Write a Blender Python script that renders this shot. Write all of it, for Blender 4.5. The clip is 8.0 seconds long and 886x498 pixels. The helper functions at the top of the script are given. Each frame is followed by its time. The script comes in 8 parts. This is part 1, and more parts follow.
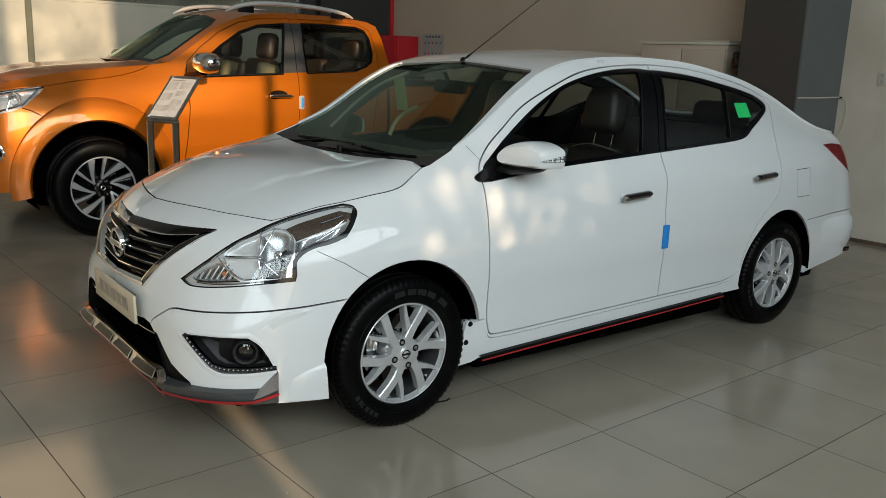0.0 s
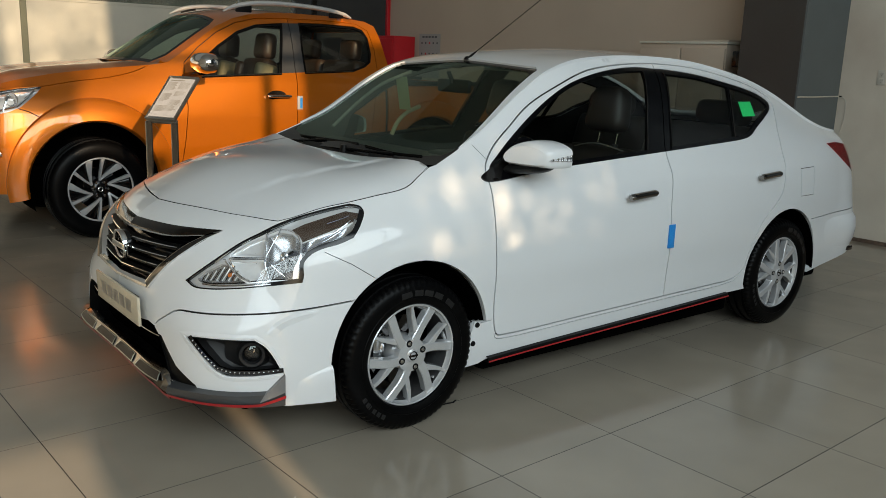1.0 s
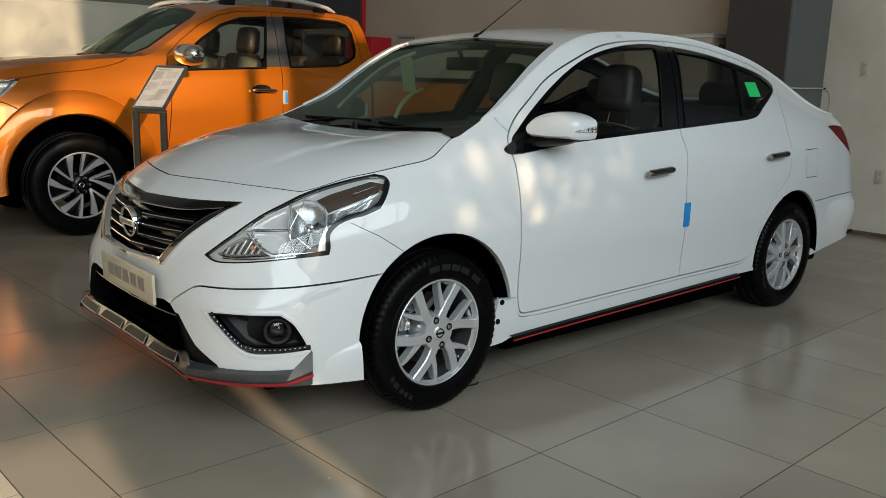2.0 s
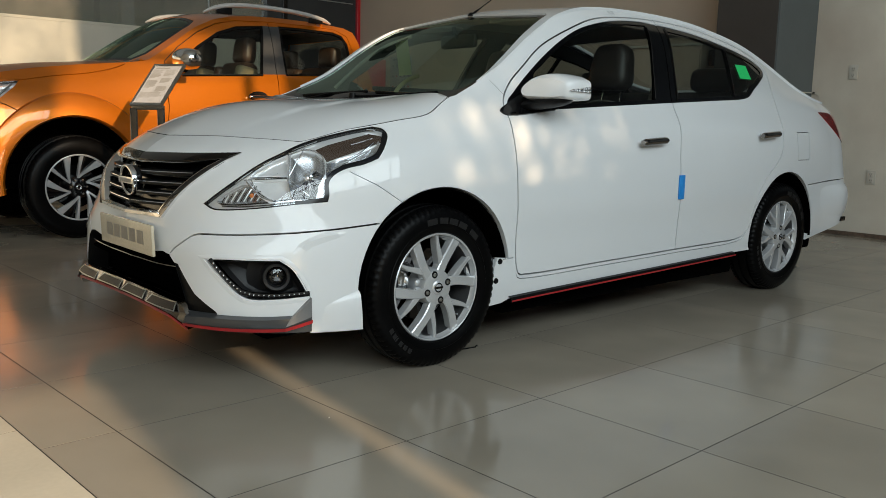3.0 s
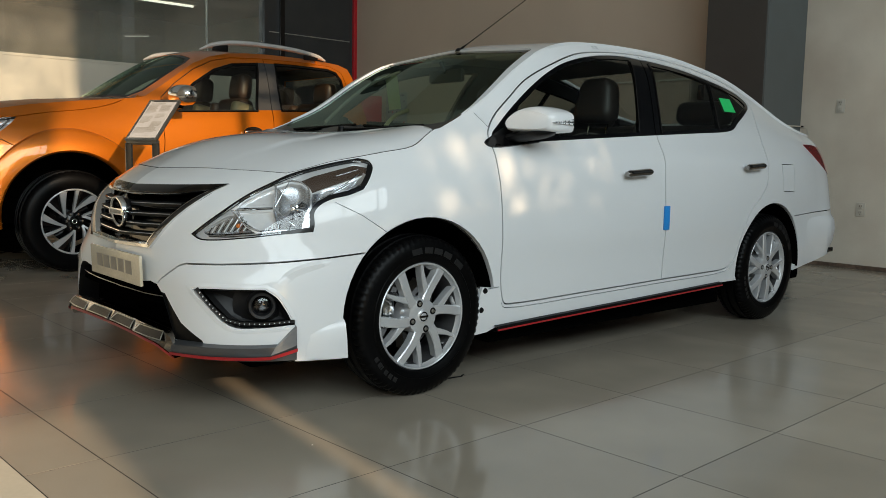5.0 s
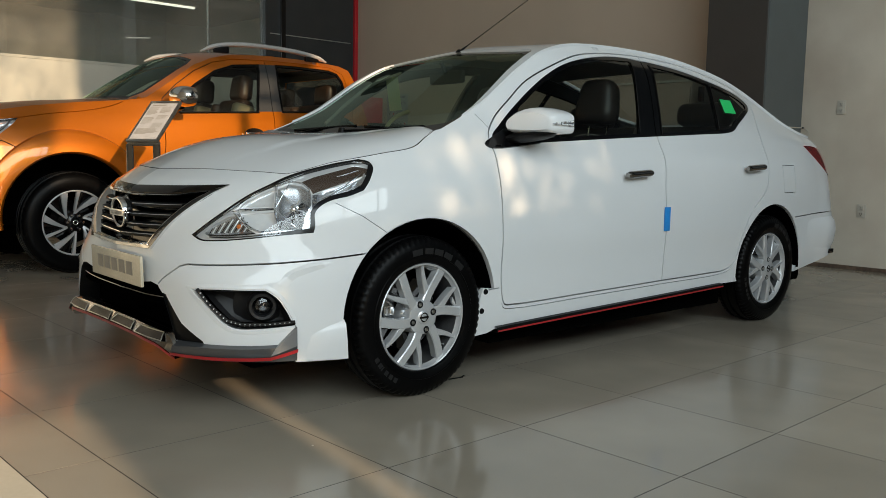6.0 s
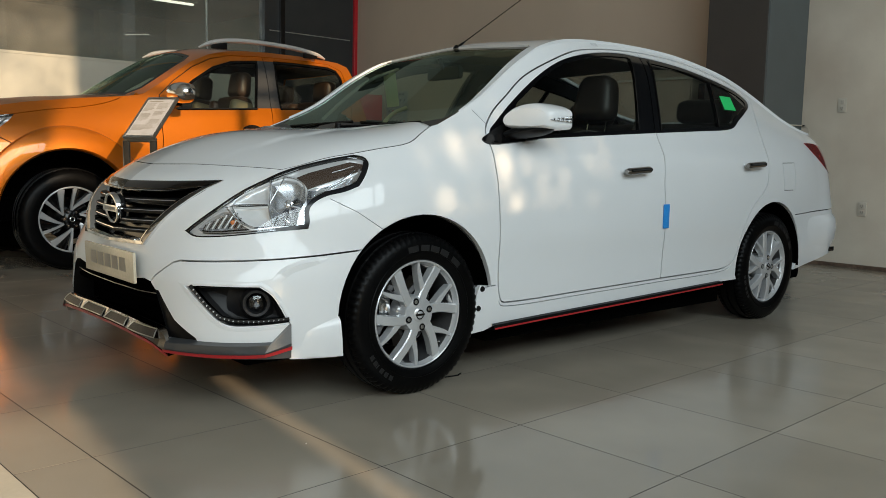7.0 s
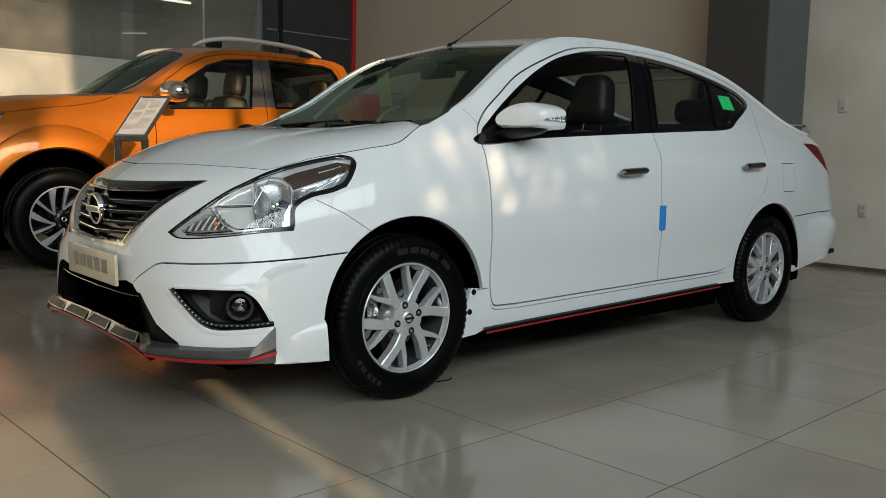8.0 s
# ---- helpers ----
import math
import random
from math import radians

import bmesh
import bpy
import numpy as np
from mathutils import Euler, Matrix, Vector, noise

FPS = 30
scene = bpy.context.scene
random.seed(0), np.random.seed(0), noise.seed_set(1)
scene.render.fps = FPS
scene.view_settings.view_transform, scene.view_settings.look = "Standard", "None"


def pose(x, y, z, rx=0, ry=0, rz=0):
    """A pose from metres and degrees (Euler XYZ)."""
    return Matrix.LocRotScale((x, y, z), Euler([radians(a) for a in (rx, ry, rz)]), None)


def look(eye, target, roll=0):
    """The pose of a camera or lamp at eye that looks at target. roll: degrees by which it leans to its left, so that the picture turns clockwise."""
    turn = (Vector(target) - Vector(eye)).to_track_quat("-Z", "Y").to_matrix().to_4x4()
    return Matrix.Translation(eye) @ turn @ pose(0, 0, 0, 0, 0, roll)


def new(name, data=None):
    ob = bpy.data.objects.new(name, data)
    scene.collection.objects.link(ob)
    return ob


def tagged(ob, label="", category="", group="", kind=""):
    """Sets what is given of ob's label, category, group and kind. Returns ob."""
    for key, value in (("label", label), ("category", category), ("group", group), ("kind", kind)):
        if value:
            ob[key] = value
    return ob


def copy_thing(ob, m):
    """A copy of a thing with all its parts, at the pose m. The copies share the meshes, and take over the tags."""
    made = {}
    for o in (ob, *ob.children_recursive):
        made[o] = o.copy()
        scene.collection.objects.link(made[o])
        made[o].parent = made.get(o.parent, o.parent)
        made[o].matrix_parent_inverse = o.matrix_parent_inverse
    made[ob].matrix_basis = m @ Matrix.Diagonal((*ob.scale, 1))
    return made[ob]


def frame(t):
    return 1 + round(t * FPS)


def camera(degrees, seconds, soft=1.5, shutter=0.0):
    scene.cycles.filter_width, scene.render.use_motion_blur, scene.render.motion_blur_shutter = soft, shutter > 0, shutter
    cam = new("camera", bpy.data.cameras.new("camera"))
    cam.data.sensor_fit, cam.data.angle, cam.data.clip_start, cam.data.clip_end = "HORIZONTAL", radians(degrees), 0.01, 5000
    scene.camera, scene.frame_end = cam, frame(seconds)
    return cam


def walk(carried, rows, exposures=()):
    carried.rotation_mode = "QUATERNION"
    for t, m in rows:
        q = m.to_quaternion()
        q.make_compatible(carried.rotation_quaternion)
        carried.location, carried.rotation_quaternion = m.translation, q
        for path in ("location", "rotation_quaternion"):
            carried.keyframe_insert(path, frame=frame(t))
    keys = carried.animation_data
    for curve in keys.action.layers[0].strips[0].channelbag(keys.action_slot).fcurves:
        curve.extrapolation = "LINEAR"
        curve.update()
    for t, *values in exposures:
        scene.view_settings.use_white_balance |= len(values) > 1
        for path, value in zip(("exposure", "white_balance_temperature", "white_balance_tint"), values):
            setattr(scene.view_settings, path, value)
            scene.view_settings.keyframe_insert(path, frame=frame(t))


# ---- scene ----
cam = camera(55.0, 8.0, soft=0.4)
PATH = [
    (0, (-1.864, -3.413, 1.457), (-0.667, -1.873, 1.018), 2.2),
    (0.5, (-1.871, -3.401, 1.455), (-0.675, -1.86, 1.015), 2.2),
    (1, (-1.886, -3.354, 1.446), (-0.676, -1.822, 1.009), 2.1),
    (1.2, (-1.904, -3.308, 1.444), (-0.672, -1.794, 1.007), 2.2),
    (2.3, (-2.057, -3.12, 1.141), (-0.759, -1.641, 0.784), 1.6),
    (2.5, (-2.069, -3.142, 1.056), (-0.766, -1.657, 0.742), 1.5),
    (3, (-2.074, -3.195, 0.935), (-0.772, -1.707, 0.634), 1.3),
    (3.5, (-2.061, -3.222, 0.932), (-0.755, -1.732, 0.658), 1.0),
    (4, (-2.058, -3.242, 0.92), (-0.751, -1.751, 0.662), 1.0),
    (4.5, (-2.061, -3.261, 0.919), (-0.751, -1.767, 0.692), 1.1),
    (6, (-2.061, -3.272, 0.916), (-0.755, -1.773, 0.702), 1.1),
    (6.5, (-2.055, -3.272, 0.907), (-0.749, -1.773, 0.692), 1.2),
    (7, (-2.029, -3.261, 0.907), (-0.724, -1.761, 0.689), 1.2),
    (7.5, (-1.972, -3.243, 0.907), (-0.671, -1.74, 0.685), 1.3),
    (8, (-1.949, -3.235, 0.91), (-0.647, -1.733, 0.691), 1.3),
]
walk(cam, [(t, look(eye, target, roll)) for t, eye, target, roll in PATH], [(0, 0.0), (6.0, 0.0), (7.0, 0.06), (7.5, 0.07), (8, -0.03)])

# ---- light: a low sun and the sky through the glass front ----
SUN_WAY = Vector((0.13, 1.0, -0.325)).normalized()
sun = new("sun", bpy.data.lights.new("sun", "SUN"))
sun.data.energy, sun.data.angle, sun.data.color = 5.0, radians(0.56), (1.0, 0.73, 0.46)
sun.matrix_basis = SUN_WAY.to_track_quat("-Z", "Y").to_matrix().to_4x4()
world = bpy.data.worlds.new("sky")
scene.world = world
world.use_nodes = True
sky = world.node_tree.nodes.new("ShaderNodeTexSky")
sky.sky_type, sky.sun_disc = "NISHITA", False
sky.sun_elevation, sky.sun_rotation = math.atan(0.325), math.atan2(-0.13, -1.0)
world.node_tree.links.new(sky.outputs[0], world.node_tree.nodes["Background"].inputs[0])
world.node_tree.nodes["Background"].inputs[1].default_value = 0.12
ROOM = pose(0.03, -1.314, 0, 0, 0, 2.33)      # the room's grid: u along the car, v across it
FRONT, BACK, RIGHT, LEFT, TOP_Z = -5.2, 8.1, 5.58, -9.0, 7.4
for u0, width, watts in ((-3.3, 10.9, 628.0),):
    lamp = new("window_light", bpy.data.lights.new("window_light", "AREA"))
    lamp.data.shape, lamp.data.size, lamp.data.size_y = "RECTANGLE", width, 3.3
    lamp.data.energy, lamp.data.color = watts, (0.79, 0.915, 0.955)
    lamp.matrix_basis = ROOM @ pose(u0, FRONT - 0.35, 4.35, 90, 0, 0)


# ---- materials ----
def mat(name, color, rough=0.5, metal=0.0, coat=0.0, grain=0.0, scale=40.0, bump=0.0, spec=0.5, spots=0.0, spot_scale=3.0, rough_var=0.0, coat_rough=0.03, each=0.0, coat_ior=1.5, stain=None):
    """A surface with variation at two scales: fine grain and larger stains, and fine relief."""
    m = bpy.data.materials.new(name)
    m.use_nodes = True
    nt = m.node_tree
    b = nt.nodes["Principled BSDF"]
    b.inputs["Base Color"].default_value = (*color, 1)
    b.inputs["Roughness"].default_value = rough
    b.inputs["Metallic"].default_value = metal
    b.inputs["Coat Weight"].default_value = coat
    b.inputs["Coat Roughness"].default_value = coat_rough
    b.inputs["Coat IOR"].default_value = coat_ior
    b.inputs["Specular IOR Level"].default_value = spec
    geo = nt.nodes.new("ShaderNodeNewGeometry")
    def tex(sc, detail):
        n = nt.nodes.new("ShaderNodeTexNoise")
        n.inputs["Scale"].default_value = sc
        n.inputs["Detail"].default_value = detail
        nt.links.new(geo.outputs["Position"], n.inputs["Vector"])
        return n
    def remap(sock, lo, hi):
        r = nt.nodes.new("ShaderNodeMapRange")
        r.inputs["From Min"].default_value, r.inputs["From Max"].default_value = 0.3, 0.7
        r.inputs["To Min"].default_value, r.inputs["To Max"].default_value = lo, hi
        nt.links.new(sock, r.inputs["Value"])
        return r.outputs["Result"]
    def times(a, bsock):
        n = nt.nodes.new("ShaderNodeMath")
        n.operation = "MULTIPLY"
        nt.links.new(a, n.inputs[0])
        nt.links.new(bsock, n.inputs[1])
        return n.outputs[0]
    value = None
    fine = coarse = None
    if grain:
        fine = tex(scale, 4)
        value = remap(fine.outputs["Fac"], 1 - grain, 1 + grain)
    if spots:
        coarse = tex(spot_scale, 3)
        r = remap(coarse.outputs["Fac"], 1 - spots, 1 + spots)
        value = r if value is None else times(value, r)
    if each:
        info = nt.nodes.new("ShaderNodeObjectInfo")
        r = nt.nodes.new("ShaderNodeMapRange")
        r.inputs["To Min"].default_value, r.inputs["To Max"].default_value = 1 - each, 1 + each
        nt.links.new(info.outputs["Random"], r.inputs["Value"])
        value = r.outputs["Result"] if value is None else times(value, r.outputs["Result"])
    if value is not None:
        mix = nt.nodes.new("ShaderNodeVectorMath")
        mix.operation = "SCALE"
        mix.inputs[0].default_value = color
        nt.links.new(value, mix.inputs["Scale"])
        out = mix.outputs[0]
        if stain:
            blot = nt.nodes.new("ShaderNodeMix")
            blot.data_type = "RGBA"
            blot.inputs[7].default_value = (*stain, 1)
            nt.links.new(remap(tex(0.9, 5).outputs["Fac"], -0.08, 0.55), blot.inputs[0])
            nt.links.new(out, blot.inputs[6])
            out = blot.outputs[2]
        nt.links.new(out, b.inputs["Base Color"])
    if rough_var:
        rn = coarse or tex(spot_scale, 3)
        nt.links.new(remap(rn.outputs["Fac"], max(0, rough - rough_var), rough + rough_var), b.inputs["Roughness"])
    if bump:
        bn = nt.nodes.new("ShaderNodeBump")
        bn.inputs["Strength"].default_value = bump
        bn.inputs["Distance"].default_value = 0.002
        src = fine or tex(scale, 4)
        nt.links.new(src.outputs["Fac"], bn.inputs["Height"])
        nt.links.new(bn.outputs["Normal"], b.inputs["Normal"])
    return m


def pane(name, tint, rough=0.0, ior=1.5, sheen=(1, 1, 1), dust=0.0):
    """A thin sheet of glass: light passes straight through, tinted, and the face mirrors by its angle."""
    m = bpy.data.materials.new(name)
    m.use_nodes = True
    nt = m.node_tree
    nt.nodes.remove(nt.nodes["Principled BSDF"])
    out = nt.nodes["Material Output"]
    through_node = nt.nodes.new("ShaderNodeBsdfTransparent")
    through_node.inputs["Color"].default_value = (*tint, 1)
    gloss = nt.nodes.new("ShaderNodeBsdfGlossy")
    gloss.inputs["Roughness"].default_value = rough
    gloss.inputs["Color"].default_value = (*sheen, 1)
    facing = nt.nodes.new("ShaderNodeLayerWeight")
    facing.inputs["Blend"].default_value = 0.5
    steep = nt.nodes.new("ShaderNodeMath")
    steep.operation = "POWER"
    steep.inputs[1].default_value = 5.0
    nt.links.new(facing.outputs["Facing"], steep.inputs[0])
    fres = nt.nodes.new("ShaderNodeMapRange")
    fres.inputs["To Min"].default_value, fres.inputs["To Max"].default_value = ((ior - 1) / (ior + 1)) ** 2 * 1.4, 1.0
    nt.links.new(steep.outputs[0], fres.inputs["Value"])
    mix = nt.nodes.new("ShaderNodeMixShader")
    nt.links.new(fres.outputs[0], mix.inputs[0])
    clear = through_node.outputs[0]
    if dust:
        film, veil, smear = nt.nodes.new("ShaderNodeBsdfDiffuse"), nt.nodes.new("ShaderNodeMixShader"), nt.nodes.new("ShaderNodeTexNoise")
        film.inputs["Color"].default_value = (0.52, 0.50, 0.45, 1)
        smear.inputs["Scale"].default_value, smear.inputs["Detail"].default_value = 2.5, 6
        amount = nt.nodes.new("ShaderNodeMapRange")
        amount.inputs["From Min"].default_value, amount.inputs["From Max"].default_value = 0.3, 0.7
        amount.inputs["To Min"].default_value, amount.inputs["To Max"].default_value = dust * 0.35, dust * 1.65
        nt.links.new(smear.outputs["Fac"], amount.inputs["Value"])
        nt.links.new(amount.outputs[0], veil.inputs[0])
        nt.links.new(clear, veil.inputs[1])
        nt.links.new(film.outputs[0], veil.inputs[2])
        clear = veil.outputs[0]
    nt.links.new(clear, mix.inputs[1])
    nt.links.new(gloss.outputs[0], mix.inputs[2])
    nt.links.new(mix.outputs[0], out.inputs["Surface"])
    return m


def glow(name, color, strength):
    m = bpy.data.materials.new(name)
    m.use_nodes = True
    b = m.node_tree.nodes["Principled BSDF"]
    b.inputs["Base Color"].default_value = (*color, 1)
    b.inputs["Emission Color"].default_value = (*color, 1)
    b.inputs["Emission Strength"].default_value = strength
    return m


WHITE_PAINT = mat("white car paint", (0.738, 0.754, 0.766), 0.32, coat=1.0, coat_ior=1.46, spec=0.15, grain=0.01, scale=900, spots=0.012, spot_scale=2)
ORANGE_PAINT = mat("orange metallic paint", (0.70, 0.182, 0.006), 0.29, metal=0.62, coat=1.0, coat_rough=0.012, coat_ior=1.55, grain=0.10, scale=1400, spots=0.03, spot_scale=2)
GLOSS_BLACK = mat("gloss black plastic", (0.003, 0.003, 0.0035), 0.14, spec=0.35, coat=0.1, grain=0.1, scale=300)
MATT_BLACK = mat("black moulded plastic", (0.004, 0.004, 0.0042), 0.45, spec=0.18, grain=0.2, scale=700, bump=0.15, spots=0.1)
RUBBER = mat("black tyre rubber", (0.0022, 0.0022, 0.0024), 0.32, spec=0.09, grain=0.25, scale=250, bump=0.2, spots=0.2, spot_scale=12)
# Blacker than real plastic, without gloss: the shade of recesses is put in.
SHADOW_TRIM = mat("underbody black with shade in it", (0.0015, 0.0015, 0.0015), 0.9, spec=0.0, grain=0.2, scale=60)
CHROME = mat("chrome", (0.78, 0.79, 0.80), 0.07, metal=1.0, grain=0.02, scale=60)
DARK_CHROME = mat("smoked chrome", (0.060, 0.057, 0.056), 0.08, metal=1.0, grain=0.05, scale=60)
ALLOY = mat("silver painted alloy", (0.60, 0.61, 0.62), 0.26, metal=0.45, coat=0.5, grain=0.05, scale=600, spots=0.03)
# Darker copy of the alloy: the shade inside the rim is in the colour.
BARREL = mat("alloy in shaded grey", (0.09, 0.09, 0.092), 0.45, metal=0.5, grain=0.1, scale=200, spots=0.15, spot_scale=10)
SILVER_PAINT = mat("silver rail paint", (0.72, 0.72, 0.71), 0.28, metal=0.35, coat=0.6, grain=0.03, scale=300)
REFLECTOR = mat("faceted lamp reflector", (0.46, 0.465, 0.47), 0.24, metal=0.75, grain=0.03, scale=80)
BEZEL = mat("bright lamp bezel", (0.80, 0.81, 0.83), 0.17, metal=0.92, grain=0.03, scale=80)
SATIN = mat("satin dark chrome", (0.30, 0.285, 0.27), 0.15, metal=1.0, grain=0.05, scale=90)
BRUSHED = mat("brushed stainless steel", (0.55, 0.54, 0.52), 0.30, metal=1.0, grain=0.10, scale=220, bump=0.05)
GREY_PLASTIC = mat("grey painted plastic", (0.045, 0.047, 0.05), 0.30, coat=0.3, grain=0.08, scale=400)
RED_STRIPE = mat("red painted pinstripe", (0.42, 0.015, 0.02), 0.35, coat=0.5, grain=0.05, scale=300)
RED_LENS = mat("red lamp lens", (0.22, 0.008, 0.008), 0.08, coat=1.0, grain=0.2, scale=120)
AMBER = mat("amber lamp lens", (0.6, 0.16, 0.02), 0.2, grain=0.1, scale=90)
LAMP_MIRROR = mat("lamp reflector", (0.93, 0.94, 0.95), 0.2, metal=0.5, grain=0.03, scale=80)
SEAT_LEATHER = mat("dark brown seat leather", (0.034, 0.026, 0.022), 0.45, grain=0.15, scale=260, bump=0.25, spots=0.1)
BROWN_LEATHER = mat("brown seat leather", (0.085, 0.048, 0.032), 0.42, grain=0.15, scale=260, bump=0.25, spots=0.1)
CREAM_LEATHER = mat("beige seat trim", (0.42, 0.34, 0.2), 0.55, grain=0.1, scale=200, bump=0.2)
TRIM_GREY = mat("grey cabin plastic", (0.018, 0.017, 0.016), 0.55, grain=0.12, scale=400, bump=0.15)
LINER = mat("cabin roof lining", (0.20, 0.185, 0.165), 0.9, grain=0.08, scale=300)
SCREEN_GLASS = pane("green tinted glass", (0.66, 0.79, 0.69), ior=1.6, sheen=(0.78, 1.0, 0.88))
SIDE_GLASS = pane("tinted side glass", (0.64, 0.68, 0.65))
DEEP_GLASS = pane("dark tinted side glass", (0.46, 0.50, 0.47))
CLEAR_LENS = pane("clear lamp lens", (0.93, 0.94, 0.95))
OFFICE_GLASS = pane("partition glass", (0.80, 0.83, 0.78), ior=1.6, dust=0.20)
PLATE = mat("cream number plate board", (0.56, 0.50, 0.38), 0.25, coat=0.4, grain=0.05, scale=120, spots=0.06, spot_scale=9)
PLATE_INK = mat("grey printed letters", (0.24, 0.22, 0.185), 0.4, grain=0.05, scale=90)
BLUE_TAPE = mat("blue tape", (0.02, 0.25, 0.68), 0.5, grain=0.08, scale=200, bump=0.1)
GREEN_LABEL = mat("green paper label", (0.02, 0.62, 0.16), 0.6, grain=0.08, scale=160)
YELLOW_LABEL = mat("pale yellow paper label", (0.46, 0.47, 0.26), 0.6, grain=0.08, scale=120)
SHEET_PAPER = mat("grey printed sheet", (0.46, 0.46, 0.475), 0.45, grain=0.06, scale=90, spots=0.08, spot_scale=14)
LAMP_BROWN = mat("brown smoked lamp trim", (0.10, 0.062, 0.042), 0.16, metal=0.55, coat=0.3, grain=0.1, scale=60)
POCKET = mat("dark grey moulded pocket", (0.014, 0.014, 0.015), 0.42, spec=0.3, grain=0.2, scale=700, bump=0.1)
MESH_DARK = mat("dark brown recess", (0.035, 0.028, 0.022), 0.4, spec=0.25, grain=0.25, scale=500, bump=0.2)
# Paler than the tyre rubber, so that the raised marks stand out.
MARK_RUBBER = mat("paler raised rubber", (0.011, 0.011, 0.0115), 0.42, spec=0.4, grain=0.3, scale=180, bump=0.2)
WING_GREY = mat("light grey painted plastic", (0.16, 0.16, 0.162), 0.3, coat=0.3, grain=0.08, scale=400)
SMOKED_LENS = mat("smoked lamp trim", (0.018, 0.015, 0.013), 0.10, metal=0.3, coat=0.3, grain=0.1, scale=60)
PAPER = mat("grey-white paper", (0.36, 0.36, 0.35), 0.6, grain=0.04, scale=80)
INK = mat("grey print", (0.10, 0.10, 0.11), 0.6, grain=0.1, scale=60)
TILE = mat("polished grey porcelain tile", (0.336, 0.294, 0.234), 0.17, coat=0.0, grain=0.025, scale=420, spots=0.13, spot_scale=1.4, rough_var=0.08, each=0.05, spec=0.52)
CREAM_TILE = mat("polished cream porcelain tile", (0.60, 0.54, 0.43), 0.2, grain=0.025, scale=60, spots=0.08, spot_scale=2.0, rough_var=0.05, each=0.04)
GROUT = mat("dark grout", (0.02, 0.017, 0.014), 0.8, grain=0.2, scale=90)
WALL_PAINT = mat("off-white wall paint", (0.74, 0.68, 0.58), 0.7, stain=(0.36, 0.27, 0.20), grain=0.03, scale=120, spots=0.05, spot_scale=1.3, bump=0.06)
WALL_FOOT = mat("brown stained wall foot", (0.13, 0.085, 0.06), 0.7, grain=0.25, scale=40, spots=0.35, spot_scale=5, bump=0.1)
BACK_PAINT = mat("beige wall paint", (0.52, 0.43, 0.34), 0.7, grain=0.03, scale=120, spots=0.05, spot_scale=1.0, bump=0.06)
CREAM_PANEL = mat("cream lacquered panel", (0.60, 0.585, 0.50), 0.4, grain=0.02, scale=90, spots=0.04)
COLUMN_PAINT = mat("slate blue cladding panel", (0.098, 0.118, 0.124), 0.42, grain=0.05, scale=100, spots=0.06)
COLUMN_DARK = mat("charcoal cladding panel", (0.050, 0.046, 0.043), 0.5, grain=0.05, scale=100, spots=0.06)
DARK_PANEL = mat("dark grey gloss panel", (0.035, 0.038, 0.04), 0.22, grain=0.06, scale=70, spots=0.08)
RED_PAINT = mat("red lacquer", (0.52, 0.012, 0.02), 0.35, grain=0.05, scale=80, spots=0.06)
POST_GREEN = mat("grey-green painted post", (0.15, 0.16, 0.11), 0.5, grain=0.06, scale=120, spots=0.06)
PALE_GREEN = mat("pale grey-green paint", (0.50, 0.53, 0.47), 0.6, grain=0.03, scale=90, spots=0.05)
ALU = mat("aluminium section", (0.42, 0.44, 0.42), 0.38, metal=0.8, grain=0.06, scale=150)
CEILING_PAINT = mat("grey ceiling paint", (0.40, 0.395, 0.38), 0.9, grain=0.03, scale=60)
DARK_CEILING = mat("dark ceiling paint", (0.22, 0.22, 0.19), 0.8, grain=0.05, scale=60)
SOCKET_WHITE = mat("white socket plastic", (0.58, 0.54, 0.47), 0.35, grain=0.02, scale=100)
CONCRETE = mat("grey concrete", (0.30, 0.29, 0.27), 0.85, grain=0.1, scale=20, spots=0.12, bump=0.2)
ASPHALT = mat("asphalt", (0.06, 0.06, 0.06), 0.9, grain=0.2, scale=60, bump=0.3, spots=0.15)
LEAF = mat("green leaves", (0.05, 0.10, 0.025), 0.5, grain=0.3, scale=5, spots=0.2)
BARK = mat("grey bark", (0.12, 0.09, 0.07), 0.9, grain=0.3, scale=18, bump=0.5)

# ---- smooth surfaces ----
def smooth_line(points, steps=24):
    """A dense polyline on a centripetal spline through the points."""
    p = np.array(points, float)
    p = np.vstack([2 * p[0] - p[1], p, 2 * p[-1] - p[-2]])
    out = []
    for i in range(1, len(p) - 2):
        q = p[i - 1:i + 3]
        k = [0.0]
        for j in range(3):
            k.append(k[-1] + max(np.linalg.norm(q[j + 1] - q[j]), 1e-6) ** 0.5)
        for u in np.linspace(k[1], k[2], steps, endpoint=False):
            a = [(k[j + 1] - u) / (k[j + 1] - k[j]) * q[j] + (u - k[j]) / (k[j + 1] - k[j]) * q[j + 1] for j in range(3)]
            b = [(k[j + 2] - u) / (k[j + 2] - k[j]) * a[j] + (u - k[j]) / (k[j + 2] - k[j]) * a[j + 1] for j in range(2)]
            out.append((k[2] - u) / (k[2] - k[1]) * b[0] + (u - k[1]) / (k[2] - k[1]) * b[1])
    out.append(p[-2])
    return np.array(out)


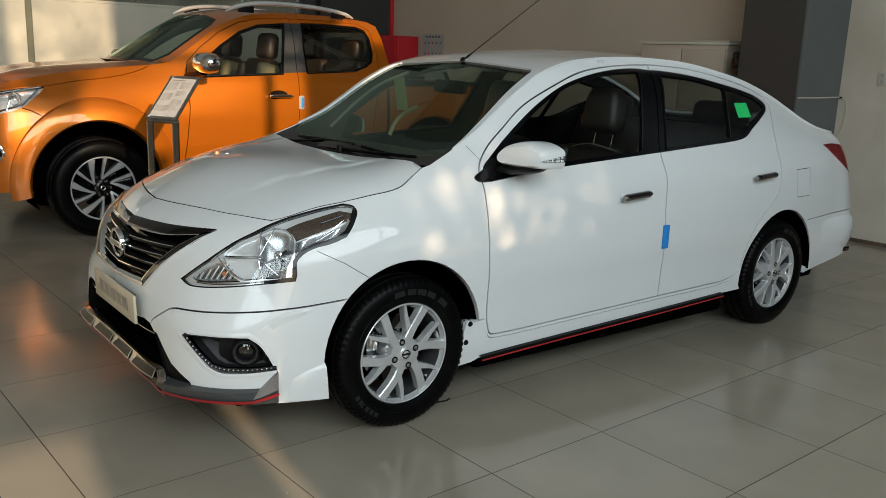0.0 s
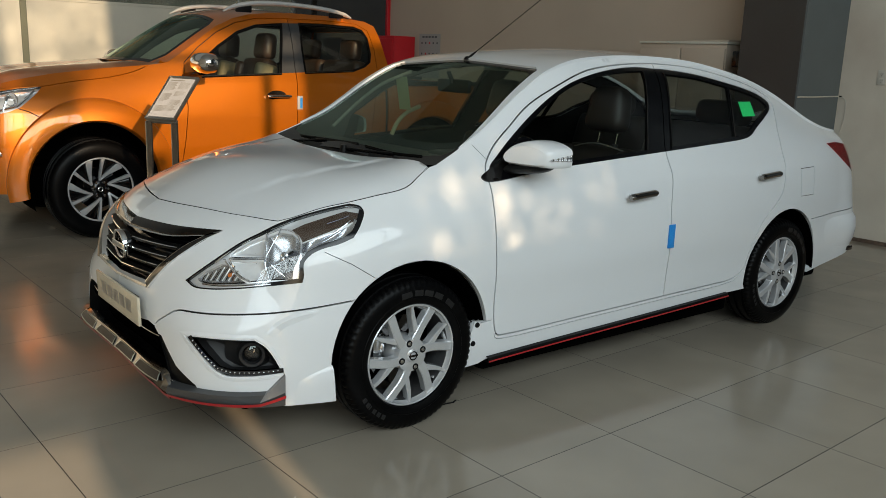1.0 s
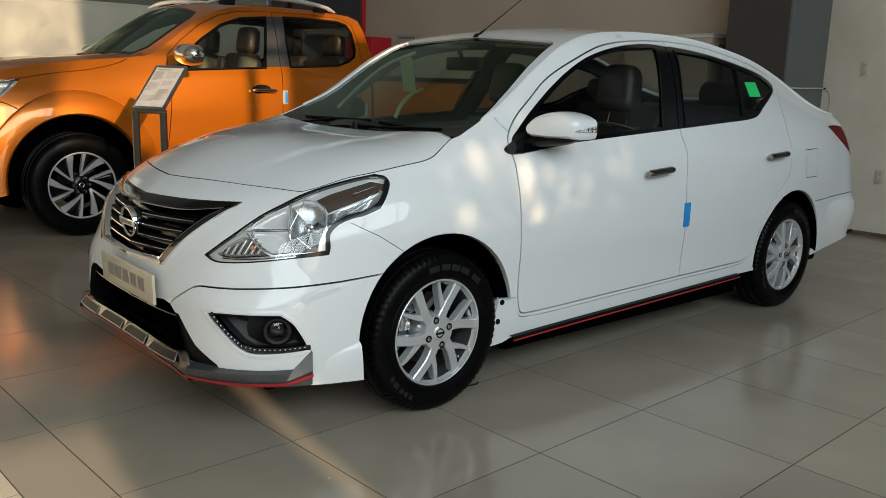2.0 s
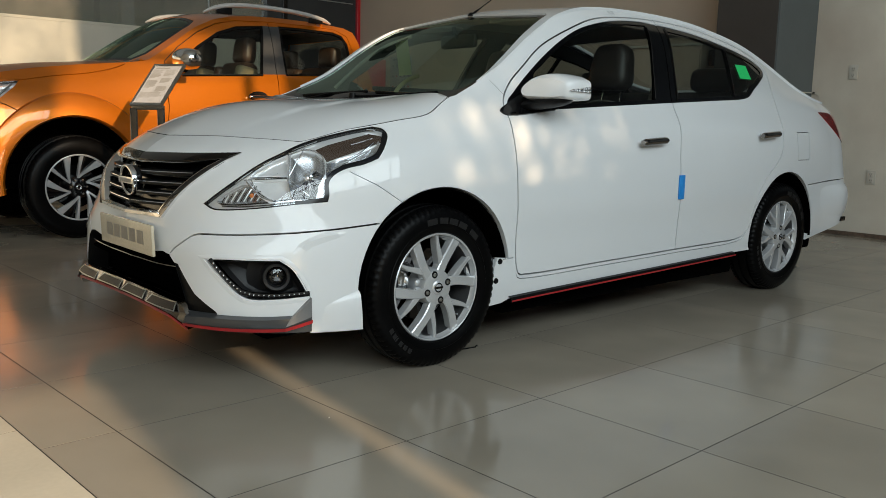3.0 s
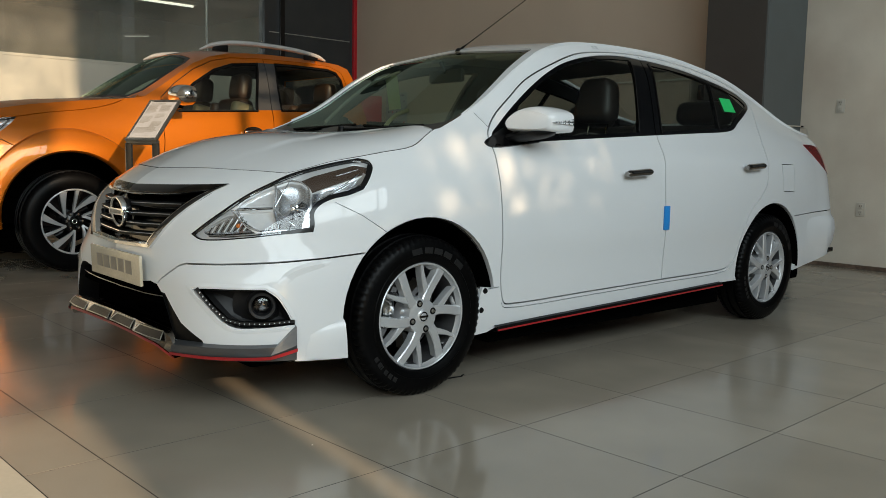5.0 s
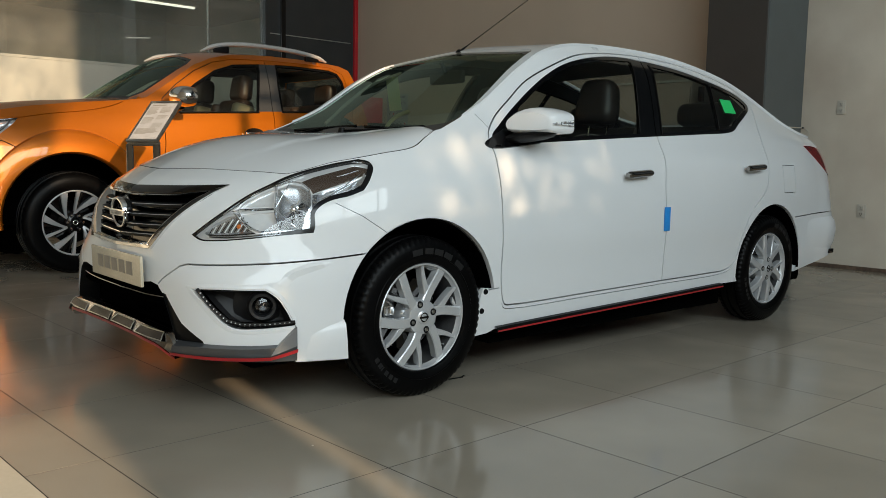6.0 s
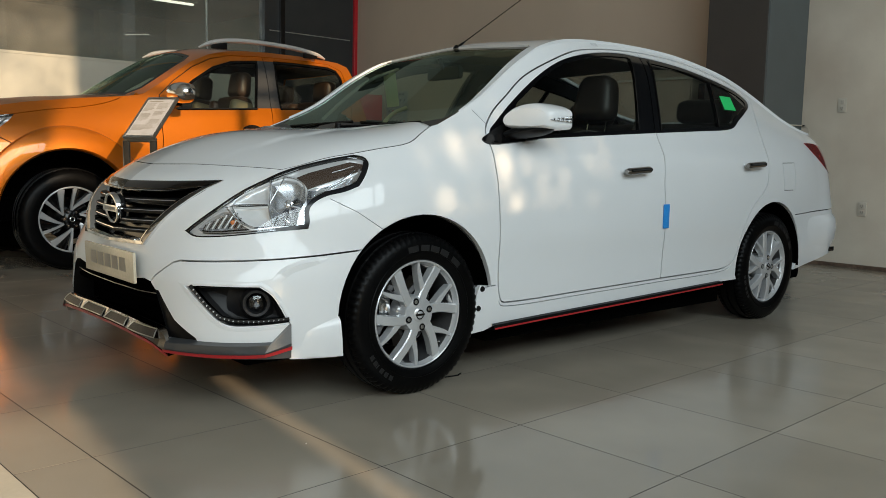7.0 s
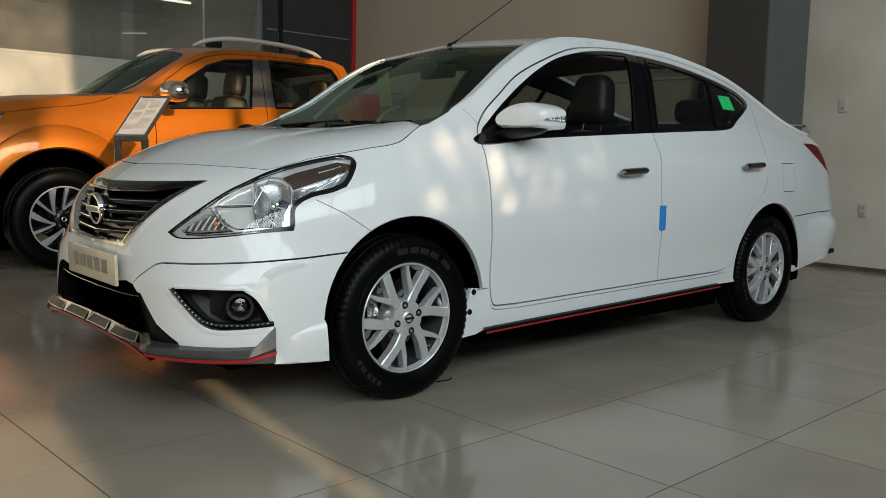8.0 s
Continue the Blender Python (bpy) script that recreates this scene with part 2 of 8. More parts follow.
def hermite(xs, ys, x):
    """A smooth curve through (xs, ys) with no overshoot, taken at x."""
    xs, ys, x = np.array(xs, float), np.array(ys, float), np.array(x, float)
    h, d = np.diff(xs), np.diff(ys) / np.diff(xs)
    m = np.zeros_like(ys)
    m[0], m[-1] = d[0], d[-1]
    for i in range(1, len(xs) - 1):
        if d[i - 1] * d[i] > 0:
            w1, w2 = 2 * h[i] + h[i - 1], h[i] + 2 * h[i - 1]
            m[i] = (w1 + w2) / (w1 / d[i - 1] + w2 / d[i])
    i = np.clip(np.searchsorted(xs, x) - 1, 0, len(xs) - 2)
    u = np.clip((x - xs[i]) / h[i], 0, 1)
    over = x - np.clip(x, xs[0], xs[-1])
    return ((1 + 2 * u) * (1 - u) ** 2 * ys[i] + u * (1 - u) ** 2 * h[i] * m[i] + u * u * (3 - 2 * u) * ys[i + 1]
            + u * u * (u - 1) * h[i] * m[i + 1] + over * np.where(over < 0, m[0], m[-1]))


class Skin:
    """The wrap of a car's left half, from the nose's middle round the side to the tail's middle: a plan curve, pushed out or in by height."""

    def __init__(self, plan, stations, heights, pushes):
        line = smooth_line(plan, 40)
        seg = np.linalg.norm(np.diff(line, axis=0), axis=1)
        self.arc = np.concatenate([[0], np.cumsum(seg)])
        self.line = line
        tangent = np.gradient(line, self.arc, axis=0)
        tangent[0], tangent[-1] = (0, -1), (0, 1)
        k = 31
        pad = np.vstack([np.repeat(tangent[:1], k, 0), tangent, np.repeat(tangent[-1:], k, 0)])
        for i in range(k):
            pad[i] = tangent[k - i] * (-1, 1)
            pad[-1 - i] = tangent[-1 - k + i] * (-1, 1)
        win = np.hanning(2 * k + 1)
        tangent = np.stack([np.convolve(pad[:, c], win / win.sum(), "valid") for c in (0, 1)], 1)
        tangent /= np.linalg.norm(tangent, axis=1)[:, None]
        self.side = np.stack([tangent[:, 1], -tangent[:, 0]], 1)
        self.stations = [self.at_x(*s) for s in stations]
        self.heights, self.pushes = heights, pushes
        self.length = self.arc[-1]

    def at_x(self, x, y):
        """How far along the plan curve the point nearest to (x, y) lies."""
        return self.arc[np.argmin(np.linalg.norm(self.line - (x, y), axis=1))]

    def point(self, s, z, depth=0.0):
        s, z = np.atleast_1d(np.array(s, float)), np.atleast_1d(np.array(z, float))
        cols = np.stack([hermite(self.heights, p, z) for p in self.pushes], 1)
        st = np.array(self.stations)
        i = np.clip(np.searchsorted(st, s) - 1, 0, len(st) - 2)
        h = st[i + 1] - st[i]
        u = np.clip((s - st[i]) / h, 0, 1)
        n = np.arange(len(s))
        def slope(j):
            a, b = np.clip(j - 1, 0, len(st) - 1), np.clip(j + 1, 0, len(st) - 1)
            inner = (j > 0) & (j < len(st) - 1)
            return np.where(inner, (cols[n, b] - cols[n, a]) / (st[b] - st[a]), 0.0)
        push = ((1 + 2 * u) * (1 - u) ** 2 * cols[n, i] + u * (1 - u) ** 2 * h * slope(i)
                + u * u * (3 - 2 * u) * cols[n, i + 1] + u * u * (u - 1) * h * slope(i + 1)) - depth
        bx, by = np.interp(s, self.arc, self.line[:, 0]), np.interp(s, self.arc, self.line[:, 1])
        nx, ny = np.interp(s, self.arc, self.side[:, 0]), np.interp(s, self.arc, self.side[:, 1])
        return np.stack([bx + nx * push, by + ny * push, z], 1)

    def normal(self, s, z):
        e = 0.004
        a = self.point(np.array(s) + e, z) - self.point(np.array(s) - e, z)
        b = self.point(s, np.array(z) + e) - self.point(s, np.array(z) - e)
        n = np.cross(a, b)
        return n / np.linalg.norm(n, axis=1)[:, None]


# ---- the sedan's shape: the front axle's middle is the origin, its nose points to -x ----
SEDAN = Skin(
    plan=[(-0.868, 0), (-0.855, -0.15), (-0.815, -0.35), (-0.725, -0.55), (-0.56, -0.70), (-0.30, -0.785), (0, -0.812), (0.6, -0.82),
          (1.5, -0.826), (2.4, -0.825), (2.9, -0.81), (3.2, -0.785), (3.47, -0.725), (3.62, -0.52), (3.655, -0.25), (3.66, 0)],
    stations=[(-0.868, 0), (-0.725, -0.55), (-0.45, -0.745), (0, -0.812), (0.6, -0.82), (1.5, -0.826), (2.4, -0.825), (3.1, -0.79), (3.47, -0.725), (3.66, 0)],
    heights=[0.16, 0.28, 0.45, 0.60, 0.70, 0.80, 0.90, 1.03, 1.2, 1.38, 1.5],
    pushes=[(-0.05, -0.01, 0.0, -0.012, -0.03, -0.10, -0.26, -0.40, -0.5, -0.6, -0.7),
            (0.05, 0.07, 0.06, 0.0, -0.04, -0.12, -0.26, -0.40, -0.5, -0.6, -0.7),
            (0.03, 0.04, 0.03, 0.0, -0.02, -0.07, -0.18, -0.34, -0.5, -0.6, -0.7),
            (-0.02, 0.0, 0.0, 0.0, -0.003, -0.02, -0.075, -0.18, -0.33, -0.46, -0.56),
            (-0.03, -0.02, -0.012, 0.0, -0.002, -0.012, -0.04, -0.125, -0.195, -0.26, -0.34),
            (-0.03, -0.02, -0.012, 0.0, -0.002, -0.012, -0.03, -0.085, -0.155, -0.24, -0.35),
            (-0.03, -0.02, -0.012, 0.0, 0.0, -0.006, -0.02, -0.085, -0.175, -0.28, -0.39),
            (-0.04, -0.02, 0.0, 0.0, 0.0, -0.008, -0.025, -0.08, -0.24, -0.40, -0.5),
            (-0.02, 0.02, 0.045, 0.03, 0.015, 0.0, -0.025, -0.085, -0.30, -0.45, -0.55),
            (-0.06, -0.02, 0.0, -0.02, -0.03, -0.04, -0.05, -0.09, -0.4, -0.6, -0.7)])

# ---- shaping tools: each gives (points, faces) ----
def part(name, geo, material, parent=None, label="", smooth=True, normals=None):
    """Links one mesh object, as a part of parent."""
    points, faces = geo
    me = bpy.data.meshes.new(name)
    me.from_pydata([tuple(map(float, p)) for p in points], [], [tuple(map(int, f)) for f in faces])
    me.materials.append(material)
    if smooth:
        me.shade_smooth()
        if normals is not None:
            me.normals_split_custom_set([tuple(map(float, n)) for n in normals])
        else:
            me.set_sharp_from_angle(angle=radians(38))
    ob = new(name, me)
    if parent is not None:
        ob.parent = parent
    if label:
        tagged(ob, label)
    return ob


def thing(name, at, label, category, group="", kind="", turn=0.0):
    ob = new(name)
    ob.matrix_basis = pose(*at, 0, 0, turn)
    ob.empty_display_size = 0.2
    return tagged(ob, label, category, group, kind)


def join(*geos):
    points, faces = [], []
    for p, f in geos:
        base = len(points)
        points += [tuple(q) for q in p]
        faces += [tuple(base + i for i in g) for g in f]
    return points, faces


def moved(geo, m):
    return [tuple(m @ Vector(p)) for p in geo[0]], geo[1]


def flipped(geo):
    """Mirrored in y."""
    return [(p[0], -p[1], p[2]) for p in geo[0]], [tuple(reversed(f)) for f in geo[1]]


def from_bm(bm):
    bm.verts.index_update()
    out = [tuple(v.co) for v in bm.verts], [tuple(v.index for v in f.verts) for f in bm.faces]
    bm.free()
    return out


def rbox(size, at=(0, 0, 0), bevel=0.01, segments=2):
    """A box with rounded edges, its middle at `at`."""
    bm = bmesh.new()
    bmesh.ops.create_cube(bm, size=1.0)
    bmesh.ops.scale(bm, vec=size, verts=bm.verts)
    if bevel > 0:
        bmesh.ops.bevel(bm, geom=bm.edges[:], offset=min(bevel, min(size) * 0.49), segments=segments, profile=0.6, affect="EDGES")
    bmesh.ops.translate(bm, vec=at, verts=bm.verts)
    return from_bm(bm)


def lathe(profile, n=32, axis="y", at=(0, 0, 0), close=False):
    """A profile of (radius, along the axis) turned round an axis."""
    points, faces = [], []
    k = len(profile)
    for i in range(n):
        a = 2 * math.pi * i / n
        for r, h in profile:
            c, s = r * math.cos(a), r * math.sin(a)
            p = (c, h, s) if axis == "y" else (c, s, h) if axis == "z" else (h, c, s)
            points.append((p[0] + at[0], p[1] + at[1], p[2] + at[2]))
    for i in range(n):
        j = (i + 1) % n
        for m in range(k if close else k - 1):
            q = (m + 1) % k
            f = (i * k + m, i * k + q, j * k + q, j * k + m)
            faces.append(f if axis != "y" else tuple(reversed(f)))
    return points, faces


def tube(path, radius, n=8, flat=1.0):
    """A round bar along a path; radius may be a list."""
    pts = [Vector(p) for p in path]
    points, faces = [], []
    for i, p in enumerate(pts):
        t = (pts[min(i + 1, len(pts) - 1)] - pts[max(i - 1, 0)]).normalized()
        up = Vector((0, 0, 1)) if abs(t.z) < 0.95 else Vector((1, 0, 0))
        a = t.cross(up).normalized()
        b = a.cross(t)
        r = radius[i] if isinstance(radius, (list, tuple)) else radius
        for j in range(n):
            w = 2 * math.pi * j / n
            points.append(tuple(p + a * r * math.cos(w) + b * r * flat * math.sin(w)))
    for i in range(len(pts) - 1):
        for j in range(n):
            k = (j + 1) % n
            faces.append((i * n + j, (i + 1) * n + j, (i + 1) * n + k, i * n + k))
    faces.append(tuple(range(n)))
    faces.append(tuple(reversed(range((len(pts) - 1) * n, len(pts) * n))))
    return points, faces


def inset(poly, d):
    """A closed outline, drawn in by d."""
    p = np.array(poly, float)
    area = sum(p[i][0] * p[(i + 1) % len(p)][1] - p[(i + 1) % len(p)][0] * p[i][1] for i in range(len(p)))
    sign = 1 if area > 0 else -1
    out = []
    for i in range(len(p)):
        a, b, c = p[i - 1], p[i], p[(i + 1) % len(p)]
        u, v = (b - a) / max(np.linalg.norm(b - a), 1e-9), (c - b) / max(np.linalg.norm(c - b), 1e-9)
        n1, n2 = np.array([-u[1], u[0]]) * sign, np.array([-v[1], v[0]]) * sign
        m = n1 + n2
        m /= max(np.linalg.norm(m), 1e-6)
        out.append(b + m * d / max(m @ n1, 0.5))
    return np.array(out)


def dense(poly, gap=0.02, closed=True):
    """The outline with points at most `gap` apart."""
    p = [np.array(q, float) for q in poly]
    out = []
    for i in range(len(p) if closed else len(p) - 1):
        a, b = p[i], p[(i + 1) % len(p)]
        k = max(1, int(math.ceil(np.linalg.norm(b - a) / gap)))
        out += [a + (b - a) * j / k for j in range(k)]
    if not closed:
        out.append(p[-1])
    return np.array(out)


def rounded(poly, steps=6):
    """A closed smooth outline through the points."""
    p = list(map(tuple, poly))
    line = smooth_line([p[-1]] + p + [p[0], p[1]], steps)
    return line[steps:-steps - 1]


def curvy(poly, corners, steps=5):
    """A closed outline, smooth but for the named corners."""
    n, out = len(poly), []
    c = sorted(corners)
    for a, b in zip(c, c[1:] + [c[0] + n]):
        out += list(smooth_line([poly[i % n] for i in range(a, b + 1)], steps)[:-1])
    return np.array(out)


def strip(line, width):
    """A closed outline round a line, of that width."""
    p = np.array(line, float)
    t = np.gradient(p, axis=0)
    t /= np.linalg.norm(t, axis=1)[:, None]
    n = np.stack([-t[:, 1], t[:, 0]], 1) * width / 2
    return np.vstack([p + n, (p - n)[::-1]])


def inside(poly, q):
    """Which of the points q lie within the outline."""
    p = np.array(poly, float)
    x, y = q[:, 0], q[:, 1]
    hit = np.zeros(len(q), bool)
    for i in range(len(p)):
        (ax, ay), (bx, by) = p[i], p[(i + 1) % len(p)]
        if ay == by:
            continue
        hit ^= ((ay > y) != (by > y)) & (x < (bx - ax) * (y - ay) / (by - ay) + ax)
    return hit


def cut(outline, regions, step):
    """Splits a flat area into triangles that keep to every region's rim. regions: (name, outline), the first that holds a triangle has it.
    Gives {name: triangles} and the points."""
    from mathutils.geometry import delaunay_2d_cdt
    outline = np.array(outline)
    lo, hi = outline.min(0), outline.max(0)
    gx, gy = np.meshgrid(np.arange(lo[0] + step[0] / 2, hi[0], step[0]), np.arange(lo[1] + step[1] / 2, hi[1], step[1]))
    grid = np.stack([gx.ravel(), gy.ravel()], 1)
    grid = grid[inside(outline, grid)]
    verts, edges = [tuple(g) for g in grid], []
    for poly in [outline] + [r[1] for r in regions]:
        base, n = len(verts), len(poly)
        verts += [tuple(q) for q in poly]
        edges += [(base + i, base + (i + 1) % n) for i in range(n)]
    co, _, tris, _, _, _ = delaunay_2d_cdt([Vector(v) for v in verts], edges, [], 0, 1e-5)
    co = np.array([tuple(c) for c in co])
    tris = np.array([t for t in tris if len(t) == 3])
    mid = co[tris].mean(1)
    left = inside(outline, mid)
    out = {}
    for name, poly in regions:
        take = left & inside(poly, mid)
        left &= ~take
        out.setdefault(name, []).append(tris[take])
    out.setdefault("rest", []).append(tris[left])
    return {k: np.vstack(v) for k, v in out.items()}, co


def sheet(surface, co, tris, depth=0.0, rim=0.012, both=False, mirror=False):
    """A panel of a surface, with its rim turned inwards. Gives (points, faces), normals."""
    used = np.unique(tris)
    index = -np.ones(len(co), int)
    index[used] = np.arange(len(used))
    t = index[tris]
    ab = co[used]
    p = surface.point(ab[:, 0], ab[:, 1])
    n = surface.normal(ab[:, 0], ab[:, 1])
    q = np.cross(p[t[:, 1]] - p[t[:, 0]], p[t[:, 2]] - p[t[:, 0]])
    bad = (q * n[t[:, 0]]).sum(1) < 0
    t[bad] = t[bad][:, ::-1]
    p = p - n * depth
    points, faces, normals = p.tolist(), t.tolist(), n[t.ravel()].tolist()
    if rim:
        count = {}
        for f in faces:
            for i in range(3):
                a, b = f[i], f[(i + 1) % 3]
                count[(a, b)] = 1
        edge = [(a, b) for a, b in count if (b, a) not in count]
        low = {}
        for a, b in edge:
            if both and abs(points[a][1]) < 1e-4 and abs(points[b][1]) < 1e-4:
                continue
            for v in (a, b):
                if v not in low:
                    low[v] = len(points)
                    points.append((p[v] - n[v] * rim).tolist())
            e = p[b] - p[a]
            m = np.cross(e, n[a])
            m = m / max(np.linalg.norm(m), 1e-9)
            faces.append([b, a, low[a], low[b]])
            normals += [m.tolist()] * 4
    if mirror or both:
        mp = [(x, -y, z) for x, y, z in points]
        mf, mn, k = [], [], 0
        for f in faces:
            mf.append(list(reversed(f)))
            mn += [(a, -b, c) for a, b, c in reversed(normals[k:k + len(f)])]
            k += len(f)
        if mirror:
            return (mp, mf), mn
        base = len(points)
        points = points + mp
        faces = faces + [[base + i for i in f] for f in mf]
        normals = normals + mn
    return (points, faces), normals


class Sheet:
    """A height field z(x, y) that bends through given points."""

    def __init__(self, points, stiff=1e-5):
        p = np.array(points, float)
        n = len(p)
        k = self.kernel(np.linalg.norm(p[:, None, :2] - p[None, :, :2], axis=2)) + np.eye(n) * stiff
        q = np.hstack([np.ones((n, 1)), p[:, :2]])
        m = np.block([[k, q], [q.T, np.zeros((3, 3))]])
        self.w = np.linalg.solve(m, np.concatenate([p[:, 2], np.zeros(3)]))
        self.at = p[:, :2]

    @staticmethod
    def kernel(r):
        return r * r * np.log(np.maximum(r, 1e-9))

    def height(self, x, y):
        q = np.stack([x, y], 1)
        k = self.kernel(np.linalg.norm(q[:, None] - self.at[None], axis=2))
        return k @ self.w[:-3] + self.w[-3] + q @ self.w[-2:]

    def point(self, x, y, depth=0.0):
        x, y = np.atleast_1d(np.array(x, float)), np.atleast_1d(np.array(y, float))
        return np.stack([x, y, self.height(x, y) - depth], 1)

    def normal(self, x, y):
        e = 0.004
        x, y = np.atleast_1d(np.array(x, float)), np.atleast_1d(np.array(y, float))
        gx = (self.height(x + e, y) - self.height(x - e, y)) / (2 * e)
        gy = (self.height(x, y + e) - self.height(x, y - e)) / (2 * e)
        n = np.stack([-gx, -gy, np.ones_like(gx)], 1)
        return n / np.linalg.norm(n, axis=1)[:, None]



# ---- the pickup's shape, in its own frame: front axle's middle at the origin ----
PICKUP_AT = (-0.013, 4.16)
PICKUP = Skin(
    plan=[(-0.90, 0), (-0.885, -0.3), (-0.82, -0.58), (-0.66, -0.79), (-0.40, -0.88), (0, -0.905), (0.5, -0.90), (1.5, -0.905),
          (2.5, -0.905), (3.2, -0.91), (3.9, -0.90), (4.2, -0.85), (4.28, -0.6), (4.3, 0)],
    stations=[(-0.90, 0), (-0.66, -0.79), (0, -0.905), (0.6, -0.90), (1.5, -0.905), (2.4, -0.905), (3.2, -0.91), (4.3, 0)],
    heights=[0.30, 0.50, 0.70, 0.90, 1.05, 1.18, 1.35, 1.55, 1.70, 1.80],
    pushes=[(-0.04, 0.0, 0.0, -0.01, -0.05, -0.25, -0.5, -0.7, -0.9, -1.0),
            (0.0, 0.02, 0.02, 0.0, -0.04, -0.20, -0.4, -0.6, -0.8, -0.9),
            (-0.01, 0.01, 0.02, 0.012, -0.042, -0.12, -0.3, -0.5, -0.65, -0.75),
            (-0.04, -0.02, 0.0, -0.002, -0.030, -0.07, -0.15, -0.25, -0.34, -0.42),
            (-0.04, -0.02, 0.0, 0.0, -0.01, -0.03, -0.10, -0.185, -0.27, -0.38),
            (-0.04, -0.02, 0.0, 0.0, -0.01, -0.03, -0.10, -0.185, -0.27, -0.38),
            (-0.04, -0.02, 0.0, 0.0, -0.01, -0.03, -0.10, -0.185, -0.27, -0.38),
            (-0.04, -0.02, 0.0, 0.0, -0.01, -0.03, -0.10, -0.185, -0.27, -0.38)])

# ---- the showroom ----
def structure(name, geo, material, label, category, parent=None):
    ob = part(name, geo, material, parent)
    if parent is None:
        ob.matrix_basis = ROOM
        tagged(ob, label, category, kind="structure")
    return ob


def box(u0, u1, v0, v1, z0, z1, bevel=0.0):
    return rbox((u1 - u0, v1 - v0, z1 - z0), ((u0 + u1) / 2, (v0 + v1) / 2, (z0 + z1) / 2), bevel, 1)


floor = structure("floor", box(LEFT - 0.3, RIGHT + 0.3, FRONT - 0.4, BACK + 6.2, -0.12, -0.0006), GROUT, "polished grey tiled showroom floor with dark joints", "floor")
structure("wall_right", box(RIGHT, RIGHT + 0.2, 0.45, 2.15, 0, TOP_Z), WALL_PAINT, "off-white painted wall with sockets", "wall")
structure("wall_dark", box(RIGHT, RIGHT + 0.2, FRONT, 0.45, 0, TOP_Z), DARK_PANEL, "dark clad wall towards the front", "wall")
structure("wall_side", box(5.45, RIGHT + 0.2, 2.15, BACK, 0, TOP_Z), BACK_PAINT, "beige painted wall beyond the column", "wall")
structure("wall_left", box(LEFT - 0.2, LEFT, FRONT, BACK + 6, 0, TOP_Z), BACK_PAINT, "beige painted wall", "wall")
structure("ceiling", box(LEFT, RIGHT + 0.2, FRONT - 0.1, BACK, TOP_Z, TOP_Z + 0.2), CEILING_PAINT, "plain grey ceiling", "ceiling")
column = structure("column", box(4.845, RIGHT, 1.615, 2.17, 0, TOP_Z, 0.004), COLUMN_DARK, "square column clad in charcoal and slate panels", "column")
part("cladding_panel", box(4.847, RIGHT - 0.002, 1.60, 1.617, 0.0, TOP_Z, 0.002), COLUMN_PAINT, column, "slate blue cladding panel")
structure("baseboard", box(RIGHT - 0.008, RIGHT, 0.45, 1.6, 0, 0.034, 0.002), WALL_FOOT, "thin brown stained strip along the wall foot", "baseboard")
# back partition: cream panel below, glass above, an office behind it
back = structure("partition", box(LEFT, 3.95, BACK, BACK + 0.10, 0, 1.905, 0.003), CREAM_PANEL, "cream panelled partition below office glazing", "partition")
part("rail", box(LEFT, 3.95, BACK - 0.003, BACK + 0.11, 1.905, 1.935, 0.003), CREAM_PANEL, back)
part("glazing", box(LEFT, 3.95, BACK + 0.045, BACK + 0.055, 1.935, 3.1), OFFICE_GLASS, back, "tinted office glazing")
part("head_wall", box(LEFT, 5.45, BACK, BACK + 0.12, 4.6, TOP_Z), CEILING_PAINT, back)
part("head_wall", box(LEFT, 3.95, BACK, BACK + 0.12, 3.1, 4.6), CEILING_PAINT, back, "grey wall above the glazing")
for u in (-6.0, -3.0, 0.62, 3.16):
    part("mullion", box(u - 0.006, u + 0.006, BACK + 0.03, BACK + 0.07, 1.935, 3.1), ALU, back)
part("post", box(0.60, 0.665, BACK - 0.02, BACK + 0.1, 0.0, 1.905, 0.006), POST_GREEN, back, "grey-green post")
dark = structure("wall_panel", box(3.95, 5.395, BACK - 0.02, BACK + 0.12, 0, 4.6, 0.003), DARK_PANEL, "dark grey gloss wall panels with thin bright joints", "wall panel")
part("joint", box(4.02, 5.34, BACK - 0.026, BACK - 0.018, 2.50, 2.512), ALU, dark)
part("joint", box(4.02, 5.34, BACK - 0.026, BACK - 0.018, 3.55, 3.562), ALU, dark)
part("jamb", box(4.17, 4.24, BACK - 0.06, BACK - 0.018, 0, 4.6, 0.004), GLOSS_BLACK, dark)
structure("trim", box(5.395, 5.45, BACK - 0.06, BACK + 0.1, 0, 4.6, 0.004), RED_PAINT, "narrow red lacquered upright trim", "trim")
